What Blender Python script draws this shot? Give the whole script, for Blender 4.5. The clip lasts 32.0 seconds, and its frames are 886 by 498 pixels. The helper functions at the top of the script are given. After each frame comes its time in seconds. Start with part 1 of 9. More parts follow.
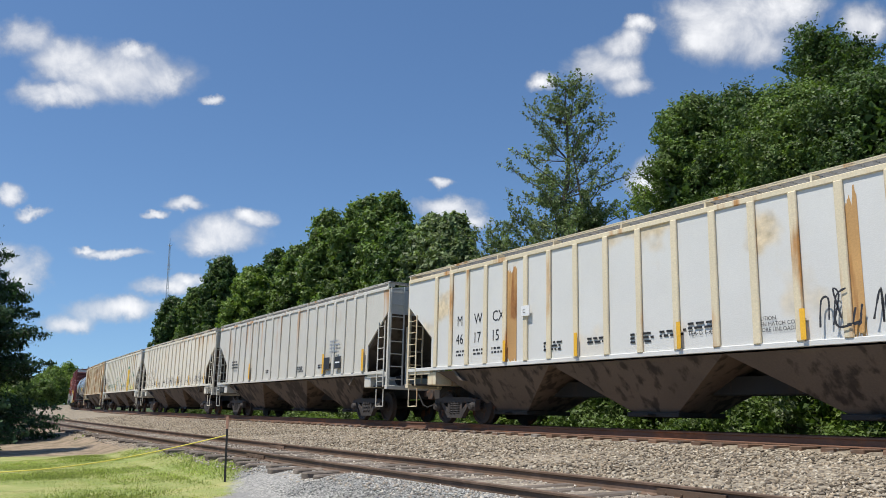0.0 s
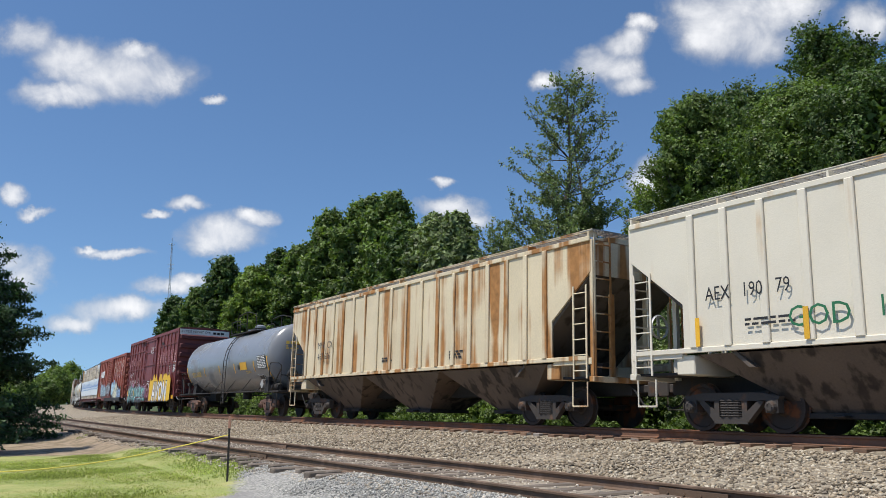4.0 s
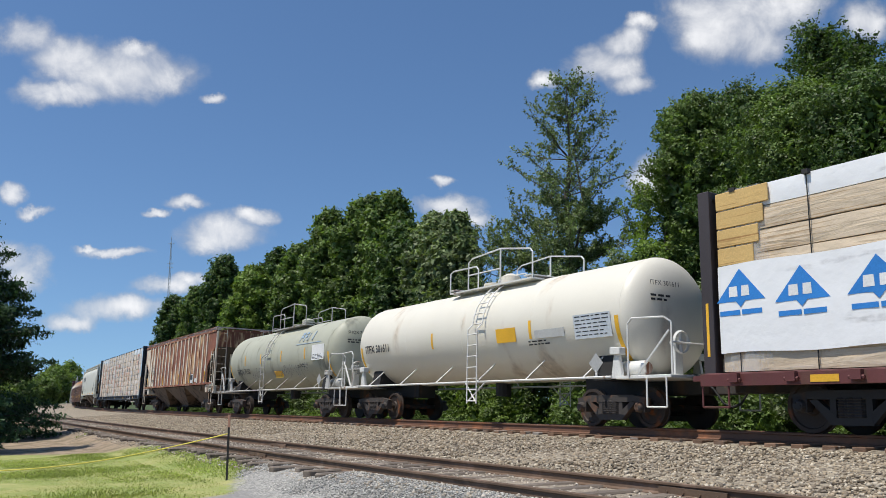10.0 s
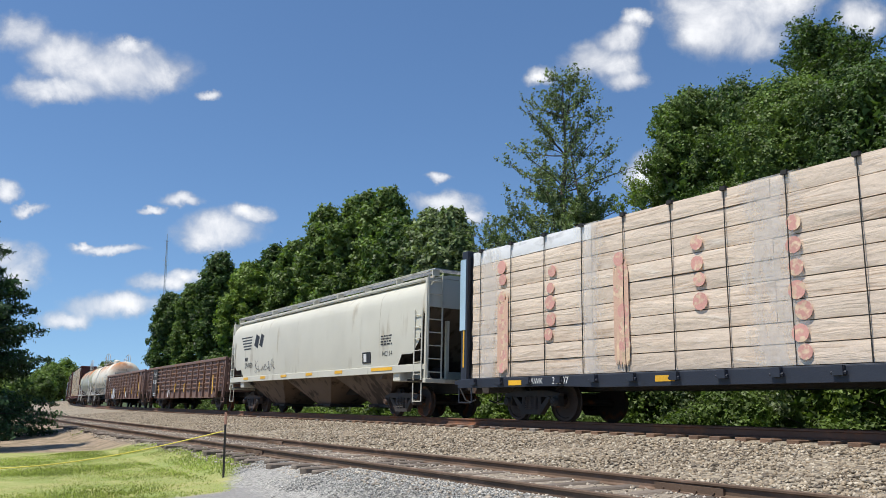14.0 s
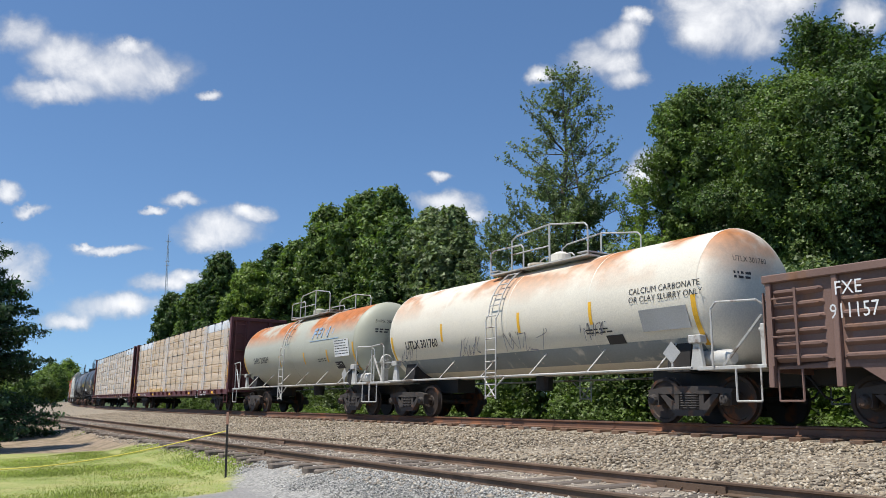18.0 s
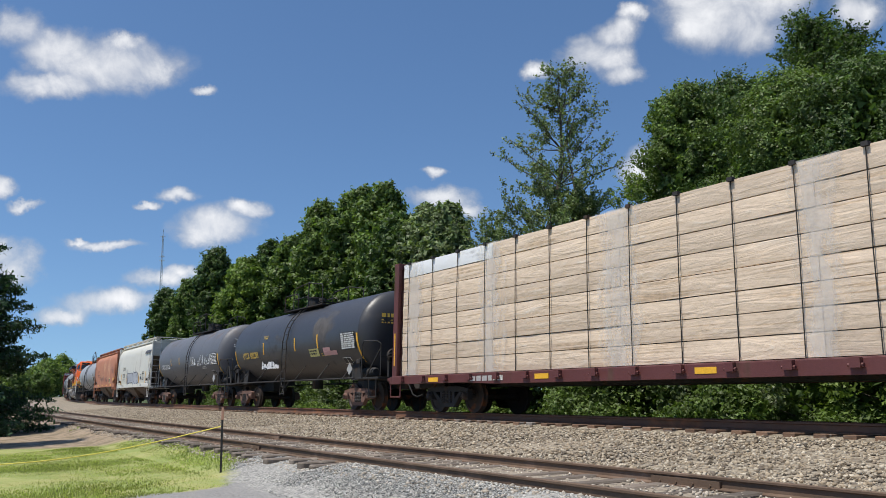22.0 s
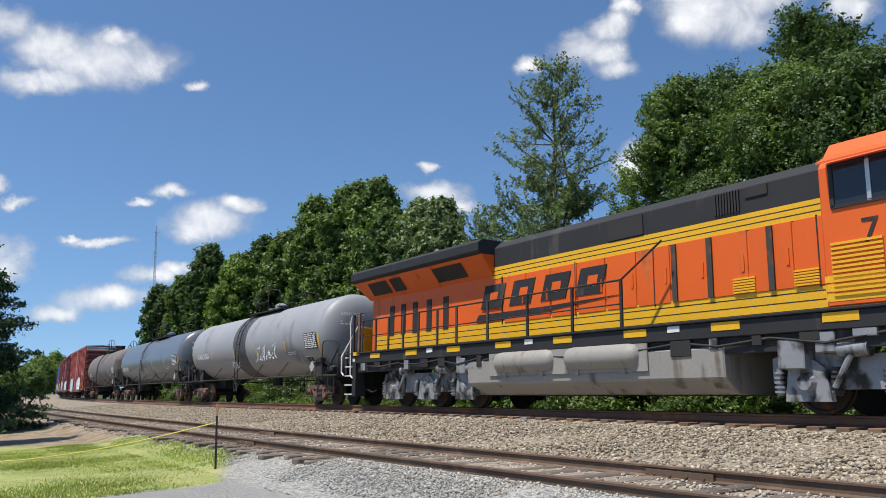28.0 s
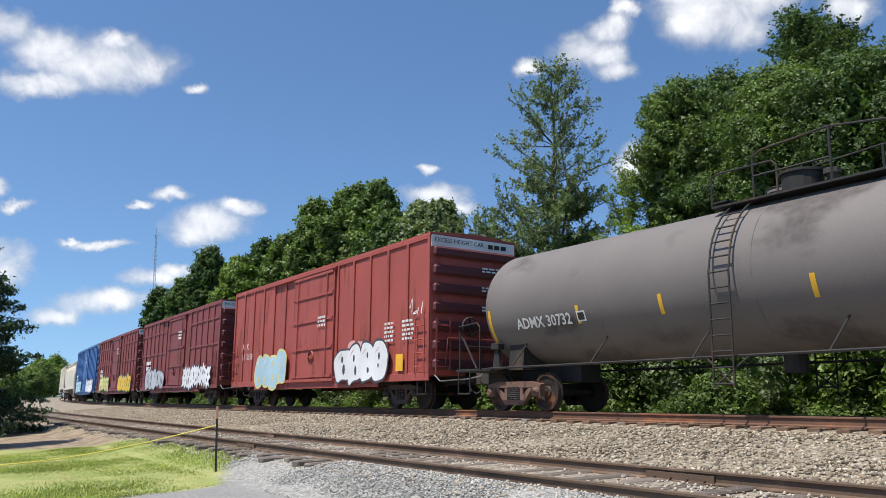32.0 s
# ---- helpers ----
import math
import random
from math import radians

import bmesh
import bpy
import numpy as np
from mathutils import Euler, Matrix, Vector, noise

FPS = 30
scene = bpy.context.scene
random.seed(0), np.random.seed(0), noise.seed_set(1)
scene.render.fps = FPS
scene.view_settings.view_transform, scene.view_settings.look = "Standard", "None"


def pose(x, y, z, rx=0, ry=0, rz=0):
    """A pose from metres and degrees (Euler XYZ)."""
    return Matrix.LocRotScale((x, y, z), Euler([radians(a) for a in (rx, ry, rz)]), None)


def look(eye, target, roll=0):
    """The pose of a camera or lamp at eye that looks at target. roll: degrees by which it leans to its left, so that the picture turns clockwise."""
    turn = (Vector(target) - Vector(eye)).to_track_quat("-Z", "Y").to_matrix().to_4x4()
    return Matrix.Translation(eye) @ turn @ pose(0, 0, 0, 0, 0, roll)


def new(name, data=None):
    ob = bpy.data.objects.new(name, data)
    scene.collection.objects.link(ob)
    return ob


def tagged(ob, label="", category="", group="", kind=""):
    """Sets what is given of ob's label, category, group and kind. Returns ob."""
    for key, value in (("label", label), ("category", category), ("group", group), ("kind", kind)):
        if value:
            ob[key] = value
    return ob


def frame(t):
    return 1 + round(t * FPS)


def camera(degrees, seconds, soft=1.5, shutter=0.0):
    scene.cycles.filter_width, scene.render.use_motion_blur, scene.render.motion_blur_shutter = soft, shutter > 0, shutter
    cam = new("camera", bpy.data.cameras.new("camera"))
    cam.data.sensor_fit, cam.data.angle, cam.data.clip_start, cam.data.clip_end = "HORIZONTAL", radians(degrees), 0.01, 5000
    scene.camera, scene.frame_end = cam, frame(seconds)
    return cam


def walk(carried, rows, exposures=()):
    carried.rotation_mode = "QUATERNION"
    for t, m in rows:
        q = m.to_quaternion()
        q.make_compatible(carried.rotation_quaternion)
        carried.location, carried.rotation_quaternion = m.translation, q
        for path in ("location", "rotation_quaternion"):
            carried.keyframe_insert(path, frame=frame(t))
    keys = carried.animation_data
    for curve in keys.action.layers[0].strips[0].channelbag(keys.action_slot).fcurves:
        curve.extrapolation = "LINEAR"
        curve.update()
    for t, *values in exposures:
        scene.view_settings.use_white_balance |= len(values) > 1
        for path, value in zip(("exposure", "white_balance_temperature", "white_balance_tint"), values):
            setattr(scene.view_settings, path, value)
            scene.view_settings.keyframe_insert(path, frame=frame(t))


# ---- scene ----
# One long freight train passes a fixed viewpoint beside a siding.
# Heights are from the main track's rail top; s runs along the track, away to the far left.
EYE = Vector((0.0, 0.0, 0.594))
WALK = [
    (0, -0.00, 10.54, -0.17), (0.5, 0.02, 10.54, -0.17), (1, 0.04, 10.54, -0.16), (1.5, 0.06, 10.54, -0.16), (2, 0.09, 10.54, -0.16),
    (2.5, 0.11, 10.53, -0.19), (3, 0.13, 10.51, -0.22), (3.5, 0.13, 10.49, -0.22), (5.5, 0.18, 10.57, -0.13), (6, 0.17, 10.59, -0.15),
    (6.5, 0.16, 10.61, -0.20), (7, 0.15, 10.66, -0.26), (7.5, 0.16, 10.70, -0.33), (8, 0.17, 10.71, -0.36), (8.5, 0.17, 10.68, -0.37),
    (9, 0.16, 10.61, -0.33), (9.5, 0.14, 10.52, -0.25), (10, 0.10, 10.42, -0.21), (10.5, 0.06, 10.32, -0.22), (11, 0.01, 10.22, -0.24),
    (11.5, -0.05, 10.15, -0.25), (12, -0.11, 10.13, -0.27), (12.5, -0.14, 10.14, -0.30), (13, -0.15, 10.16, -0.32), (13.5, -0.16, 10.18, -0.33),
    (14, -0.17, 10.19, -0.37), (14.5, -0.17, 10.20, -0.38), (16.5, -0.11, 10.13, -0.51), (17, -0.10, 10.12, -0.54), (17.5, -0.10, 10.12, -0.57),
    (18, -0.09, 10.13, -0.61), (18.5, -0.08, 10.15, -0.65), (19, -0.08, 10.17, -0.64), (19.5, -0.12, 10.19, -0.61), (20, -0.18, 10.17, -0.57),
    (20.5, -0.24, 10.11, -0.55), (21, -0.30, 10.01, -0.56), (21.5, -0.35, 9.90, -0.59), (22, -0.42, 9.81, -0.60), (22.5, -0.49, 9.75, -0.62),
    (23, -0.56, 9.72, -0.65), (23.5, -0.60, 9.69, -0.64), (24, -0.62, 9.65, -0.62), (24.5, -0.64, 9.60, -0.62), (25, -0.66, 9.56, -0.66),
    (25.5, -0.69, 9.52, -0.71), (27.5, -0.84, 9.46, -0.94), (28, -0.85, 9.46, -0.93), (28.5, -0.85, 9.46, -0.92), (29, -0.85, 9.47, -0.90),
    (29.5, -0.87, 9.49, -0.89), (30, -0.89, 9.53, -0.93), (30.5, -0.89, 9.56, -0.96), (31, -0.88, 9.58, -0.97), (31.5, -0.87, 9.59, -1.01),
    (32, -0.86, 9.61, -1.06),
]


def aim(yaw, pitch, roll):
    y, p = radians(yaw), radians(pitch)
    ahead = Vector((-math.sin(y) * math.cos(p), math.cos(y) * math.cos(p), math.sin(p)))
    return look(EYE, EYE + 10 * ahead, roll)


cam = camera(57.1, 32.0, soft=0.7)
walk(cam, [(t, aim(y, p, r)) for t, y, p, r in WALK], exposures=((0.0, 0.06), (3.0, 0.0), (6.0, 0.14), (7.5, 0.08), (9.0, -0.06), (10.5, 0.0), (12.0, 0.08), (13.0, 0.10), (17.0, 0.22), (18.5, 0.06), (20.0, 0.02), (21.0, -0.06),
    (22.0, 0.0), (23.0, 0.2), (24.0, 0.23), (25.0, 0.04), (27.5, 0.12), (30.0, 0.2), (32.0, 0.26)))


# ---- world and sun ----
SUN_TO = Vector((-0.80, -0.42, 2.15)).normalized()
SUN_EL = math.asin(SUN_TO.z)
CLOUDS = [  # right, up, half width, half height, on a plane one unit ahead
    (-0.398, 0.219, 0.078, 0.033), (-0.513, 0.263, 0.036, 0.024), (-0.471, 0.192, 0.056, 0.017), (-0.468, 0.233, 0.043, 0.026), (-0.346, 0.210, 0.026, 0.022), (-0.384, 0.247, 0.028, 0.011),
    (-0.282, 0.185, 0.014, 0.006), (0.126, 0.205, 0.017, 0.010), (0.178, 0.228, 0.032, 0.024), (0.219, 0.252, 0.031, 0.018), (0.244, 0.273, 0.019, 0.011), (0.228, 0.201, 0.025, 0.015),
    (0.212, 0.223, 0.033, 0.021), (0.355, 0.278, 0.068, 0.046), (0.362, 0.258, 0.056, 0.034), (0.312, 0.262, 0.030, 0.026), (0.313, 0.291, 0.036, 0.029), (0.421, 0.295, 0.044, 0.031), (0.389, 0.247, 0.032, 0.021), (0.518, 0.276, 0.032, 0.024),
    (-0.004, 0.079, 0.015, 0.006), (0.004, 0.051, 0.040, 0.012), (0.037, 0.038, 0.019, 0.011), (-0.350, 0.045, 0.017, 0.005), (-0.314, 0.058, 0.024, 0.008), (-0.268, 0.020, 0.047, 0.021),
    (-0.233, 0.041, 0.025, 0.010), (-0.284, 0.008, 0.032, 0.012), (-0.405, -0.006, 0.040, 0.006), (-0.440, -0.002, 0.015, 0.004), (-0.532, 0.066, 0.019, 0.011), (-0.508, 0.045, 0.019, 0.006),
    (-0.527, -0.020, 0.036, 0.024), (-0.536, -0.003, 0.018, 0.010), (-0.516, -0.034, 0.031, 0.015), (-0.343, -0.043, 0.042, 0.011), (-0.402, -0.071, 0.058, 0.015), (-0.461, -0.086, 0.036, 0.011),
    (-0.315, -0.034, 0.021, 0.008), (0.261, 0.080, 0.032, 0.025),
]


def make_world():
    w = bpy.data.worlds.new("daylight")
    scene.world = w
    w.use_nodes = True
    nt = w.node_tree
    nt.nodes.clear()
    N, L = nt.nodes.new, nt.links.new
    out, bg = N("ShaderNodeOutputWorld"), N("ShaderNodeBackground")
    sky = N("ShaderNodeTexSky")
    sky.sky_type, sky.sun_disc = "NISHITA", False
    sky.sun_elevation, sky.sun_rotation = SUN_EL, math.atan2(SUN_TO.x, SUN_TO.y)
    sky.altitude, sky.air_density, sky.dust_density, sky.ozone_density = 100, 1.0, 0.3, 2.5
    tc = N("ShaderNodeTexCoord")
    # the air near the ground is clear: a deep blue reaches far down
    lift = N("ShaderNodeVectorMath")
    lift.operation, lift.inputs[1].default_value = "ADD", (0, 0, 0.09)
    L(tc.outputs["Generated"], lift.inputs[0]), L(lift.outputs[0], sky.inputs["Vector"])
    axes = []
    p = radians(10.54)
    for ax in ((1, 0, 0), (0, -math.sin(p), math.cos(p)), (0, math.cos(p), math.sin(p))):
        d = N("ShaderNodeVectorMath")
        d.operation = "DOT_PRODUCT"
        d.inputs[1].default_value = ax
        L(tc.outputs["Generated"], d.inputs[0])
        axes.append(d.outputs["Value"])

    def m(op, a, b=None, c=None):
        n = N("ShaderNodeMath")
        n.operation = op
        for i, v in enumerate((a, b, c)):
            if v is None:
                continue
            if isinstance(v, (int, float)):
                n.inputs[i].default_value = v
            else:
                L(v, n.inputs[i])
        return n.outputs[0]
    depth = m("MAXIMUM", axes[2], 0.05)
    u, v = m("DIVIDE", axes[0], depth), m("DIVIDE", axes[1], depth)
    comb = N("ShaderNodeCombineXYZ")
    L(u, comb.inputs[0]), L(v, comb.inputs[1])
    # the outlines wander in coarse and fine billows
    for scale, far in ((14, 0.026), (44, 0.010)):
        wn, wc = N("ShaderNodeTexNoise"), N("ShaderNodeSeparateColor")
        wn.inputs["Scale"].default_value, wn.inputs["Detail"].default_value, wn.inputs["Roughness"].default_value = scale, 6, 0.6
        L(comb.outputs[0], wn.inputs["Vector"]), L(wn.outputs["Color"], wc.inputs[0])
        u = m("ADD", u, m("MULTIPLY_ADD", wc.outputs[0], 2.0 * far, -far))
        v = m("ADD", v, m("MULTIPLY_ADD", wc.outputs[1], 1.5 * far, -0.75 * far))
    best = None
    for x, y, a, b in CLOUDS:
        du, dv = m("MULTIPLY_ADD", u, 1 / a, -x / a), m("MULTIPLY_ADD", v, 1 / b, -y / b)
        r = m("SUBTRACT", 1.0, m("MULTIPLY_ADD", du, du, m("MULTIPLY", dv, dv)))
        best = r if best is None else m("SMOOTH_MAX", best, r, 0.75)
    best = m("MAXIMUM", best, -1.5)
    # puffs: coarse and fine, the fine one frays the edges
    fb = N("ShaderNodeTexNoise")
    fb.inputs["Scale"].default_value, fb.inputs["Detail"].default_value, fb.inputs["Roughness"].default_value = 15, 10, 0.58
    fb.inputs["Distortion"].default_value = 0.4
    L(comb.outputs[0], fb.inputs["Vector"])
    edge = m("ADD", m("MULTIPLY", best, 1.15), m("MULTIPLY_ADD", fb.outputs["Fac"], 3.0, -1.45))
    ramp = N("ShaderNodeMapRange")
    ramp.interpolation_type = "SMOOTHSTEP"
    ramp.inputs[1].default_value, ramp.inputs[2].default_value = -0.95, 1.8
    L(edge, ramp.inputs[0])
    # loose cloud over the rest of the sky, out of this quarter
    rest = N("ShaderNodeTexNoise")
    rest.inputs["Scale"].default_value, rest.inputs["Detail"].default_value = 3.2, 7
    L(tc.outputs["Generated"], rest.inputs["Vector"])
    behind = m("MULTIPLY", m("LESS_THAN", axes[2], 0.55), m("MULTIPLY_ADD", rest.outputs["Fac"], 5.0, -3.1))
    cover = m("MINIMUM", m("MAXIMUM", ramp.outputs[0], behind), 0.96)
    # cloud white with a greyer underside
    shade = N("ShaderNodeMapRange")
    shade.inputs[1].default_value, shade.inputs[2].default_value, shade.inputs[3].default_value, shade.inputs[4].default_value = 0.0, 1.6, 4.8, 8.7
    L(edge, shade.inputs[0])
    white = N("ShaderNodeCombineXYZ")
    L(shade.outputs[0], white.inputs[0]), L(m("MULTIPLY", shade.outputs[0], 1.01), white.inputs[1]), L(m("MULTIPLY", shade.outputs[0], 1.04), white.inputs[2])
    mix = N("ShaderNodeMix")
    mix.data_type = "RGBA"
    L(cover, mix.inputs["Factor"])
    tint = N("ShaderNodeMix")
    tint.data_type, tint.blend_type = "RGBA", "MULTIPLY"
    tint.inputs["Factor"].default_value = 1.0
    tint.inputs["B"].default_value = SKY_TINT
    L(sky.outputs[0], tint.inputs["A"])
    L(tint.outputs["Result"], mix.inputs["A"]), L(white.outputs[0], mix.inputs["B"])
    L(mix.outputs["Result"], bg.inputs["Color"])
    bg.inputs["Strength"].default_value = 0.113
    L(bg.outputs[0], out.inputs[0])


SKY_TINT = (0.83, 1.0, 1.13, 1)
make_world()
sun = new("sun", bpy.data.lights.new("sun", "SUN"))
sun.data.energy, sun.data.angle, sun.data.color = 4.9, radians(0.53), (1.0, 0.95, 0.87)
sun.matrix_world = look((0, 0, 60), Vector((0, 0, 60)) - SUN_TO)

# ---- the track's line ----
KNOTS = [-700, -30, 10, 40, 70, 100, 130, 170, 900]
BENDS = [0.00023, 0.00023, 0.00096, 0.00078, 0.00131, 0.00133, 0.00068, 0.00028, 0.00024]
CANT, GRADE = 0.033, -0.0023
TS = np.arange(-700, 901, 1.0)
_k = np.interp(TS, KNOTS, BENDS)
_k[TS < -40] = 0
_phi = np.concatenate([[0], np.cumsum((_k[1:] + _k[:-1]) / 2)])
TA = 0.5822 - (_phi - _phi[700])
_dx, _dy = -np.sin(TA), np.cos(TA)
TX = np.concatenate([[0], np.cumsum((_dx[1:] + _dx[:-1]) / 2)])
TY = np.concatenate([[0], np.cumsum((_dy[1:] + _dy[:-1]) / 2)])
TX += 13.925 * math.cos(0.5822) - TX[700]
TY += 13.925 * math.sin(0.5822) - TY[700]


def fall(s):
    return GRADE * max(-60.0, min(150.0, s))


def flat(s, lat):
    """Plan position at s, lat metres towards the viewer from the centre line."""
    a = np.interp(s, TS, TA)
    return float(np.interp(s, TS, TX) - lat * math.cos(a)), float(np.interp(s, TS, TY) - lat * math.sin(a))


def on_track(s, lat, z):
    """A point given in the canted frame of the main track."""
    x, y = flat(s, lat - z * CANT)
    return Vector((x, y, z + (lat - 0.75) * CANT + fall(s)))


def ride(s, base):
    """Pose of a vehicle with its truck centres base apart: x ahead, y away from the viewer."""
    f, r = on_track(s - base / 2, 0, 0), on_track(s + base / 2, 0, 0)
    x = (f - r).normalized()
    a = float(np.interp(s, TS, TA))
    y = Vector((math.cos(a), math.sin(a), -CANT))
    y = (y - x * y.dot(x)).normalized()
    m = Matrix((x, y, x.cross(y))).transposed().to_4x4()
    m.translation = (f + r) / 2
    return m


def gone(t):
    """Metres that the train has travelled by t seconds."""
    if t <= 13.5:
        return 16.65 * t
    if t <= 16.5:
        return 16.65 * t - 0.04 * (t - 13.5) ** 2
    return 16.65 * 16.5 - 0.36 + 16.41 * (t - 16.5)


# ---- mesh helpers ----
class Geo:
    """Collects vertices and faces of one mesh."""
    def __init__(self):
        self.v, self.f, self.smooth = [], [], False

    def add(self, verts, faces):
        n = len(self.v)
        self.v += [tuple(p) for p in verts]
        self.f += [tuple(i + n for i in q) for q in faces]
        return self

    def box(self, x0, x1, y0, y1, z0, z1):
        return self.add([(x0, y0, z0), (x1, y0, z0), (x1, y1, z0), (x0, y1, z0), (x0, y0, z1), (x1, y0, z1), (x1, y1, z1), (x0, y1, z1)],
                        [(3, 2, 1, 0), (4, 5, 6, 7), (0, 1, 5, 4), (1, 2, 6, 5), (2, 3, 7, 6), (3, 0, 4, 7)])

    def hexa(self, low, high):
        """Two rings of equal length, low and high, capped."""
        n = len(low)
        return self.add(list(low) + list(high), [tuple(reversed(range(n))), tuple(range(n, 2 * n))] + [(i, (i + 1) % n, n + (i + 1) % n, n + i) for i in range(n)])

    def prism(self, outline, y0, y1):
        """An x, z outline (anticlockwise from -y) drawn out from y0 to y1."""
        return self.hexa([(x, y1, z) for x, z in outline], [(x, y0, z) for x, z in outline])

    def slab(self, outline, x0, x1):
        """A y, z outline drawn out from x0 to x1."""
        return self.hexa([(x0, y, z) for y, z in outline], [(x1, y, z) for y, z in outline])

    def rod(self, a, b, r, n=6, r2=None):
        a, b = Vector(a), Vector(b)
        d = (b - a).normalized()
        u = d.orthogonal().normalized()
        w = d.cross(u)
        r2 = r if r2 is None else r2
        ring = [(math.cos(2 * math.pi * i / n), math.sin(2 * math.pi * i / n)) for i in range(n)]
        return self.hexa([a + u * (c * r) + w * (s * r) for c, s in ring], [b + u * (c * r2) + w * (s * r2) for c, s in ring])

    def hose(self, pts, r, n=5):
        """One unbroken round strand through the points."""
        pts = [Vector(p) for p in pts]
        base = len(self.v)
        for i, p in enumerate(pts):
            d = (pts[min(i + 1, len(pts) - 1)] - pts[max(i - 1, 0)]).normalized()
            u = d.cross(Vector((0, 0, 1))).normalized()
            w = u.cross(d)
            self.v += [tuple(p + u * (r * math.cos(2 * math.pi * k / n)) + w * (r * math.sin(2 * math.pi * k / n))) for k in range(n)]
        self.f += [(base + i * n + k, base + i * n + (k + 1) % n, base + (i + 1) * n + (k + 1) % n, base + (i + 1) * n + k) for i in range(len(pts) - 1) for k in range(n)]
        return self

    def pipe(self, pts, r, n=5):
        for a, b in zip(pts, pts[1:]):
            self.rod(a, b, r, n)
        return self

    def lathe(self, prof, n=40, axis="x", c=(0, 0, 0), a0=0.0, a1=2 * math.pi):
        """prof: (along, radius) pairs, turned about the x or y axis through c."""
        full = abs(a1 - a0 - 2 * math.pi) < 1e-6
        k = n if full else n + 1
        base = len(self.v)
        for al, r in prof:
            for i in range(k):
                t = a0 + (a1 - a0) * i / n
                p, q = r * math.cos(t), r * math.sin(t)
                self.v.append((c[0] + al, c[1] + p, c[2] + q) if axis == "x" else (c[0] + p, c[1] + al, c[2] + q))
        for j in range(len(prof) - 1):
            for i in range(n):
                i2 = (i + 1) % k
                q = (base + j * k + i, base + j * k + i2, base + (j + 1) * k + i2, base + (j + 1) * k + i)
                self.f.append(q if axis == "x" else q[::-1])
        return self

    def mesh(self, name, material=None, smooth=False, bevel=0.0):
        me = bpy.data.meshes.new(name)
        me.from_pydata(self.v, [], self.f)
        if bevel:
            bm = bmesh.new()
            bm.from_mesh(me)
            bmesh.ops.bevel(bm, geom=list(bm.edges), offset=bevel, segments=1, affect="EDGES", clamp_overlap=True)
            bm.to_mesh(me)
            bm.free()
        if smooth:
            me.polygons.foreach_set("use_smooth", [True] * len(me.polygons))
            me.set_sharp_from_angle(angle=radians(40))
        if material:
            me.materials.append(material)
        me.update()
        return me


def part(name, geo, material, parent, label="", smooth=False, bevel=0.0, m=None):
    """One mesh object under a thing or a part. geo: a Geo, or a mesh to share."""
    me = geo.mesh(name, material, smooth, bevel) if isinstance(geo, Geo) else geo
    ob = new(name, me)
    ob.parent = parent
    if m is not None:
        ob.matrix_basis = m
    if label:
        ob["label"] = label
    return ob


def thing(name, label, category, group="", kind=""):
    return tagged(new(name), label, category, group, kind)


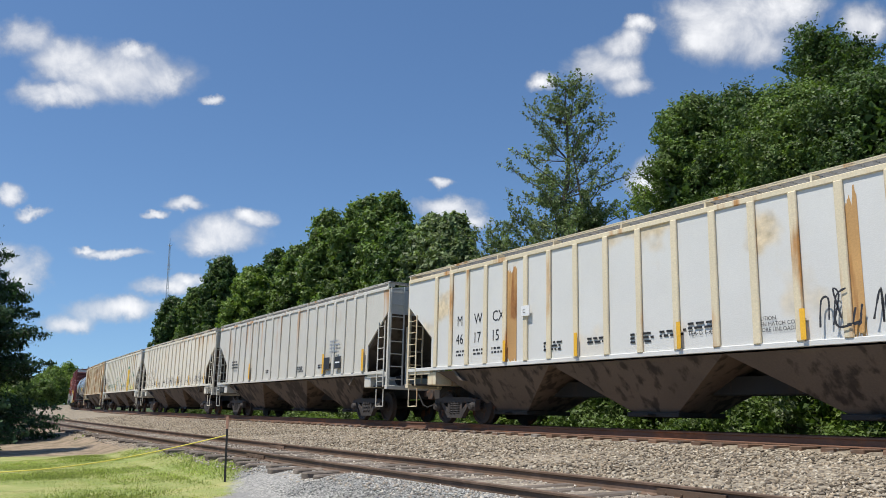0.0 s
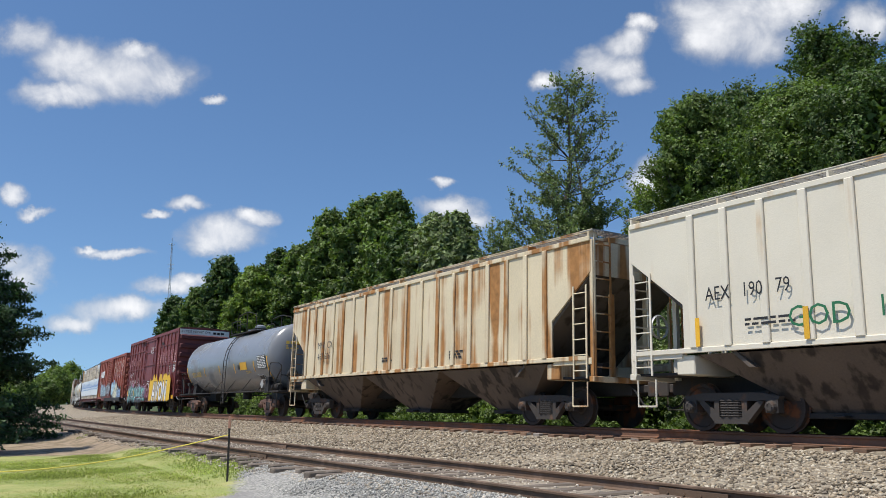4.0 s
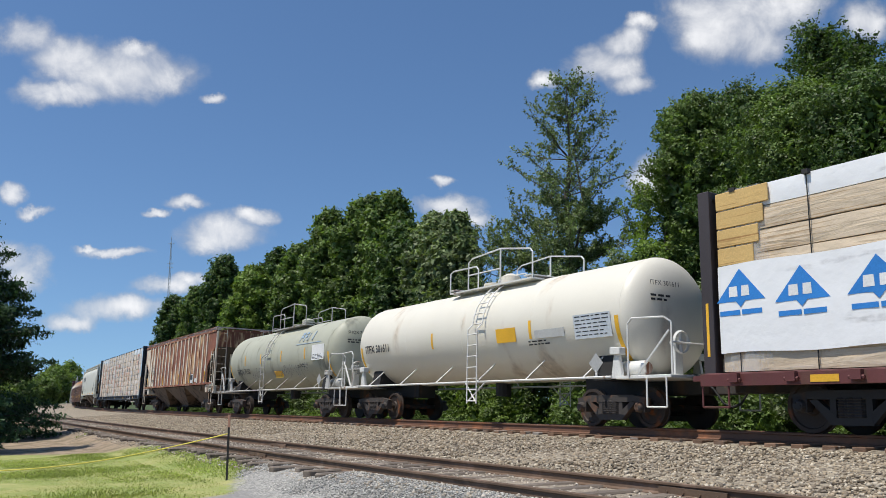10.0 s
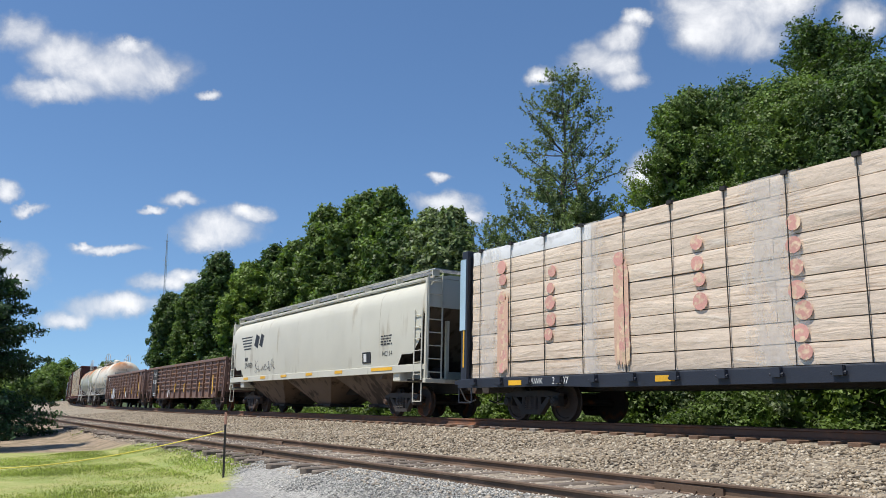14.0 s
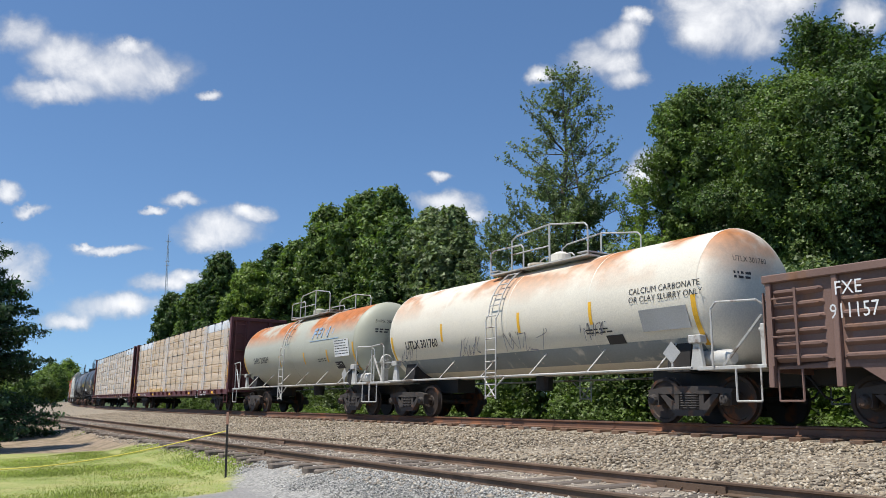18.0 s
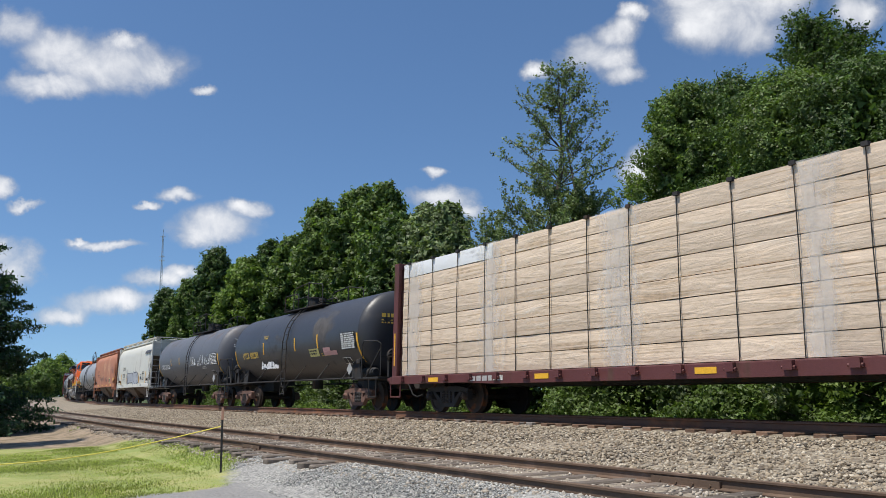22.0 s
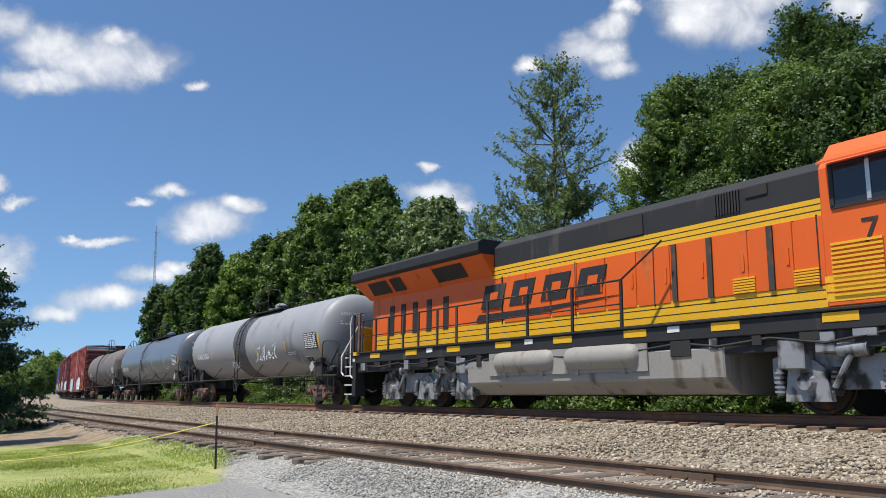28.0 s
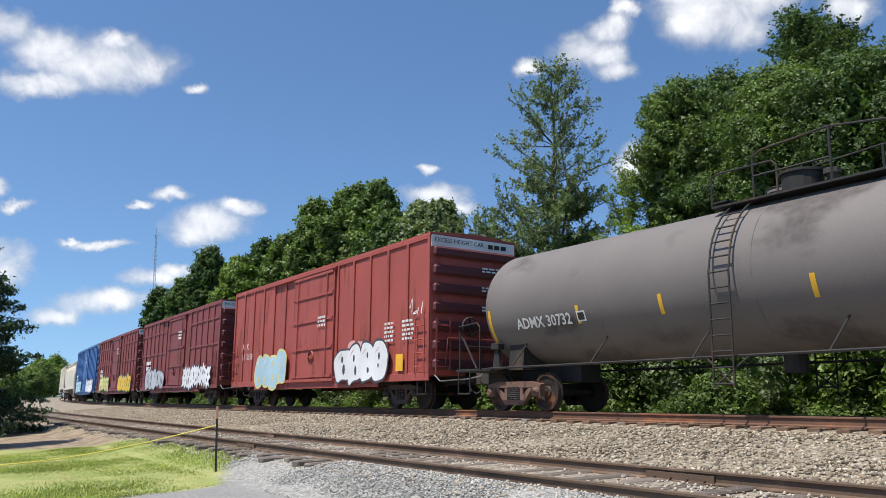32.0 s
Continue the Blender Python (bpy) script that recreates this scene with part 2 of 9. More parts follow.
# ---- materials ----
def mat(name, col, rough=0.6, metal=0.0, vary=0.18, vscale=0.7, grain=0.10, gscale=30, rust=None, amount=0.3, streak=(3.0, 3.0, 0.35),
        bump=0.15, bscale=40, high=None, random_v=0.0, glow=0.0):
    """Paint or stuff in two scales of variation. rust: a second colour in streaks of the given scale; high: (z0, z1) limits it to heights from z0 up, full at z1."""
    ma = bpy.data.materials.new(name)
    ma.use_nodes = True
    nt = ma.node_tree
    N, L = nt.nodes.new, nt.links.new
    bs = nt.nodes["Principled BSDF"]
    tc, info = N("ShaderNodeTexCoord"), N("ShaderNodeObjectInfo")
    off = N("ShaderNodeVectorMath")
    off.operation = "MULTIPLY_ADD"
    off.inputs[1].default_value = (37, 53, 71)
    L(info.outputs["Random"], off.inputs[0]), L(tc.outputs["Object"], off.inputs[2])
    vec = off.outputs[0]

    def noise(scale, detail=4, map_scale=None):
        n = N("ShaderNodeTexNoise")
        n.inputs["Scale"].default_value, n.inputs["Detail"].default_value = scale, detail
        if map_scale:
            mp = N("ShaderNodeMapping")
            mp.inputs["Scale"].default_value = map_scale
            L(vec, mp.inputs[0]), L(mp.outputs[0], n.inputs["Vector"])
        else:
            L(vec, n.inputs["Vector"])
        return n.outputs["Fac"]

    def math_n(op, a, b):
        n = N("ShaderNodeMath")
        n.operation = op
        for i, v in enumerate((a, b)):
            if isinstance(v, (int, float)):
                n.inputs[i].default_value = v
            else:
                L(v, n.inputs[i])
        return n.outputs[0]
    big, fine = noise(vscale, 5), noise(gscale, 3)
    gain = math_n("ADD", math_n("MULTIPLY", math_n("SUBTRACT", big, 0.5), vary * 4), 1.0)
    gain = math_n("ADD", gain, math_n("MULTIPLY", math_n("SUBTRACT", fine, 0.5), grain * 4))
    if random_v:
        gain = math_n("ADD", gain, math_n("MULTIPLY", math_n("SUBTRACT", info.outputs["Random"], 0.5), 2 * random_v))
    mul = N("ShaderNodeVectorMath")
    mul.operation = "SCALE"
    mul.inputs[0].default_value = col
    L(gain, mul.inputs["Scale"])
    colour = mul.outputs[0]
    rough_v = None
    if rust:
        mask = math_n("MULTIPLY", noise(1.0, 7, streak), math_n("ADD", noise(0.5, 3), 0.5))
        mr = N("ShaderNodeMapRange")
        mr.interpolation_type = "SMOOTHSTEP"
        lo = 0.72 - 0.42 * amount
        mr.inputs[1].default_value, mr.inputs[2].default_value = lo, lo + 0.16
        L(mask, mr.inputs[0])
        k = mr.outputs[0]
        if high:
            sep, hr = N("ShaderNodeSeparateXYZ"), N("ShaderNodeMapRange")
            L(tc.outputs["Object"], sep.inputs[0]), L(sep.outputs[2], hr.inputs[0])
            hr.inputs[1].default_value, hr.inputs[2].default_value = high
            k = math_n("MULTIPLY", k, hr.outputs[0])
        mx, r2 = N("ShaderNodeMix"), N("ShaderNodeVectorMath")
        mx.data_type = "RGBA"
        r2.operation = "SCALE"
        r2.inputs[0].default_value = rust
        L(math_n("ADD", math_n("MULTIPLY", noise(6, 5), 1.2), 0.4), r2.inputs["Scale"])
        L(k, mx.inputs["Factor"]), L(colour, mx.inputs["A"]), L(r2.outputs[0], mx.inputs["B"])
        colour = mx.outputs["Result"]
        rough_v = math_n("ADD", rough, math_n("MULTIPLY", k, 0.9 - rough))
    L(colour, bs.inputs["Base Color"])
    bs.inputs["Roughness"].default_value, bs.inputs["Metallic"].default_value = rough, metal
    if rough_v:
        L(rough_v, bs.inputs["Roughness"])
    if bump:
        bp = N("ShaderNodeBump")
        bp.inputs["Strength"].default_value, bp.inputs["Distance"].default_value = bump, 0.02
        L(noise(bscale, 4), bp.inputs["Height"]), L(bp.outputs[0], bs.inputs["Normal"])
    if glow:
        bs.inputs["Emission Color"].default_value, bs.inputs["Emission Strength"].default_value = (*col, 1), glow
    return ma


def leafy(name, col, var=0.35):
    """Leaf: colour varies from clump to clump; some light passes through."""
    ma = bpy.data.materials.new(name)
    ma.use_nodes = True
    nt = ma.node_tree
    N, L = nt.nodes.new, nt.links.new
    bs, out = nt.nodes["Principled BSDF"], nt.nodes["Material Output"]
    geo, tc, nz = N("ShaderNodeNewGeometry"), N("ShaderNodeTexCoord"), N("ShaderNodeTexNoise")
    nz.inputs["Scale"].default_value, nz.inputs["Detail"].default_value = 0.45, 3
    L(tc.outputs["Object"], nz.inputs["Vector"])
    ad, sc = N("ShaderNodeMath"), N("ShaderNodeVectorMath")
    ad.operation = "MULTIPLY_ADD"
    L(geo.outputs["Random Per Island"], ad.inputs[0])
    ad.inputs[1].default_value, ad.inputs[2].default_value = var * 2, 1 - var
    m2 = N("ShaderNodeMath")
    m2.operation = "MULTIPLY"
    mr = N("ShaderNodeMapRange")
    mr.inputs[1].default_value, mr.inputs[2].default_value, mr.inputs[3].default_value, mr.inputs[4].default_value = 0.3, 0.7, 0.65, 1.35
    L(nz.outputs["Fac"], mr.inputs[0]), L(ad.outputs[0], m2.inputs[0]), L(mr.outputs[0], m2.inputs[1])
    sc.operation = "SCALE"
    sc.inputs[0].default_value = col
    L(m2.outputs[0], sc.inputs["Scale"]), L(sc.outputs[0], bs.inputs["Base Color"])
    bs.inputs["Roughness"].default_value, bs.inputs["Specular IOR Level"].default_value = 0.5, 0.30
    tr, mx, sc2 = N("ShaderNodeBsdfTranslucent"), N("ShaderNodeMixShader"), N("ShaderNodeVectorMath")
    sc2.operation = "MULTIPLY"
    sc2.inputs[1].default_value = (1.3, 1.5, 0.6)
    L(sc.outputs[0], sc2.inputs[0]), L(sc2.outputs[0], tr.inputs["Color"])
    mx.inputs[0].default_value = 0.32
    L(bs.outputs[0], mx.inputs[1]), L(tr.outputs[0], mx.inputs[2]), L(mx.outputs[0], out.inputs["Surface"])
    return ma


RUST = (0.17, 0.065, 0.028)
M = dict(
    truckrust=mat("red_brown_rusted_cast_steel", (0.17, 0.095, 0.07), 0.8, 0.1, rust=(.07, .05, .042), amount=0.42, streak=(4, 4, 4)),
    truck=mat("worn_cast_steel", (0.052, 0.044, 0.039), 0.78, 0.1, rust=(.11, .062, .04), amount=0.42, streak=(4, 4, 4)),
    truck_grey=mat("grey_painted_steel", (0.42, 0.42, 0.42), 0.6, 0.1, rust=(0.05, 0.045, 0.04), amount=0.55, streak=(3, 3, 2)),
    wheel=mat("brown_wheel_steel", (0.05, 0.038, 0.032), 0.7, 0.4, rust=RUST, amount=0.4, streak=(3, 3, 3)),
    tread=mat("polished_tread", (0.45, 0.44, 0.43), 0.35, 0.9),
    spring=mat("black_spring", (0.035, 0.03, 0.028), 0.7, 0.3),
    dark=mat("grimy_black_steel", (0.028, 0.026, 0.025), 0.75, 0.2, rust=(0.07, 0.045, 0.03), amount=0.4),
    hose=mat("rubber_hose", (0.02, 0.02, 0.02), 0.8),
    railhead=mat("rail_steel", (0.15, 0.075, 0.045), 0.75, 0.1, rust=(0.23, 0.10, 0.05), amount=0.5, streak=(1.5, 1.5, 1.5)),
    shiny=mat("worn_rail_top", (0.42, 0.39, 0.36), 0.38, 0.9),
    siderail=mat("brown_rusted_rail", (0.125, 0.080, 0.052), 0.8, 0.1, rust=(0.19, 0.125, 0.088), amount=0.45, streak=(2, 2, 2)),
    tie=mat("weathered_tie_timber", (0.17, 0.10, 0.062), 0.9, vary=0.3, rust=(0.24, 0.21, 0.18), amount=0.45, streak=(1.0, 6, 6), bump=0.5, random_v=0.3),
    yellow=mat("yellow_reflective_tape", (0.78, 0.43, 0.03), 0.5),
    white=mat("white_stencil", (0.72, 0.72, 0.70), 0.6, vary=0.2),
    black=mat("black_stencil", (0.02, 0.02, 0.022), 0.6, vary=0.2),
    silver=mat("galvanised_steel", (0.5, 0.5, 0.5), 0.45, 0.7),
    whitepaint=mat("white_rail_paint", (0.66, 0.65, 0.61), 0.5, rust=RUST, amount=0.22),
    palerail=mat("dirty_white_rail_paint", (0.46, 0.45, 0.42), 0.55, vary=.15, rust=(.16, .12, .09), amount=0.4, streak=(3, 3, 3)),
)


# ---- ground ----
BED = [(-600, -2.0), (-60, -1.5), (-8, -1.15), (-5.0, -1.0), (-2.9, -0.62), (-1.75, -0.23), (1.15, -0.21), (1.45, -0.25), (1.75, -0.255), (2.3, -0.28), (5.4, -0.45), (6.3, -0.415),
       (8.6, -0.425), (9.2, -0.52), (9.7, -0.66), (11.0, -0.72), (30, -0.74), (1500, -1.5)]


HEAP = [(8.3, 0.0), (8.5, 0.04), (8.95, 0.105), (9.3, 0.08), (9.75, 0.0)]


def heap(s, lat):
    """Gravel banked up to the siding's near rail, over the tie ends."""
    k = np.clip((11.0 - s) / 0.9, 0, 1)
    return np.interp(lat, [b[0] for b in HEAP], [b[1] for b in HEAP]) * k * k * (3 - 2 * k)


def level(s, lat):
    return float(np.interp(lat, [b[0] for b in BED], [b[1] for b in BED]) + heap(s, lat)) + fall(s)


def ground_material():
    """Ballast, siding dirt, gravel, asphalt, lawn and scrub by distance from the track (v) and along it (u), with ragged borders."""
    ma = bpy.data.materials.new("lineside_ground")
    ma.use_nodes = True
    nt = ma.node_tree
    N, L = nt.nodes.new, nt.links.new
    bs = nt.nodes["Principled BSDF"]
    uv, tc = N("ShaderNodeUVMap"), N("ShaderNodeTexCoord")
    sep = N("ShaderNodeSeparateXYZ")
    L(uv.outputs[0], sep.inputs[0])

    def m(op, a, b=0.0, c=None):
        n = N("ShaderNodeMath")
        n.operation = op
        for i, v in enumerate((a, b) if c is None else (a, b, c)):
            if isinstance(v, (int, float)):
                n.inputs[i].default_value = v
            else:
                L(v, n.inputs[i])
        return n.outputs[0]

    def noise(scale, detail=4):
        n = N("ShaderNodeTexNoise")
        n.inputs["Scale"].default_value, n.inputs["Detail"].default_value = scale, detail
        L(tc.outputs["Object"], n.inputs["Vector"])
        return n.outputs["Fac"]

    def step(v, lo, hi):
        n = N("ShaderNodeMapRange")
        n.interpolation_type = "SMOOTHSTEP"
        n.inputs[1].default_value, n.inputs[2].default_value = lo, hi
        L(v, n.inputs[0])
        return n.outputs[0]

    def mix(k, a, b):
        n = N("ShaderNodeMix")
        n.data_type = "RGBA"
        L(k, n.inputs["Factor"])
        for s_, v in (("A", a), ("B", b)):
            if isinstance(v, tuple):
                n.inputs[s_].default_value = (*v, 1)
            else:
                L(v, n.inputs[s_])
        return n.outputs["Result"]

    def stones(scale, cols):
        """Colour by pebble."""
        n = N("ShaderNodeTexVoronoi")
        n.inputs["Scale"].default_value = scale
        L(tc.outputs["Object"], n.inputs["Vector"])
        r = N("ShaderNodeValToRGB")
        while len(r.color_ramp.elements) < len(cols):
            r.color_ramp.elements.new(0.5)
        for i, c in enumerate(cols):
            r.color_ramp.elements[i].position, r.color_ramp.elements[i].color = i / (len(cols) - 1), (*c, 1)
        sp = N("ShaderNodeSeparateColor")
        L(n.outputs["Color"], sp.inputs[0]), L(sp.outputs[0], r.inputs[0])
        return r.outputs[0], n.outputs["Distance"]
    wob = m("MULTIPLY_ADD", noise(0.9, 6), 2.4, -1.2)
    wob2 = m("MULTIPLY_ADD", noise(5.0, 4), 0.6, -0.3)
    s_, lat = m("MULTIPLY_ADD", wob, 0.5, sep.outputs[0]), m("ADD", m("MULTIPLY_ADD", wob, 0.14, sep.outputs[1]), wob2)
    ballast, bd = stones(16, ((0.11, 0.088, 0.066), (0.25, 0.205, 0.147), (0.34, 0.285, 0.205), (0.17, 0.145, 0.11), (0.41, 0.355, 0.27)))
    gravel, _ = stones(30, ((0.161, 0.155, 0.143), (0.296, 0.287, 0.264), (0.395, 0.379, 0.341), (0.222, 0.214, 0.195)))
    dirty = mix(noise(2.2, 6), (0.20, 0.16, 0.12), (0.38, 0.32, 0.25))
    siding = mix(step(noise(3.0, 5), 0.35, 0.65), ballast, dirty)
    asphalt = mix(noise(6, 6), (0.20, 0.195, 0.185), (0.30, 0.285, 0.265))
    grass = mix(step(noise(1.6, 6), 0.35, 0.7), (0.25, 0.295, 0.08), (0.37, 0.355, 0.13))
    dry = mix(step(noise(2.6, 7), 0.38, 0.62), (0.33, 0.25, 0.172), (0.20, 0.155, 0.095))
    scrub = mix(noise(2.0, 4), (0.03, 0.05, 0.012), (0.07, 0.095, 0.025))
    far = mix(step(s_, 55, 70), dry, scrub)
    apron = mix(step(s_, 13.4, 15.0), gravel, far)
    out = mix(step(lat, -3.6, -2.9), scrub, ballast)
    out = mix(step(lat, 5.6, 6.6), out, siding)
    out = mix(step(lat, 8.1, 8.6), out, apron)
    out = mix(m("MULTIPLY", step(lat, 9.7, 9.95), m("LESS_THAN", s_, 12.2)), out, asphalt)
    # the lawn's corner: square to the siding, cut off slantwise towards the gravel
    corner = m("ADD", m("MULTIPLY_ADD", s_, 1 / 2.2, -14.5 / 2.2), m("SUBTRACT", lat, 8.5))
    turf = m("MULTIPLY", m("MULTIPLY", step(lat, 8.5, 8.85), step(corner, -.1, .25)), step(s_, 11.3, 11.6))
    ends = m("SUBTRACT", 22.3, m("MULTIPLY_ADD", m("SUBTRACT", 10.2, lat), 0.8, s_))
    out = mix(m("MULTIPLY", turf, step(ends, -.6, .6)), out, grass)
    L(out, bs.inputs["Base Color"])
    bs.inputs["Roughness"].default_value = 0.92
    bp = N("ShaderNodeBump")
    bp.inputs["Strength"].default_value, bp.inputs["Distance"].default_value = 0.9, 0.03
    L(m("ADD", m("MULTIPLY", bd, -1.0), m("MULTIPLY", noise(25, 5), 0.6)), bp.inputs["Height"]), L(bp.outputs[0], bs.inputs["Normal"])
    return ma


def make_ground():
    ss = [-690, -400, -200, -120, -80, -60, -45, -35] + [i * 0.5 for i in range(-56, 140)] + list(range(70, 180, 3)) + [190, 220, 260, 320, 400, 550, 890]
    lats = [-600, -250, -120, -60, -30, -18, -12, -8, -6.5, -5, -4, -2.9, -2.2, -1.75, -1.2, 0, 1.15, 1.45, 1.75, 2.1, 2.5, 3, 3.5, 4, 4.5, 5, 5.5, 6, 6.5, 7, 7.5, 8, 8.3, 8.5, 8.75, 8.95,
            9.2, 9.5, 9.8, 10.2, 10.8, 11.5, 12.5, 14, 16, 19, 24, 32, 50, 90, 200, 500, 1200]
    g = Geo()
    uvs = []
    for s in ss:
        for l in lats:
            x, y = flat(s, l)
            bumpy = 0.05 * noise.noise((x * 0.5, y * 0.5, 0)) + 0.03 * noise.noise((x * 1.7, y * 1.7, 3)) if abs(l) > 1.8 else 0
            g.v.append((x, y, level(s, l) + bumpy * (0.4 if l < 9 else 0.7)))
            uvs.append((s, l))
    n = len(lats)
    for i in range(len(ss) - 1):
        for j in range(n - 1):
            g.f.append((i * n + j, i * n + j + 1, (i + 1) * n + j + 1, (i + 1) * n + j))
    me = g.mesh("ground", ground_material(), smooth=True)
    lay = me.uv_layers.new(name="plan")
    idx = np.empty(len(me.loops), int)
    me.loops.foreach_get("vertex_index", idx)
    lay.data.foreach_set("uv", np.array(uvs)[idx].ravel())
    tagged(new("ground", me), "stony trackside ground with lawn, gravel and asphalt", "ground", kind="structure")


make_ground()


def rail_profile(k=1.0):
    return [(-0.07, 0), (0.07, 0), (0.07, 0.014), (0.012, 0.035), (0.010, 0.128), (0.036, 0.142), (0.036, 0.168), (0.028, 0.176), (-0.028, 0.176),
            (-0.036, 0.168), (-0.036, 0.142), (-0.010, 0.128), (-0.012, 0.035), (-0.07, 0.014)]


def sweep_rail(lat, top, main, s0, s1):
    # the siding has a lighter, half-buried rail
    prof = rail_profile() if main else [(l * .85, .176 - (.176 - z) * .75) for l, z in rail_profile()]
    g = Geo()
    ss = list(np.arange(s0, s1, 2.5))
    k = len(prof)
    for s in ss:
        for l, z in prof:
            p = on_track(s, lat - l, top - 0.176 + z) if main else Vector((*flat(s, lat - l), top - 0.176 + z + fall(s)))
            g.v.append(tuple(p))
    for i in range(len(ss) - 1):
        for j in range(k):
            g.f.append((i * k + j, (i + 1) * k + j, (i + 1) * k + (j + 1) % k, i * k + (j + 1) % k))
    return g


SIDING_LAT, SIDING_TOP = 7.68, -0.285


def make_track():
    main = thing("main_track", "railway track with brown steel rails on timber ties in stone ballast", "railway track", kind="structure")
    for lat in (0.753, -0.753):
        ra = part("rail", sweep_rail(lat, 0.0, True, -640, 880), M["railhead"], main)
        g = Geo()
        ss = list(np.arange(-640, 880, 2.5))
        for s in ss:
            for l in (0.03, -0.03):
                g.v.append(tuple(on_track(s, lat + l, 0.002)))
        g.f = [(2 * i, 2 * i + 2, 2 * i + 3, 2 * i + 1) for i in range(len(ss) - 1)]
        part("running_surface", g, M["shiny"], ra, "bright worn rail top")
    side = thing("siding_track", "disused siding with dull rusty rails on old grey ties", "railway track", kind="structure")
    for lat in (SIDING_LAT + 0.75, SIDING_LAT - 0.75):
        ra = part("rail", sweep_rail(lat, SIDING_TOP, False, -60, 115), M["siderail"], side)
        for s in ((5.9, 17.4) if lat < SIDING_LAT else (3.0, 14.6)):
            x, y = flat(s, lat)
            a = float(np.interp(s, TS, TA))
            g = Geo()
            for d in (0.028, -0.028):
                g.box(-0.45, 0.45, d - 0.014, d + 0.014, 0.03, 0.13)
            for i in range(4):
                g.rod((-0.33 + 0.22 * i, -0.06, 0.08), (-0.33 + 0.22 * i, 0.06, 0.08), 0.018, 6)
            part("joint_bar", g, M["siderail"], ra, "bolted rail joint", m=Matrix.Translation((x, y, SIDING_TOP - 0.176 + fall(s))) @ Matrix.Rotation(a + math.pi / 2, 4, "Z"))
    old_tie = mat("grey_dried_tie_timber", (0.14, 0.112, 0.088), 0.9, vary=0.3, rust=(0.27, 0.225, 0.18), amount=0.45, streak=(1.0, 6, 6), bump=0.5, random_v=0.3)
    tie2 = Geo().box(-0.10, 0.10, -1.25, 1.25, -0.16, 0).mesh("tie", old_tie, bevel=0.02)
    tie = Geo().box(-0.115, 0.115, -1.3, 1.3, -0.16, 0).mesh("tie", M["tie"], bevel=0.012)
    plate = Geo().box(-0.09, 0.09, -0.17, 0.17, 0, 0.012)
    for y in (-0.13, 0.13):
        plate.rod((0.05, y, 0), (0.05, y, 0.035), 0.016, 6)
    plate = plate.mesh("tie_plate", M["siderail"])
    rnd = random.Random(4)
    for i in range(-22, 165):
        s = i * 0.53 + rnd.uniform(-0.03, 0.03)
        a = float(np.interp(s, TS, TA))
        p = on_track(s, 0, -0.178)
        ob = part("tie", tie, None, main, m=Matrix.Translation(p) @ Matrix.Rotation(a + math.pi / 2, 4, "Z") @ Matrix.Rotation(CANT, 4, "X") @ Matrix.Rotation(rnd.uniform(-.02, .02), 4, "Z"))
        if -8 < s < 40:
            for lat in (0.753,):
                part("tie_plate", plate, None, ob, m=Matrix.Translation((0, -lat, 0.0)))
    for i in range(-16, 120):
        s = i * 0.56 + rnd.uniform(-0.06, 0.06)
        a = float(np.interp(s, TS, TA))
        x, y = flat(s, SIDING_LAT + rnd.uniform(-0.1, 0.14))
        part("tie", tie2, None, side, m=Matrix.Translation((x, y, SIDING_TOP - 0.104 + fall(s) - rnd.uniform(0, 0.03))) @ Matrix.Rotation(a + math.pi / 2 + rnd.uniform(-.05, .05), 4, "Z"))


make_track()


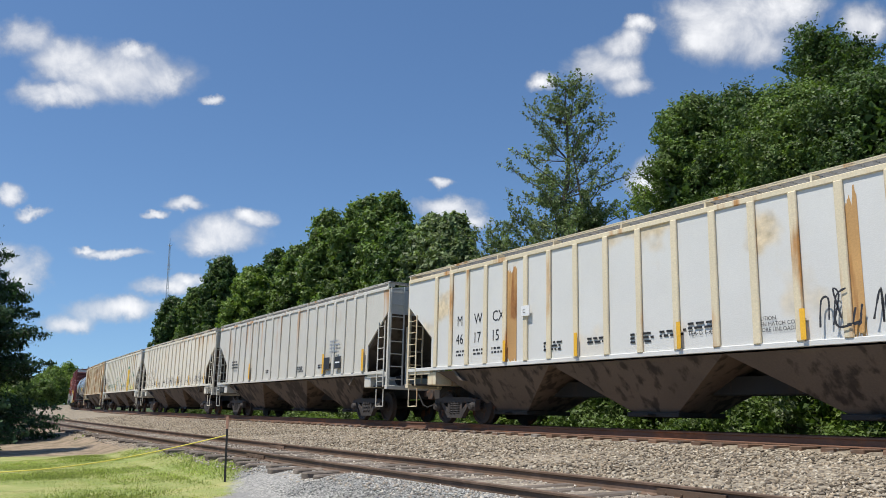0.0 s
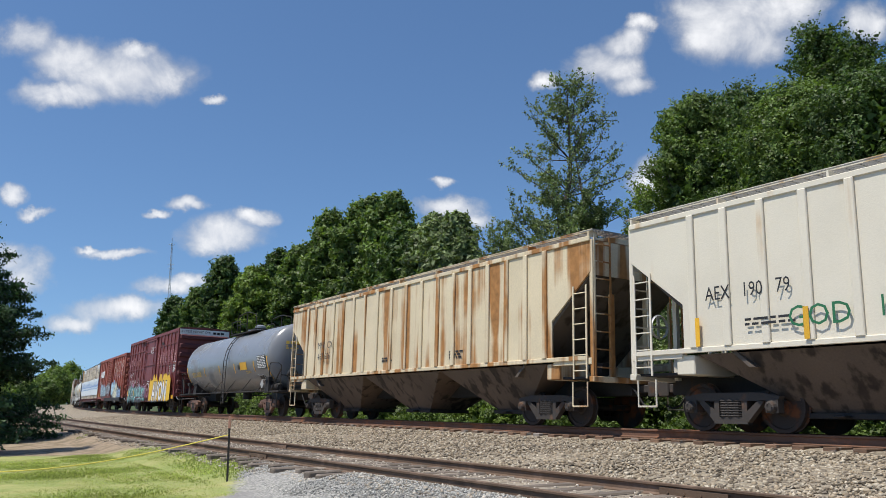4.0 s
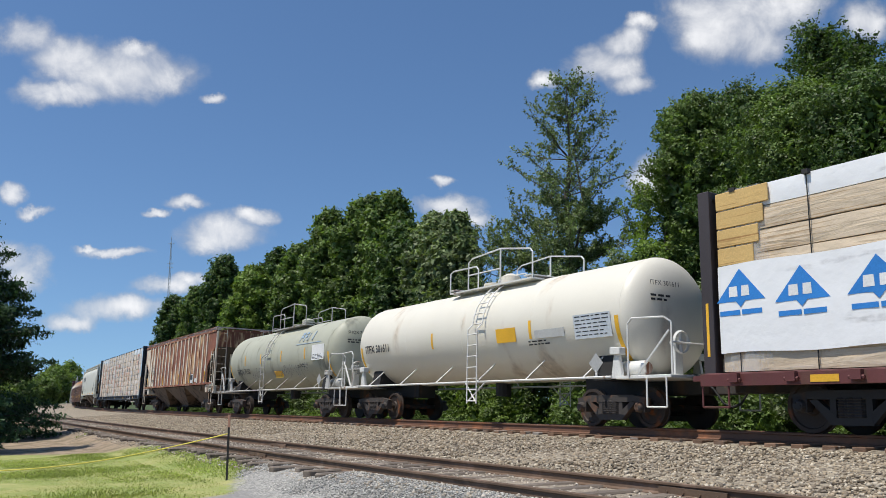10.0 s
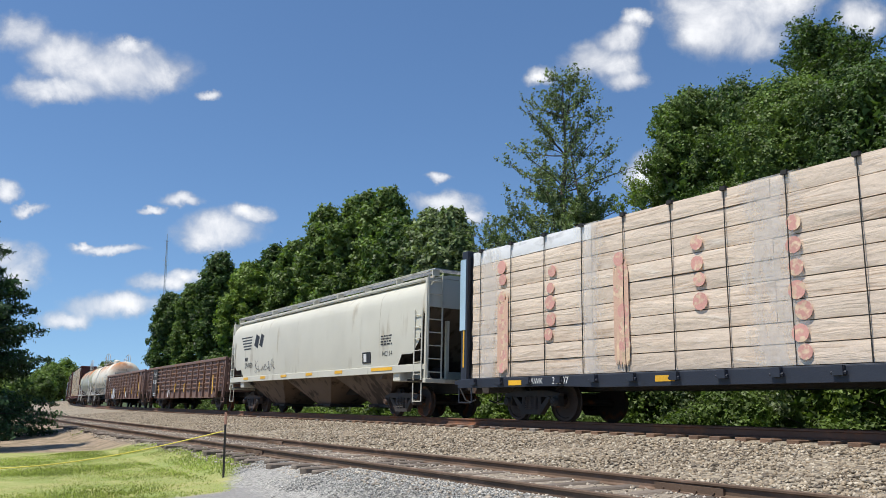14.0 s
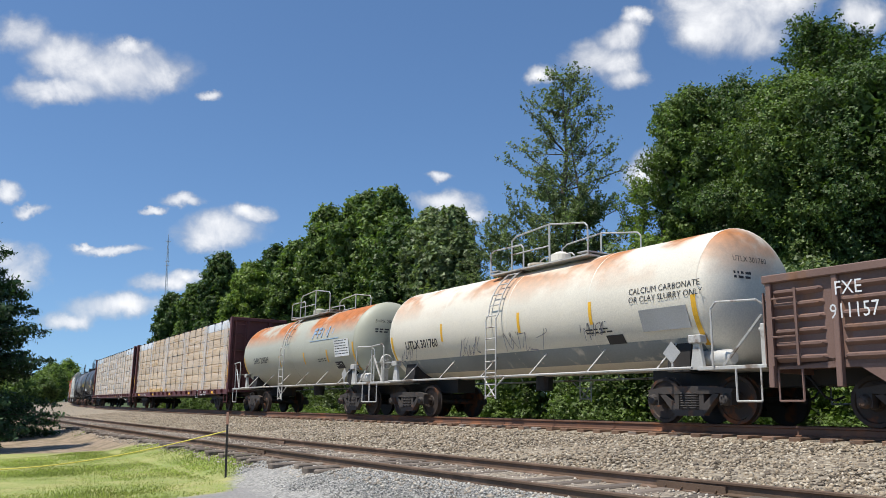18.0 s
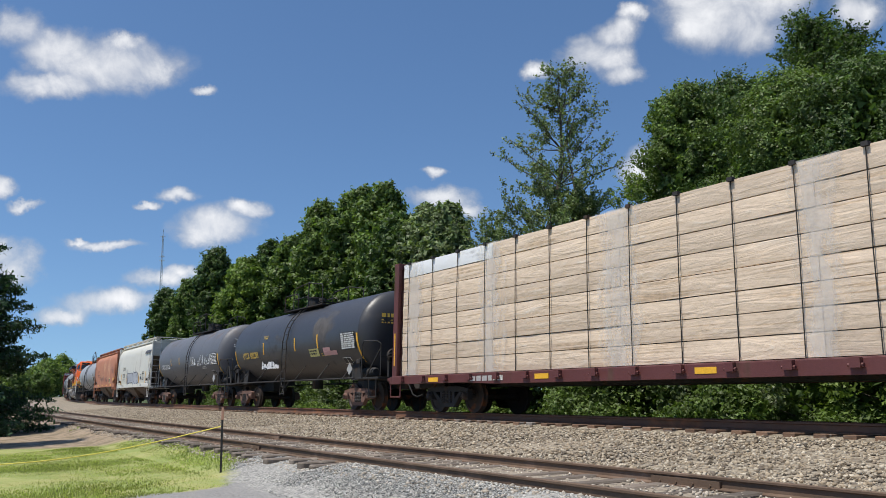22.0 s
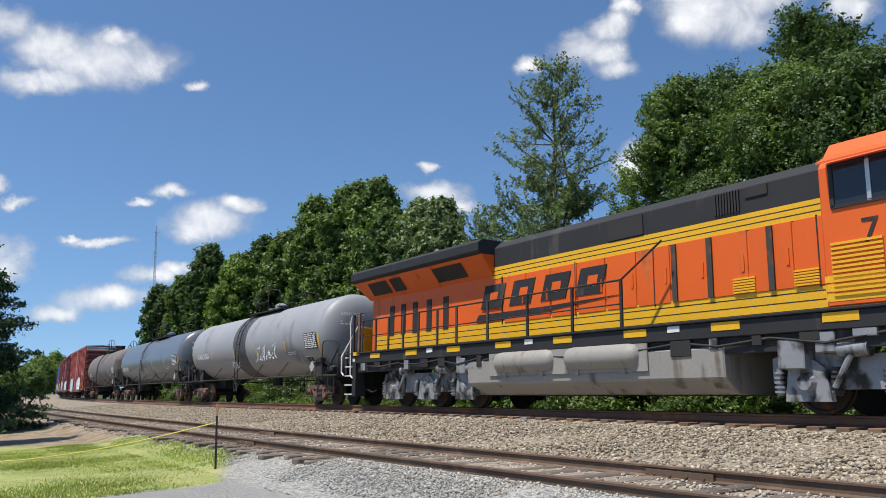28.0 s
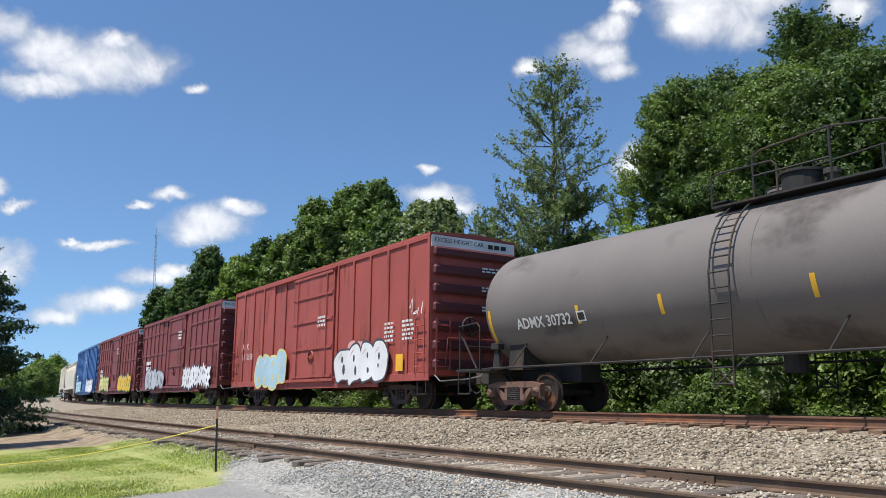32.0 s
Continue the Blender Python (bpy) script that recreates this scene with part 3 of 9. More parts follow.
def stone_field(name, label, count, s_range, lat_range, size, colours, seed, keep=None):
    """Loose stones lying on the ground, in one mesh."""
    r = np.random.RandomState(seed)
    base = np.array([(1, 0, 0), (-1, 0, 0), (0, 1, 0), (0, -1, 0), (0, 0, 1), (0, 0, -1)], float)
    tri = np.array([(0, 2, 4), (2, 1, 4), (1, 3, 4), (3, 0, 4), (2, 0, 5), (1, 2, 5), (3, 1, 5), (0, 3, 5)])
    s = s_range[0] + (s_range[1] - s_range[0]) * r.rand(count) ** 1.5
    l = r.uniform(*lat_range, count)
    if keep is not None:
        k = keep(s, l)
        s, l = s[k], l[k]
    count = len(s)
    a = np.interp(s, TS, TA)
    x, y = np.interp(s, TS, TX) - l * np.cos(a), np.interp(s, TS, TY) - l * np.sin(a)
    z = np.interp(l, [b[0] for b in BED], [b[1] for b in BED]) + heap(s, l) + GRADE * np.clip(s, -60, 150)
    rad = r.uniform(*size, count)
    v = base[None] * (rad[:, None, None] * np.stack([r.uniform(.7, 1.5, count), r.uniform(.6, 1.1, count), r.uniform(.45, .9, count)], 1)[:, None, :])
    v += r.uniform(-.25, .25, v.shape) * rad[:, None, None]
    t1, t2 = r.uniform(0, 6.28, count), r.uniform(-.6, .6, count)
    c1, s1, c2, s2 = np.cos(t1), np.sin(t1), np.cos(t2), np.sin(t2)
    vx, vz = v[..., 0] * c2[:, None] - v[..., 2] * s2[:, None], v[..., 0] * s2[:, None] + v[..., 2] * c2[:, None]
    vy = v[..., 1]
    X = vx * c1[:, None] - vy * s1[:, None] + x[:, None]
    Y = vx * s1[:, None] + vy * c1[:, None] + y[:, None]
    Z = vz + z[:, None] + rad[:, None] * 0.25
    me = bpy.data.meshes.new(name)
    me.vertices.add(count * 6)
    me.vertices.foreach_set("co", np.stack([X, Y, Z], -1).ravel())
    f = (tri[None] + 6 * np.arange(count)[:, None, None]).reshape(-1, 3)
    me.loops.add(f.size)
    me.loops.foreach_set("vertex_index", f.ravel())
    me.polygons.add(len(f))
    me.polygons.foreach_set("loop_start", np.arange(0, f.size, 3))
    me.update(calc_edges=True)
    ma = bpy.data.materials.new(name)
    ma.use_nodes = True
    nt = ma.node_tree
    gm, rp = nt.nodes.new("ShaderNodeNewGeometry"), nt.nodes.new("ShaderNodeValToRGB")
    while len(rp.color_ramp.elements) < len(colours):
        rp.color_ramp.elements.new(0.5)
    for i, c in enumerate(colours):
        rp.color_ramp.elements[i].position, rp.color_ramp.elements[i].color = i / (len(colours) - 1), (*c, 1)
    nt.links.new(gm.outputs["Random Per Island"], rp.inputs[0])
    nt.links.new(rp.outputs[0], nt.nodes["Principled BSDF"].inputs["Base Color"])
    nt.nodes["Principled BSDF"].inputs["Roughness"].default_value = 0.9
    me.materials.append(ma)
    return tagged(new(name, me), label, "stones", kind="stuff")


stone_field("ballast_stones", "tan and grey crushed stone ballast beside the track", 62000, (-8, 62), (0.95, 6.6), (0.014, 0.042),
            ((0.05, 0.04, 0.029), (0.27, 0.21, 0.14), (0.40, 0.325, 0.23), (0.115, 0.09, 0.067), (0.55, 0.48, 0.37), (0.19, 0.15, 0.105)), 3, keep=lambda s, l: l > 1.42 + 0.06 * np.sin(s * 9))
stone_field("siding_stones", "dirty small stones between the siding rails", 15000, (-6, 44), (6.3, 9.2), (0.012, 0.032),
            ((0.17, 0.14, 0.105), (0.43, 0.37, 0.29), (0.28, 0.24, 0.19), (0.56, 0.50, 0.42)), 5, keep=lambda s, l: np.abs(np.abs(l - SIDING_LAT) - 0.75) > 0.09)
stone_field("gravel", "blue-grey crushed gravel of the parking lot edge", 46000, (-2, 14.8), (8.47, 10.2), (0.007, 0.018),
            ((0.123, 0.122, 0.112), (0.272, 0.266, 0.246), (0.395, 0.383, 0.347), (0.543, 0.521, 0.470), (0.185, 0.182, 0.168)), 6, keep=lambda s, l: (l > np.where(s < 10.8, 8.47, 8.6)) & (l < 9.75 + 0.12 * np.sin(s * 2.1)) & ((s - 14.5) / 2.2 + l - 8.5 < .15 * np.sin(l * 9)))


def blades(name, label, count, region, height, col, seed):
    """Grass blades in one mesh: each a thin bent triangle."""
    r = np.random.RandomState(seed)
    s, l = r.uniform(region[0], region[1], count), r.uniform(region[2], region[3], count)
    k = region[4](s, l)
    s, l = s[k], l[k]
    n = len(s)
    a = np.interp(s, TS, TA)
    x, y = np.interp(s, TS, TX) - l * np.cos(a), np.interp(s, TS, TY) - l * np.sin(a)
    z = np.interp(l, [b[0] for b in BED], [b[1] for b in BED]) + GRADE * np.clip(s, -60, 150)
    t = r.uniform(0, 6.28, n)
    w, h, lean = r.uniform(.006, .014, n), r.uniform(*height, n), r.uniform(.0, .6, n)
    dx, dy = np.cos(t), np.sin(t)
    P = np.stack([np.stack([x - dy * w, y + dx * w, z - .01], -1), np.stack([x + dy * w, y - dx * w, z - .01], -1), np.stack([x + dx * h * lean, y + dy * h * lean, z + h], -1)], 1)
    me = bpy.data.meshes.new(name)
    me.vertices.add(3 * n)
    me.vertices.foreach_set("co", P.ravel())
    me.loops.add(3 * n)
    me.loops.foreach_set("vertex_index", np.arange(3 * n))
    me.polygons.add(n)
    me.polygons.foreach_set("loop_start", np.arange(0, 3 * n, 3))
    me.update(calc_edges=True)
    me.materials.append(leafy(name, col, 0.45))
    return tagged(new(name, me), label, "grass", kind="stuff")


blades("lawn_grass", "short sunlit lawn grass with dry patches", 120000, (11.3, 24, 8.5, 17, lambda s, l: (l > 8.62 + 0.1 * np.sin(s * 5)) & ((s - 14.5) / 2.2 + l - 8.5 > .08 * np.sin(l * 11)) & (s < 22.0 + .8 * (l - 10.2) * (l < 10.2) + .4 * np.sin(l * 2))),
       (0.010, 0.030), (0.33, 0.37, 0.11), 8)
blades("weeds", "sparse weeds along the siding", 7000, (-4, 60, 8.3, 9.4, lambda s, l: np.sin(s * 0.9) + np.sin(s * 2.3 + l * 3) > 1.62), (0.03, 0.09), (0.20, 0.25, 0.06), 9)


# ---- trees ----
BARK = mat("grey_brown_bark", (0.09, 0.072, 0.055), 0.9, bump=0.8, bscale=14)
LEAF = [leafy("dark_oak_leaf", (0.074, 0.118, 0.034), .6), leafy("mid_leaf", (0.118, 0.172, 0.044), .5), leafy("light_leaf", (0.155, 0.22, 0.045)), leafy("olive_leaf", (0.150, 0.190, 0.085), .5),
        leafy("conifer_needle", (0.040, 0.082, 0.036), 0.45)]


def leaf_mesh(name, centres, outward, size, material, seed, narrow=1.0):
    """Leaves as small pointed blades at the given places."""
    r = np.random.RandomState(seed)
    n = len(centres)
    nrm = outward / (np.linalg.norm(outward, axis=1, keepdims=True) + 1e-9) + r.normal(0, 0.70, (n, 3)) + np.array((0, 0, 0.40))
    nrm /= np.linalg.norm(nrm, axis=1, keepdims=True)
    t = np.cross(nrm, r.normal(0, 1, (n, 3)))
    t /= np.linalg.norm(t, axis=1, keepdims=True) + 1e-9
    b = np.cross(nrm, t)
    sz = r.uniform(*size, n)[:, None]
    P = np.stack([centres + t * sz * 1.1, centres - t * sz * .7 + b * sz * .68 * narrow, centres - t * sz * .7 - b * sz * .68 * narrow], 1)
    me = bpy.data.meshes.new(name)
    me.vertices.add(3 * n)
    me.vertices.foreach_set("co", P.ravel())
    me.loops.add(3 * n)
    me.loops.foreach_set("vertex_index", np.arange(3 * n))
    me.polygons.add(n)
    me.polygons.foreach_set("loop_start", np.arange(0, 3 * n, 3))
    me.update(calc_edges=True)
    me.materials.append(material)
    return me


def bole(pts, r0, r1, n=8):
    """A tapered trunk in one piece through the points."""
    g = Geo()
    k = len(pts)
    for i, p in enumerate(pts):
        q = r0 + (r1 - r0) * i / (k - 1) + (0.35 * r0 if i == 0 else 0)
        g.v += [(p.x + q * math.cos(2 * math.pi * j / n), p.y + q * math.sin(2 * math.pi * j / n), p.z) for j in range(n)]
    g.f = [(i * n + j, i * n + (j + 1) % n, (i + 1) * n + (j + 1) % n, (i + 1) * n + j) for i in range(k - 1) for j in range(n)]
    return g


def limb(g, a, b, r0, r1, rnd, bends=4):
    """A tapered, crooked limb from a to b."""
    pts = [Vector(a).lerp(Vector(b), i / bends) for i in range(bends + 1)]
    d = (Vector(b) - Vector(a)).length
    for p in pts[1:-1]:
        p += Vector((rnd.uniform(-1, 1), rnd.uniform(-1, 1), rnd.uniform(-.4, .4))) * d * 0.06
    for i in range(bends):
        g.rod(pts[i], pts[i + 1], r0 + (r1 - r0) * i / bends, 6, r0 + (r1 - r0) * (i + 1) / bends)
    return pts


PROFILES = dict(  # share of the height, share of the widest half
    round=((0, .62), (.2, .86), (.5, 1.0), (.75, .92), (.9, .66), (1, .25)),
    umbrella=((0, .50), (.3, .58), (.5, .70), (.62, .97), (.78, 1.0), (.92, .70), (1, .28)),
    shrub=((0, .95), (.4, 1.0), (.75, .82), (1, .35)))


def clumped(r, h, foot, width, clumps, leaves, profile, lump, tufts=0.16, fill=0.10):
    """Places and outward ways of the leaves of a crown that is heaped up of many leafy clumps; the last share are large ones inside."""
    gs, ws = zip(*PROFILES[profile])
    k = np.arange(clumps)
    g = np.clip((k + r.rand(clumps)) / clumps, 0, 1) ** 0.85
    rc = lump * r.uniform(.62, 1.25, clumps)
    an = k * 2.39996 + r.uniform(-.5, .5, clumps)
    wav = 1 + .10 * np.sin(2 * an + r.uniform(0, 6)) + .08 * np.sin(5 * g + 3 * an)
    q = np.maximum(0, np.interp(g, gs, ws) * width / 2 * wav * r.uniform(.70, 1.04, clumps) - rc * .7)
    z = foot * h + rc * .4 + g * (h * (1 - foot) - rc * 1.25)
    ctr = np.stack([q * np.cos(an), q * np.sin(an), z], 1)
    out = np.stack([np.cos(an), np.sin(an), np.full(clumps, .55)], 1)
    share = rc ** 2 / (rc ** 2).sum()
    n = r.multinomial(int(leaves * (1 - fill)), share)
    i = np.repeat(k, n)
    N = len(i)
    d = r.normal(0, 1, (N, 3))
    d /= np.linalg.norm(d, axis=1, keepdims=True)
    side = (d * out[i]).sum(1)
    d = np.where((side < -.15)[:, None], d - 1.6 * side[:, None] * out[i] / 1.3, d)
    d /= np.linalg.norm(d, axis=1, keepdims=True)
    fold = sum(.13 * np.sin(d @ r.normal(0, f, 3) + i * 1.7) for f in (3, 5, 8))
    far = (0.80 + 0.22 * np.sqrt(r.rand(N))) * (1 + 1.3 * fold)
    # short leafy shoots stand out of each clump
    shoot = r.rand(N) < tufts
    which = r.randint(0, 7, N)
    sd = r.normal(0, 1, (clumps, 7, 3)) + out[:, None] * .9 + np.array((0, 0, .4))
    sd /= np.linalg.norm(sd, axis=2, keepdims=True)
    d = np.where(shoot[:, None], sd[i, which] + r.normal(0, .10, (N, 3)), d)
    far = np.where(shoot, .85 + .75 * r.rand(N), far)
    C = ctr[i] + d * (rc[i] * far)[:, None] * np.array((1, 1, .82))
    m = int(leaves * fill)
    gi, ai = r.rand(m), r.uniform(0, 6.28, m)
    qi = np.interp(gi, gs, ws) * width / 2 * .72 * np.sqrt(r.rand(m))
    Ci = np.stack([qi * np.cos(ai), qi * np.sin(ai), foot * h + gi * h * (1 - foot) * .93], 1)
    return C, d, Ci, ctr, rc


def sprays(g, C, O, base, tip, r, rnd, twigs, leaves, spread):
    """A crooked limb with leafy twigs that rise from its outer part."""
    pts = limb(g, base, tip, 0.018 + 0.006 * (Vector(tip) - Vector(base)).length, 0.008, rnd, 4)
    ahead = (Vector(tip) - Vector(base)).normalized()
    for k in range(twigs):
        u = 0.30 + 0.70 * (k + rnd.random()) / twigs
        i = min(3, int(u * 4))
        p = pts[i].lerp(pts[i + 1], u * 4 - i)
        d = (ahead * 0.8 + Vector((rnd.uniform(-1, 1), rnd.uniform(-1, 1), rnd.uniform(-.2, 1.0)))).normalized() * rnd.uniform(.45, 1.15) * spread
        g.rod(p, p + d, 0.010, 3, 0.004)
        n = int(leaves * rnd.uniform(.6, 1.3))
        w = r.uniform(0.15, 1.05, n)
        off = r.normal(0, 0.11, (n, 3)) * (1.15 - 0.6 * w[:, None])
        C.append(np.array(p)[None] + np.array(d)[None] * w[:, None] + off)
        O.append(off + np.array((0, 0, .05)))


def tree(label, s, lat, top, width, leaf, seed, foot=0.12, clumps=90, leaves=30000, size=(0.08, 0.17), profile="round", lump=None, name="tree"):
    """A broadleaf tree: trunk, branches and a crown of many leaf clumps; foot is where the crown begins, as a share of its height."""
    rnd, r = random.Random(seed), np.random.RandomState(seed)
    x, y = flat(s, lat)
    z0 = level(s, lat)
    h = top - z0
    ob = thing(name, label, "tree" if name == "tree" else "shrub", "lineside trees" if name == "tree" else "lineside shrubs")
    ob.location = (x, y, z0)
    C, d, Ci, ctr, rc = clumped(r, h, foot, width, clumps, leaves, profile, lump or width * .15)
    spine = [Vector((0, 0, -.1))] + [Vector((rnd.uniform(-.05, .05) * width, rnd.uniform(-.05, .05) * width, h * .82 * (i + 1) / 7)) for i in range(7)]
    part("trunk", bole(spine, 0.018 * h + 0.04, 0.03), BARK, ob)
    g = Geo()
    for k in range(0, clumps, 4):
        c = Vector(ctr[k])
        limb(g, spine[min(7, max(1, int(c.z / (h * .82) * 7) - 1))], c, 0.02 + 0.004 * h * (1 - c.z / h), 0.012, rnd, 3)
    tagged(part("branchwork", g, BARK, ob), kind="stuff")
    crown = leaf_mesh("crown", C, d, size, LEAF[leaf], seed)
    part("crown", crown, None, ob)
    # inner leaves all take the darkest leaf: the crown's inner shade put into colour
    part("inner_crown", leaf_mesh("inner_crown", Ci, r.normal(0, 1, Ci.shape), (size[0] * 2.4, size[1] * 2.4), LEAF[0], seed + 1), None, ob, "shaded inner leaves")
    return ob


def open_tree(label, s, lat, top, width, leaf, seed, limbs=64, dense=0.42, shape=((.1, .8), (.3, 1.0), (.6, 1.0), (.8, .74), (.9, .46), (1, .10)), rise=(.15, .85)):
    """An open crown: spreading limbs with leafy twigs and sky between; bushy below the share dense of its height."""
    rnd, r = random.Random(seed), np.random.RandomState(seed)
    x, y = flat(s, lat)
    z0 = level(s, lat)
    h = top - z0
    ob = thing("tree", label, "tree", "lineside trees")
    ob.location = (x, y, z0)
    spine = [Vector((0, 0, -.1))] + [Vector((.3 * (i / 9) + rnd.uniform(-.16, .16), .2 * i / 9 + rnd.uniform(-.16, .16), h * .97 * i / 9)) for i in range(1, 10)]
    part("trunk", bole(spine, .018 * h, .015), BARK, ob)
    g = Geo()
    fork = limb(g, spine[4], (.9, -1.2, h * .84), .09, .02, rnd, 5)
    C, O = [], []
    fs, ws = zip(*shape)
    for i in range(limbs):
        q = (i + .5) / limbs
        f = 0.12 + 0.86 * q ** 1.12
        reach = width / 2 * float(np.interp(f, fs, ws)) * rnd.choice((.4, .7, .95, 1.15))
        an = i * 2.3999 + rnd.uniform(-.35, .35)
        up = reach * rnd.uniform(*rise)
        stem = fork if (i % 4 == 0 and .5 < f < .8) else spine
        kz = [p.z for p in stem]
        base = stem[min(range(len(stem)), key=lambda j: abs(kz[j] - (f * h - up - .4)))]
        tip = Vector((base.x * .5 + math.cos(an) * reach, base.y * .5 + math.sin(an) * reach, min(h, f * h)))
        low = f < dense
        sprays(g, C, O, base, tip, r, rnd, 17 if low else 11, 60 if low else 24, 1.25 if low else .95)
    tagged(part("branchwork", g, BARK, ob), kind="stuff")
    part("crown", leaf_mesh("crown", np.concatenate(C), np.concatenate(O), (.045, .095), LEAF[leaf], seed), None, ob)


def make_trees():
    row = "tall leafy deciduous tree in a dense green row"
    for i, (s, lat, top, width, leaf) in enumerate([
            (124.4, -11, 16.0, 6.0, 0), (110.6, -12, 15.6, 5.4, 1), (93, -12, 17.2, 6.2, 0), (100, -15, 16.2, 6.0, 0), (72.6, -10, 12.9, 5.0, 2), (78, -14, 15.6, 5.6, 0), (69, -13, 14.6, 5.0, 1),
            (61.5, -13, 16.3, 5.4, 1), (54.4, -13.2, 15.9, 6.2, 1), (49.7, -13, 15.1, 4.8, 1), (46.5, -12.4, 12.4, 4.6, 0), (42.2, -12, 12.1, 4.4, 3), (39.6, -12, 11.6, 3.3, 3), (58, -17, 14.5, 6.0, 0)]):
        tree(row if leaf != 2 else "yellow-green deciduous tree in the tree row", s, lat, top, width, leaf, 20 + i, foot=0.04, clumps=90, leaves=30000, size=(0.10, 0.20), lump=.70)
    open_tree("slender open-crowned tree with spreading limbs and sky showing through", 30.7, -13, 17.3, 8.0, 3, 61, limbs=116, dense=.64)
    open_tree("low bushy tree with open twiggy crown", 36.6, -13, 10.2, 5.4, 3, 63, limbs=48, dense=0.7)
    open_tree("pale green bushy young tree", 24.4, -12, 10.0, 2.8, 2, 62, limbs=44, dense=0.55)
    for s, top, w, seed in ((18.8, 16.3, 2.6, 64), (17.3, 15.2, 2.8, 65), (16.2, 13.7, 3.4, 66)):
        open_tree("ragged dark green tree top behind the big trees", s, -17, top, w, 0, seed, limbs=86, dense=.97, shape=((.1, .9), (.5, 1.0), (.75, .80), (.9, .45), (1, .08)), rise=(.3, 1.0))
    dark = "big dense dark green tree beside the track"
    for i, (s, lat, top, width, leaf, shape, lump) in enumerate([
            (22.5, -13.7, 13.8, 4.4, 1, "umbrella", .66), (20.3, -14.3, 13.4, 5.2, 0, "umbrella", .74),
            (17.6, -13.6, 12.6, 5.2, 1, "umbrella", .80), (15.0, -14, 12.3, 5.6, 0, "umbrella", .78), (21.6, -15.8, 12.4, 5.0, 0, "round", .80)]):
        tree(dark, s, lat, top, width, leaf, 80 + i, foot=0.03, clumps=110, leaves=120000 if i != 4 else 50000, size=(0.042, 0.088), profile=shape, lump=lump)
    for i, (s, lat, top, width) in enumerate([(10.5, -14.6, 12.6, 6), (5, -15, 14, 8), (-4, -15, 14, 8)]):
        tree(dark, s, lat, top, width, 0, 95 + i, foot=0.05, clumps=80, leaves=16000, size=(0.10, 0.2))
    rnd = random.Random(9)
    for i in range(30):
        s = -8 + i * 3.2 + rnd.uniform(-1.3, 1.3)
        tree("bright green overgrown shrub behind the track", s, -6.2 + rnd.uniform(-1.2, .5), .35 + rnd.uniform(-.6, .8), 2.6, rnd.choice((1, 2, 2, 1)), 120 + i, foot=0.02, clumps=22, leaves=5200, size=(0.035, 0.08), profile="shrub", lump=.42, name="shrub")
    for i in range(30):
        s = -8 + i * 3.3 + rnd.uniform(-.8, .8)
        tree("tall sunlit thicket shrub under the trees", s, -8.5 + rnd.uniform(-.8, .5), 4.1 + rnd.uniform(-.7, .9), 4.4, rnd.choice((1, 2, 3)), 320 + i, foot=0.02, clumps=40, leaves=9000, size=(0.045, 0.10), profile="shrub", lump=.55, name="shrub")
    for i, (s, lat, top, w) in enumerate([(25.3, -9.8, 5.8, 3.0), (23.6, -9.8, 6.6, 2.6), (22.3, -10, 7.1, 2.6), (28, -10, 6.6, 3.4), (31.5, -10, 6.6, 3.4)]):
        tree("olive green sunlit shrub under the trees", s, lat, top, w, (2, 3)[i % 2], 380 + i, foot=0.02, clumps=44, leaves=16000, size=(0.035, 0.075), profile="shrub", lump=.48, name="shrub")
    for i, (s, lat, top, w) in enumerate([(330, 24, 11, 14), (345, 32, 13, 16), (300, 30, 9, 13), (360, 12, 15, 15), (235, 13, 6.5, 8), (215, 18, 6, 8), (262, 9, 7, 7), (290, 11, 9, 9), (320, 9, 12, 9), (380, 8, 17, 12), (345, -9, 15, 11), (250, 20, 8, 10)]):
        tree("pale distant tree beyond the curve", s, lat, top, w, 2 if i % 2 else 1, 200 + i, foot=0.05, clumps=50, leaves=7000, size=(0.2, 0.45))


def conifer(label, x, y, top, width, seed, tiers=34, per=330):
    """A dense evergreen: drooping tiers of boughs round a straight trunk."""
    rnd, r = random.Random(seed), np.random.RandomState(seed)
    ob = thing("conifer", label, "tree")
    z0 = -0.78
    ob.location = (x, y, z0)
    h = top - z0
    g = Geo().rod((0, 0, -.1), (0, 0, h * .98), 0.16, 7, 0.02)
    C, O = [], []
    for i in range(tiers):
        f = 0.03 + 0.95 * i / tiers
        reach = width / 2 * (1 - f) ** 0.6 * rnd.uniform(.85, 1.12)
        for k in range(11 if f < .7 else 7):
            an = k * 0.7 + i * 1.9 + rnd.uniform(-.3, .3)
            q = reach * rnd.uniform(.7, 1.15)
            tip = Vector((math.cos(an) * q, math.sin(an) * q, f * h + (0.14 * q if f > .2 else -0.10 * q * f / .2) + rnd.uniform(-.1, .2)))
            g.rod((0, 0, f * h), tip, 0.025, 4, 0.008)
            n = per
            u = r.uniform(0.25, 1.03, n) ** 0.7
            spread = 0.34 * np.sin(np.pi * np.clip(u, .1, .97)) + 0.08
            ctr = np.array((0, 0, f * h))[None] * (1 - u[:, None]) + np.array(tip)[None] * u[:, None]
            d = r.normal(0, 1, (n, 3)) * spread[:, None] * np.array((.8, .8, .45))
            C.append(ctr + d)
            O.append(d + np.array((math.cos(an), math.sin(an), .3)) * .3)
    part("trunk", g, BARK, ob)
    part("crown", leaf_mesh("crown", np.concatenate(C), np.concatenate(O), (0.05, 0.12), LEAF[4], seed, 0.6), None, ob)


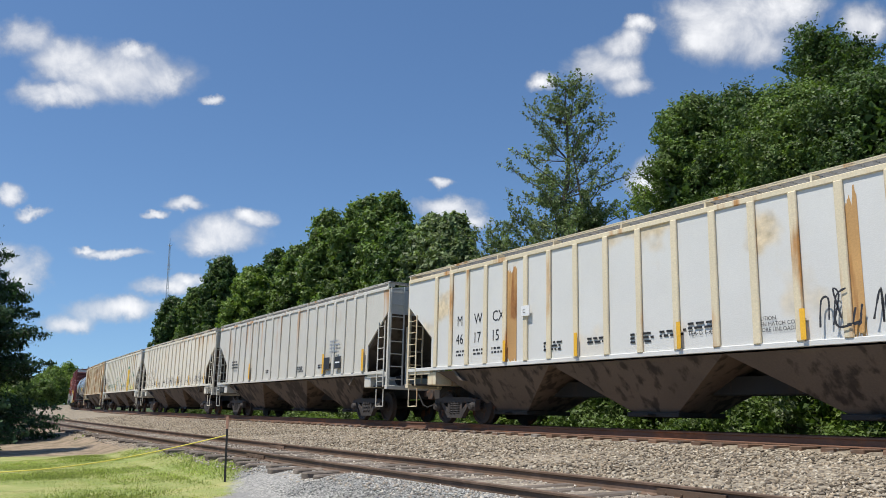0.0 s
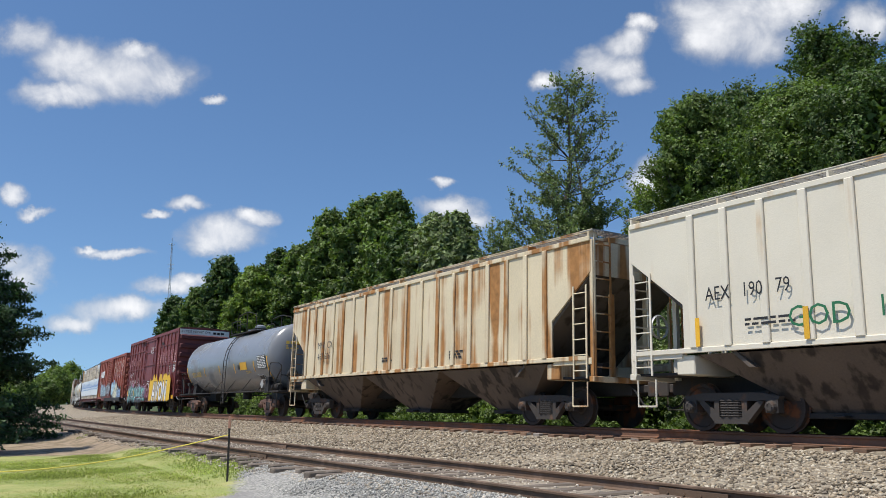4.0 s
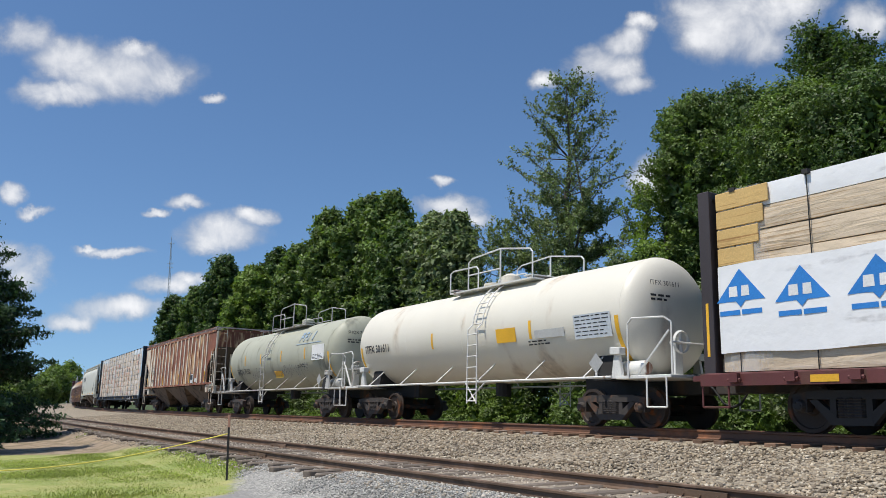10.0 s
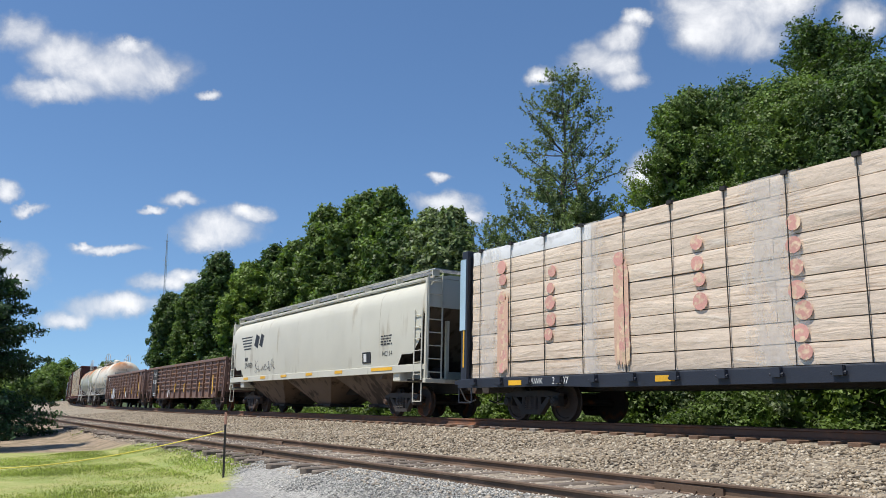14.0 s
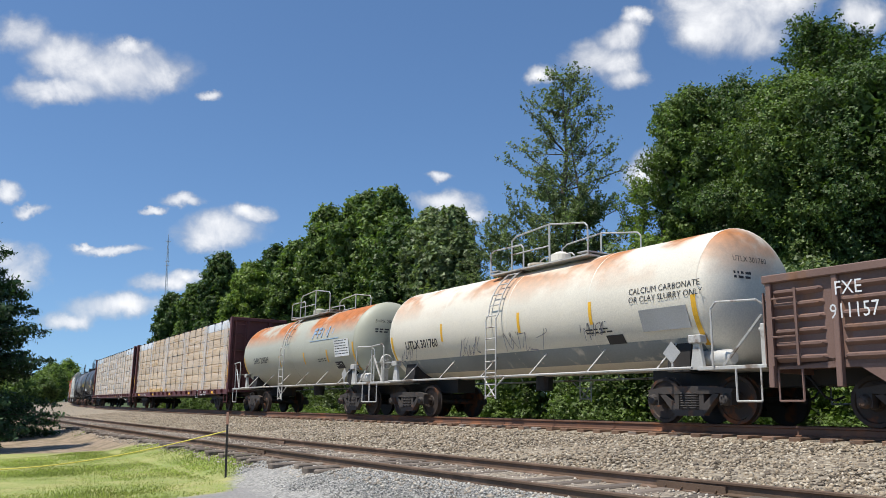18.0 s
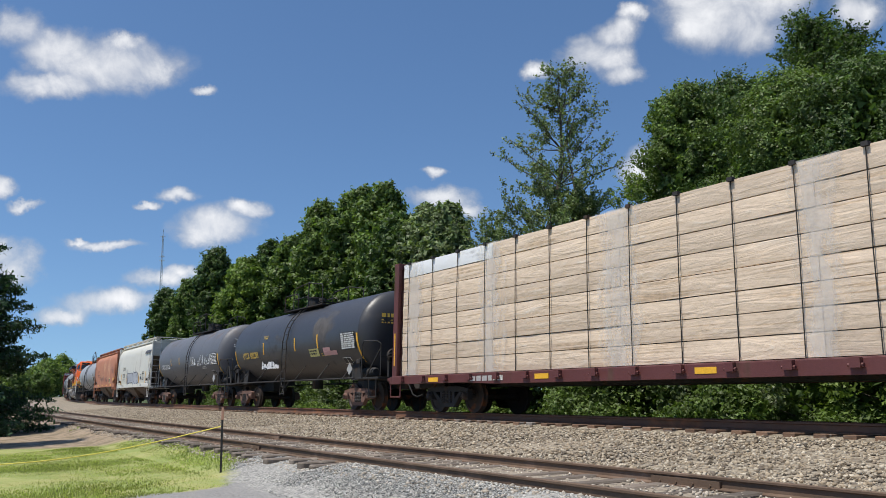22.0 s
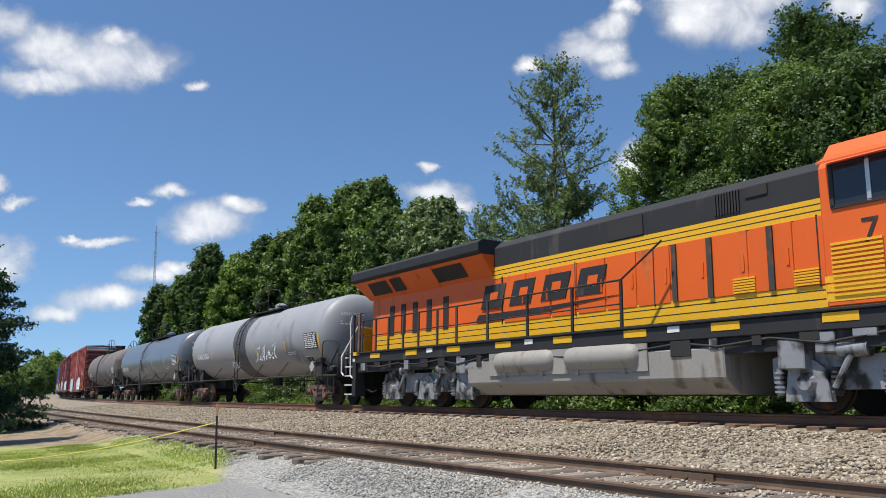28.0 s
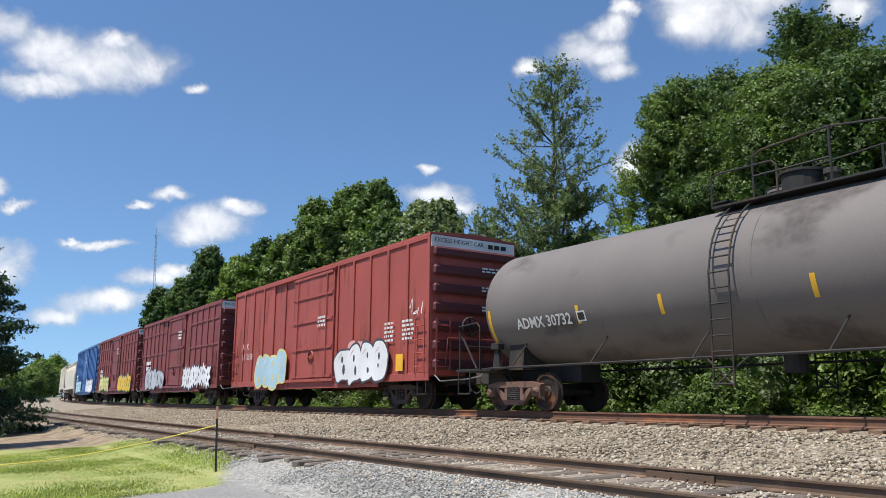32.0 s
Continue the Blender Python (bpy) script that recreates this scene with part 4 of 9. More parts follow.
make_trees()
conifer("dark green dense conifer at the lawn's edge", -17.8, 29.0, 7.6, 7.8, 301)
# this second one stands out of view, added only to cast the lawn-edge shadow
conifer("unseen dark green conifer added to shade the lawn's edge", -14.0, 21.6, 9.0, 4.4, 302, tiers=24, per=110)


def make_tower():
    ob = thing("radio_mast", "thin grey lattice radio mast far behind the trees", "radio mast")
    d = Vector((-0.3183, 0.9317, 0)).normalized() * 420
    ob.location = (d.x, d.y, -2)
    h = 82.5
    for k in range(3):
        a = k * 2.094
        part("leg", Geo().rod((1.1 * math.cos(a), 1.1 * math.sin(a), 0), (0.35 * math.cos(a), 0.35 * math.sin(a), h - 4), 0.10, 4), M["silver"], ob)
    b = Geo()
    for i in range(40):
        z, r0 = i * 2, 1.1 - 0.75 * i / 40
        for k in range(3):
            a, c = k * 2.094, (k + 1) * 2.094
            b.rod((r0 * math.cos(a), r0 * math.sin(a), z), (r0 * math.cos(c), r0 * math.sin(c), z + 2), 0.05, 3)
    part("bracing", b, M["silver"], ob)
    part("top_pole", Geo().rod((0, 0, h - 5), (0, 0, h), 0.12, 5), M["silver"], ob)
    for z in (h - 4, h - 14, h - 16):
        for k in range(4):
            part("antenna", Geo().rod((0, 0, z), (1.5 * math.cos(k * 1.57), 1.5 * math.sin(k * 1.57), z + .6), 0.12, 4), M["silver"], ob)


make_tower()


def make_stake():
    """The boundary stake and its slack yellow rope."""
    x, y = -3.42, 13.17
    z0 = -0.735
    ob = thing("stake", "thin dark steel stake standing in the lawn's corner", "stake")
    ob.location = (x, y, z0)
    g = Geo().box(-0.014, 0.014, -0.014, 0.014, -0.2, 0.90)
    part("post", g, M["dark"], ob)
    part("cap", Geo().box(-0.016, 0.016, -0.016, 0.016, 0.90, 1.09), mat("faded_red_cap", (0.42, 0.22, 0.15), 0.7), ob, "faded orange-red painted tip")
    rope = thing("rope", "slack yellow rope tied to a stake across the lawn", "rope")
    a, b = Vector((x, y, z0 + 0.80)), Vector((-8.4, 12.4, -0.42))
    g = Geo()
    pts = []
    for i in range(25):
        t = i / 24
        p = a.lerp(b, t)
        p.z -= 0.22 * math.sin(math.pi * t)
        pts.append(p)
    g.hose(pts, 0.010, 6)
    part("strand", g, mat("yellow_rope", (0.72, 0.60, 0.10), 0.7), rope)


make_stake()


# ---- railcar pieces ----
TRAIN = []      # thing, centre along the track at the start, truck spacing
SPIN = []       # wheelset, centre, x of the axle on its thing, height, radius


def wheelset_mesh(name, r, wmat):
    g = Geo()
    for sgn in (-1, 1):
        g.lathe([(sgn * .685, .12), (sgn * .685, r + .025), (sgn * .715, r + .025), (sgn * .725, r), (sgn * .82, r - .006), (sgn * .82, r - .07), (sgn * .79, r - .09), (sgn * .77, .16), (sgn * .81, .13), (sgn * .81, 0)][::sgn], 28, "y")
    g.lathe([(-.98, .0), (-.98, .075), (.98, .075), (.98, 0)], 10, "y")
    return g.mesh(name, wmat, smooth=True)


def side_frame_mesh(wb, r, material):
    """Cast frame of a three-piece truck, seen from -y; local y 0 is its outer face."""
    h = wb / 2
    g = Geo()
    top, ax = r + 0.24, r
    g.prism([(-h - .12, ax + .12), (-h + .18, ax + .12), (-h + .30, top - .13), (h - .30, top - .13), (h - .18, ax + .12), (h + .12, ax + .12), (h + .17, ax + .19), (h - .02, top - .02), (h - .3, top + .02),
             (-h + .3, top + .02), (-h + .02, top - .02), (-h - .17, ax + .19)][::1], 0, .15)
    for q in (-1, 1):
        arm = [(q * (h - .30), top - .13), (q * (h - .16), top - .14), (q * .36, .17), (q * .24, .17), (q * .26, .30)]
        g.prism(arm if q < 0 else arm[::-1], 0.005, .145)
        col = [(q * .25, .25), (q * .36, .25), (q * .36, top - .1), (q * .25, top - .1)]
        g.prism(col[::-1] if q < 0 else col, .01, .14)
        g.box(q * h - .13, q * h + .13, -.01, .16, ax - .10, ax + .14)
        g.lathe([(-.10, 0), (-.10, .07), (-.085, .095), (-.02, .115), (.0, .12)], 12, "y", (q * h, 0, ax))
        for k in range(3):
            a = k * 2.1
            g.rod((q * h + .055 * math.cos(a), -.10, ax + .055 * math.sin(a)), (q * h + .055 * math.cos(a), -.118, ax + .055 * math.sin(a)), .016, 5)
    g.prism([(-.37, .15), (.37, .15), (.34, .27), (-.34, .27)], 0, .15)
    return g.mesh("side_frame", material, smooth=False, bevel=0.008)


def spring_mesh(r):
    """Three coils side by side, ridged all the way up."""
    low, high = .27, r + .14
    rings = []
    for i in range(15):
        z, k = low + (high - low) * i / 14, (1.0 if i % 2 else .78)
        rings.append([((j - 1) * .165 + .082 * k * math.cos(a), .05 + .082 * k * math.sin(a), z) for j, span in ((0, (-2.4, -.74)), (1, (-2.4, -.74)), (2, (-2.4, 2.4)), (1, (.74, 2.4)), (0, (.74, 3.9))) for a in np.linspace(*span, 5)])
    g = Geo()
    n = len(rings[0])
    g.v = [p for q in rings for p in q]
    g.f = [(i * n + j, i * n + (j + 1) % n, (i + 1) * n + (j + 1) % n, (i + 1) * n + j) for i in range(len(rings) - 1) for j in range(n)]
    return g.mesh("spring_pack", M["spring"])


WHEELS = {r: wheelset_mesh("wheelset", r, M["wheel"]) for r in (0.457, 0.42)}
FRAMES = {(k, r): side_frame_mesh(1.78, r, M[k]) for k in ("truck", "truckrust") for r in (0.457, 0.42)}
FRAMES[("black", 0.457)] = side_frame_mesh(1.78, 0.457, M["dark"])
SPRINGS = {r: spring_mesh(r) for r in (0.457, 0.42)}
BOLSTER = Geo().box(-.22, .22, -1.0, 1.0, .45, .68).mesh("bolster", M["truck"], bevel=0.02)


def truck(car, x, look_="truck", r=0.457):
    b = part("truck", BOLSTER, None, car, "cast steel four-wheel truck", m=Matrix.Translation((x, 0, 0)))
    for sgn in (-1, 1):
        m = Matrix.Translation((0, -1.12, 0)) if sgn < 0 else Matrix.Translation((0, 1.12, 0)) @ Matrix.Rotation(math.pi, 4, "Z")
        part("side_frame", FRAMES[(look_, r)], None, b, m=m)
        part("spring_pack", SPRINGS[r], None, b, m=m)
    for q in (-.89, .89):
        w = part("wheelset", WHEELS[r], None, b, m=Matrix.Translation((q, 0, r)))
        SPIN.append((w, car, x + q, q, r))


COUPLER = Geo().box(-.9, -.12, -.09, .09, .78, .96).prism([(-.15, .70), (.12, .70), (.17, .80), (.17, .96), (.10, 1.03), (-.15, 1.03)], -.13, .13).mesh("coupler", M["truck"], bevel=0.02)
HOSE = Geo().pipe([(0, -.35, .95), (.22, -.36, .80), (.42, -.33, .52), (.55, -.25, .45), (.66, -.12, .52)], .022, 6).mesh("air_hose", M["hose"])


def running_gear(car, L, base, tr="truck", r=0.457, sill=True, sillmat=None, at=None, ends=None):
    for x in at or (-base / 2, base / 2):
        truck(car, x, tr, r)
    for sgn in (-1, 1):
        turn = Matrix.Identity(4) if sgn > 0 else Matrix.Rotation(math.pi, 4, "Z")
        part("coupler", COUPLER, None, car, m=Matrix.Translation((sgn * ((ends[sgn] if ends else L / 2) + .45), 0, 0)) @ turn)
        part("air_hose", HOSE, None, car, m=Matrix.Translation((sgn * ((ends[sgn] if ends else L / 2) - .05), 0, 0)) @ turn)
    if sill:
        part("center_sill", Geo().box(-L / 2, L / 2, -.32, .32, .72, 1.08), sillmat or M["dark"], car, bevel=.01)


def ladder_geo(x0, x1, y, z0, z1, n, r=.018, axis="x"):
    g = Geo()
    if axis == "x":
        for x in (x0, x1):
            g.box(x - .022, x + .022, y - .012, y + .012, z0, z1)
        for i in range(n):
            z = z0 + (z1 - z0) * (i + .5) / n
            g.rod((x0, y, z), (x1, y, z), r, 5)
    else:
        for yy in (x0, x1):
            g.box(y - .012, y + .012, yy - .022, yy + .022, z0, z1)
        for i in range(n):
            z = z0 + (z1 - z0) * (i + .5) / n
            g.rod((y, x0, z), (y, x1, z), r, 5)
    return g


def text(car, s, x, z, h, material, y=-1.51, wide=1.0, name="lettering", tilt=0.0, slant=0.0, label="", spacing=1.0, fat=0.0):
    """Painted characters on the viewer's side; x is the left end, z the foot, h the cap height."""
    cu = bpy.data.curves.new(name, "FONT")
    cu.body, cu.size, cu.resolution_u, cu.shear, cu.space_character, cu.offset = s, h / 0.70, 2, slant, spacing, fat
    cu.materials.append(material)
    ob = new(name, cu)
    ob.parent = car
    ob.matrix_basis = Matrix.Translation((x, y, z)) @ Matrix.Rotation(math.pi / 2 - tilt, 4, "X") @ Matrix.Diagonal((wide, 1, 1, 1))
    ob["label"] = label or "painted letters"
    return ob


def bars(car, x, z, w, rows, material, y=-1.51, h=.045, gap=.04, seed=1, tilt=0.0, name="small_print", fill=.86):
    """Small print as plain bars, in rows of word-length pieces."""
    rnd = random.Random(seed)
    g = Geo()
    for i in range(rows):
        cur, z0 = 0.0, -i * (h + gap)
        while cur < w * fill:
            wl = min(rnd.uniform(.08, .3) * min(1, w), w - cur)
            g.add([(cur, 0, z0 - h), (cur + wl, 0, z0 - h), (cur + wl, 0, z0), (cur, 0, z0)], [(0, 1, 2, 3)])
            cur += wl + .05
    return part(name, g, material, car, m=Matrix.Translation((x, y, z)) @ Matrix.Rotation(-tilt, 4, "X"))


def scribble(car, x, z, w, h, material, seed, y=-1.512, strokes=9, width=.035, name="graffiti", label="spray-painted scrawl", loops=3):
    """A spray-can tag: overlapping bent strokes, as flat ribbons on the side."""
    rnd = random.Random(seed)
    g = Geo()
    for k in range(strokes):
        cx = w * (k + .5) / strokes
        pts = [Vector((cx + rnd.uniform(-.12, .12) * w, 0, rnd.uniform(.0, .25) * h))]
        for j in range(loops):
            pts.append(Vector((cx + rnd.uniform(-.9, .9) * w / strokes, 0, rnd.choice((rnd.uniform(0, .25), rnd.uniform(.7, 1.0), rnd.uniform(.3, .6))) * h)))
        fine = []
        for j in range(len(pts) - 1):
            p0, p1, p2, p3 = pts[max(0, j - 1)], pts[j], pts[j + 1], pts[min(len(pts) - 1, j + 2)]
            for q in range(5):
                t = q / 5
                fine.append(0.5 * ((2 * p1) + (p2 - p0) * t + (2 * p0 - 5 * p1 + 4 * p2 - p3) * t * t + (3 * p1 - p0 - 3 * p2 + p3) * t ** 3))
        fine.append(pts[-1])
        dep = -.0006 * k
        V = []
        for i, p in enumerate(fine):
            d = (fine[min(i + 1, len(fine) - 1)] - fine[max(i - 1, 0)])
            n = Vector((-d.z, 0, d.x)).normalized() * width * .5 * rnd.uniform(.7, 1.2)
            V += [(p.x + n.x, dep, p.z + n.z), (p.x - n.x, dep, p.z - n.z)]
        g.add(V, [(2 * i, 2 * i + 1, 2 * i + 3, 2 * i + 2) for i in range(len(fine) - 1)])
    return part(name, g, material, car, label, m=Matrix.Translation((x, y, z)))


def blot(car, x, z, w, h, material, seed, y=-1.511, name="graffiti", label="", teeth=14, rough=.16):
    """A filled patch of spray paint with a ragged outline."""
    rnd = random.Random(seed)
    g = Geo()
    lobes = [rnd.uniform(0, 1) for _ in range(teeth + 2)]
    fine = teeth * 4
    tops = [h * (1 - rough * 1.6 * (lobes[i * teeth // fine] * (1 - (i * teeth / fine) % 1) + lobes[i * teeth // fine + 1] * ((i * teeth / fine) % 1)) - rnd.uniform(0, rough * .35)) for i in range(fine + 1)]
    lows = [h * rnd.uniform(-.05, .04) for i in range(fine + 1)]
    teeth = fine
    top = [(w * i / teeth, tops[i]) for i in range(teeth + 1)]
    low = [(w * i / teeth, lows[i]) for i in range(teeth + 1)]
    for i in range(teeth):
        g.add([(low[i][0], 0, low[i][1]), (low[i + 1][0], 0, low[i + 1][1]), (top[i + 1][0], 0, top[i + 1][1]), (top[i][0], 0, top[i][1])], [(0, 1, 2, 3)])
    return part(name, g, material, car, label or "filled patch of spray paint", m=Matrix.Translation((x, y, z)))


def smooth_loop(pts, q=4):
    out = []
    n = len(pts)
    for i in range(n):
        p0, p1, p2, p3 = pts[i - 1], pts[i], pts[(i + 1) % n], pts[(i + 2) % n]
        for k in range(q):
            t = k / q
            out.append(tuple(0.5 * (2 * b + (c - a) * t + (2 * a - 5 * b + 4 * c - d) * t * t + (3 * b - a - 3 * c + d) * t ** 3) for a, b, c, d in zip(p0, p1, p2, p3)))
    return out


def piece(car, x, z, w, h, n, fill, line, seed, y=-1.511, spiky=False, shine=None, label="spray-painted bubble letters", back=None):
    """A painted piece: a row of swollen or jagged letter bodies with dark outlines, counters and shine strokes."""
    rnd = random.Random(seed)
    F, B_, D, S_ = Geo(), Geo(), Geo(), Geo()
    for i in range(n):
        cx, cz = w * (i + .5) / n, h * .5 + rnd.uniform(-.05, .05) * h
        a, b = w / n * rnd.uniform(.56, .68), h * rnd.uniform(.44, .54)
        m = 16 if spiky else 9
        ring = []
        for k in range(m):
            t = 2 * math.pi * k / m + rnd.uniform(-.12, .12)
            q = (rnd.uniform(.55, .85) if k % 2 else rnd.uniform(1.0, 1.3)) if spiky else rnd.uniform(.82, 1.12)
            c, s_ = math.cos(t), math.sin(t)
            p = 3.4
            e = (abs(c) ** p + abs(s_) ** p) ** (-1 / p)
            ring.append((cx + a * e * c * q + s_ * .10 * b, cz + b * e * s_ * q))
        ring = ring if spiky else smooth_loop(ring)
        cxm, czm = sum(q[0] for q in ring) / len(ring), sum(q[1] for q in ring) / len(ring)
        for G, grow, dep in ((B_, 1.10, -.0012 * i), (F, .98, -.0012 * i - .0016)):
            vs = [(cxm + (u - cxm) * grow, dep, czm + (v - czm) * grow) for u, v in ring]
            G.add([(cxm, dep, czm)] + vs, [(0, k + 1, (k + 1) % len(vs) + 1) for k in range(len(vs))])
        # counters and cuts
        for k in range(2):
            ux, uz = cx + rnd.uniform(-.3, .3) * a, cz + (rnd.uniform(.1, .4) if k else rnd.uniform(-.55, -.2)) * b
            r0 = rnd.uniform(.10, .2) * min(a, b)
            tall = rnd.uniform(.7, 2.2)
            vs = [(ux + r0 * math.cos(t), -.0012 * i - .0024, uz + r0 * tall * math.sin(t)) for t in np.linspace(0, 2 * math.pi, 9)[:-1]]
            D.add(vs, [tuple(range(8))])
        x0, z0 = cx - a * .55, cz + b * .5
        S_.add([(x0, -.0012 * i - .003, z0), (x0 + .04, -.0012 * i - .003, z0 - .02), (x0 + a * .5, -.0012 * i - .003, z0 + b * .22), (x0 + a * .45, -.0012 * i - .003, z0 + b * .3)], [(0, 1, 2, 3)])
    M4 = Matrix.Translation((x, y, z))
    if back:
        rnd2 = random.Random(seed + 1)
        K = Geo()
        for i in range(n * 3):
            cx, cz, rr = w * rnd2.random(), h * rnd2.uniform(.25, 1.0), h * rnd2.uniform(.18, .34)
            vs = [(cx + rr * 1.2 * math.cos(t) * rnd2.uniform(.85, 1.1), .002, max(0, cz + rr * math.sin(t) * rnd2.uniform(.85, 1.1))) for t in np.linspace(0, 2 * math.pi, 13)[:-1]]
            K.add(vs, [tuple(range(12))])
        part("graffiti", K, back, car, "sprayed cloud behind the letters", m=M4)
    part("graffiti", B_, line, car, "dark letter outlines", m=M4)
    part("graffiti", F, fill, car, label, m=M4)
    part("graffiti", D, line, car, "dark letter counters", m=M4)
    part("graffiti", S_, shine or SPRAY["white"], car, "pale shine strokes", m=M4)


def plate(car, x, z, w, h, material, y=-1.512, name="placard", label="", turn=0.0, tilt=0.0):
    g = Geo().box(-w / 2, w / 2, -.004, .004, -h / 2, h / 2)
    return part(name, g, material, car, label, m=Matrix.Translation((x, y, z)) @ Matrix.Rotation(-tilt, 4, "X") @ Matrix.Rotation(radians(turn), 4, "Y"))


def strips(car, xs, z0, z1, y=-1.515, w=.10, sides=(1,)):
    for x in xs:
        part("reflector_strip", Geo().box(x - w / 2, x + w / 2, y - .003, y + .003, z0, z1), M["yellow"], car, "yellow reflective strip")


SPRAY = dict(black=mat("black_spray_paint", (0.025, 0.025, 0.03), 0.6), green=mat("green_spray_paint", (0.02, 0.14, 0.06), 0.6), teal=mat("teal_spray_paint", (0.16, 0.42, 0.40), 0.6, rust=(.05, .22, .22), amount=.5),
             white=mat("white_spray_paint", (0.72, 0.73, 0.74), 0.6), yellow=mat("yellow_spray_paint", (0.68, 0.42, 0.02), 0.6), blue=mat("dull_blue_spray_paint", (0.24, 0.34, 0.50), 0.6), cream=mat("cream_spray_paint", (0.62, 0.60, 0.44), 0.6),
             silver=mat("silver_spray_paint", (0.42, 0.43, 0.46), 0.5, rust=(.12, .12, .13), amount=.45), pink=mat("pink_spray_paint", (0.62, 0.34, 0.33), 0.6), dark=mat("dark_spray_paint", (0.06, 0.06, 0.075), 0.6),
             cyan=mat("pale_blue_spray_paint", (0.40, 0.58, 0.68), 0.6), red=mat("red_stamp_ink", (0.60, 0.31, 0.26), 0.8, rust=(.66, .50, .345), amount=.66, streak=(9, 9, 9)), chalk=mat("thin_white_roller_paint", (.62, .50, .42), .7, rust=(.34, .12, .08), amount=.42, streak=(5, 5, 3)), mauve=mat("mauve_spray_paint", (.42, .20, .30), .6), lime=mat("pale_yellow_spray_paint", (0.62, 0.58, 0.22), 0.6))


# ---- covered hopper ----
RIBS = (.48, 1.45, 2.38, 3.25, 4.09, 4.93, 5.77, 6.57, 7.34)      # from the middle of a car, the bays narrower towards its ends


def rib_mesh(z0, z1, material, w=.16, d=.055):
    g = Geo().prism([(-w / 2, z0), (w / 2, z0), (w / 2, z1), (-w / 2, z1)], -d, 0)
    return g.mesh("side_rib", material, bevel=.015)


def hopper(label, a, b, paint, trim=None, ribs=21, bays=3, zt=4.15, zs=1.52, W=1.50, smooth=False, base=None, under=None, cut=1.35, cutz=(2.4, 3.42), walk_mat=None, name="covered_hopper", ladder_mat=None, chord=None):
    L = b - a
    trim = trim or paint
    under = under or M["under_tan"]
    car = thing(name, label, "freight car", "cars of the train")
    H = L / 2
    hb = .25 if smooth else .20
    # sides, cut away below the slope sheets at both ends
    if not smooth:
        out = [(-H, zt), (-H, cutz[1]), (-H + cut, cutz[0]), (-H + cut, zs), (H - cut, zs), (H - cut, cutz[0]), (H, cutz[1]), (H, zt)]
        for sgn in (-1, 1):
            g = Geo().prism(out, min(sgn * W, sgn * (W - .05)), max(sgn * W, sgn * (W - .05)))
            part("side_wall", g, paint, car, bevel=.006)
            me = rib_mesh(zs + .02, zt - .02, trim)
            for x in [q * k * L / 17.9 for q in RIBS for k in (-1, 1)]:
                m = Matrix.Translation((x, -W, 0)) if sgn < 0 else Matrix.Translation((x, W, 0)) @ Matrix.Rotation(math.pi, 4, "Z")
                part("side_rib", me, None, car, m=m)
    else:
        # rounded sides: bulging cross-section with shallow seams
        sec = []
        for i in range(15):
            t = i / 14
            z = zs + (zt - zs) * t
            y = W * (1 - .045 * (2 * t - .9) ** 2) - (.32 * max(0, (t - .80) / .2) ** 2)
            sec.append((y, z))
        for sgn in (-1, 1):
            g = Geo()
            xs = [-H, -H + .35, -H + .75, -H + 1.1, -H + 1.4] + list(np.linspace(-H + 1.7, H - 1.7, 31)) + [H - 1.4, H - 1.1, H - .75, H - .35, H]
            for x in xs:
                e = max(0.0, 1 - (H - abs(x)) / cut)
                # the lower corner curves up towards each end
                zlow = zs + (cutz[1] - zs) * (1 - math.sqrt(max(0, 1 - e * e))) if e > 0 else zs
                zlow = max(zlow, zs if e == 0 else zs + .35 * (e > .02))
                for y, z in sec:
                    zz = max(z, zlow)
                    g.v.append((x, sgn * y if zz == z else sgn * float(np.interp(zz, [q[1] for q in sec], [q[0] for q in sec])), zz))
            n = len(sec)
            for i in range(len(xs) - 1):
                for j in range(n - 1):
                    q = (i * n + j, (i + 1) * n + j, (i + 1) * n + j + 1, i * n + j + 1)
                    g.f.append(q if sgn < 0 else q[::-1])
            part("side_wall", g, paint, car, smooth=True)
            for i in range(1, ribs):
                x = -H + 1.5 + (L - 3) * i / ribs
                s = Geo()
                for j in range(n - 1):
                    (y0, z0), (y1, z1) = sec[j], sec[j + 1]
                    s.add([(x - .012, sgn * (y0 + .004), z0), (x + .012, sgn * (y0 + .004), z0), (x + .012, sgn * (y1 + .004), z1), (x - .012, sgn * (y1 + .004), z1)], [(0, 1, 2, 3) if sgn < 0 else (3, 2, 1, 0)])
                part("seam", s, trim, car, "vertical weld seam")
    for sgn in (-1, 1):
        y0, y1 = sorted((sgn * (W - .02), sgn * (W + .035)))
        part("side_sill", Geo().box(-H + .1, H - .1, y0, y1, zs - (.20 if smooth else .07), zs + .03), trim if smooth else paint, car, bevel=.01)
        part("top_chord", Geo().box(-H, H, y0 - (.0 if not smooth else sgn * .3), y1 - (.0 if not smooth else sgn * .3), zt - .03, zt + .08), chord or trim, car, bevel=.012)
    # roof, hatch and running boards
    rw = W if not smooth else W - .25
    part("roof", Geo().slab([(-rw, zt + .01), (rw, zt + .01), (rw * .55, zt + .13), (-rw * .55, zt + .13)], -H, H), paint, car)
    nh = 4
    for i in range(nh):
        x = -H + .9 + (L - 1.8) * (i + .5) / nh
        part("hatch_cover", Geo().slab([(-.34, zt + .13), (.34, zt + .13), (.28, zt + .22), (-.28, zt + .22)], x - (L - 1.8) / nh / 2 + .06, x + (L - 1.8) / nh / 2 - .06), trim, car, bevel=.01)
    wm = walk_mat or M["grate"]
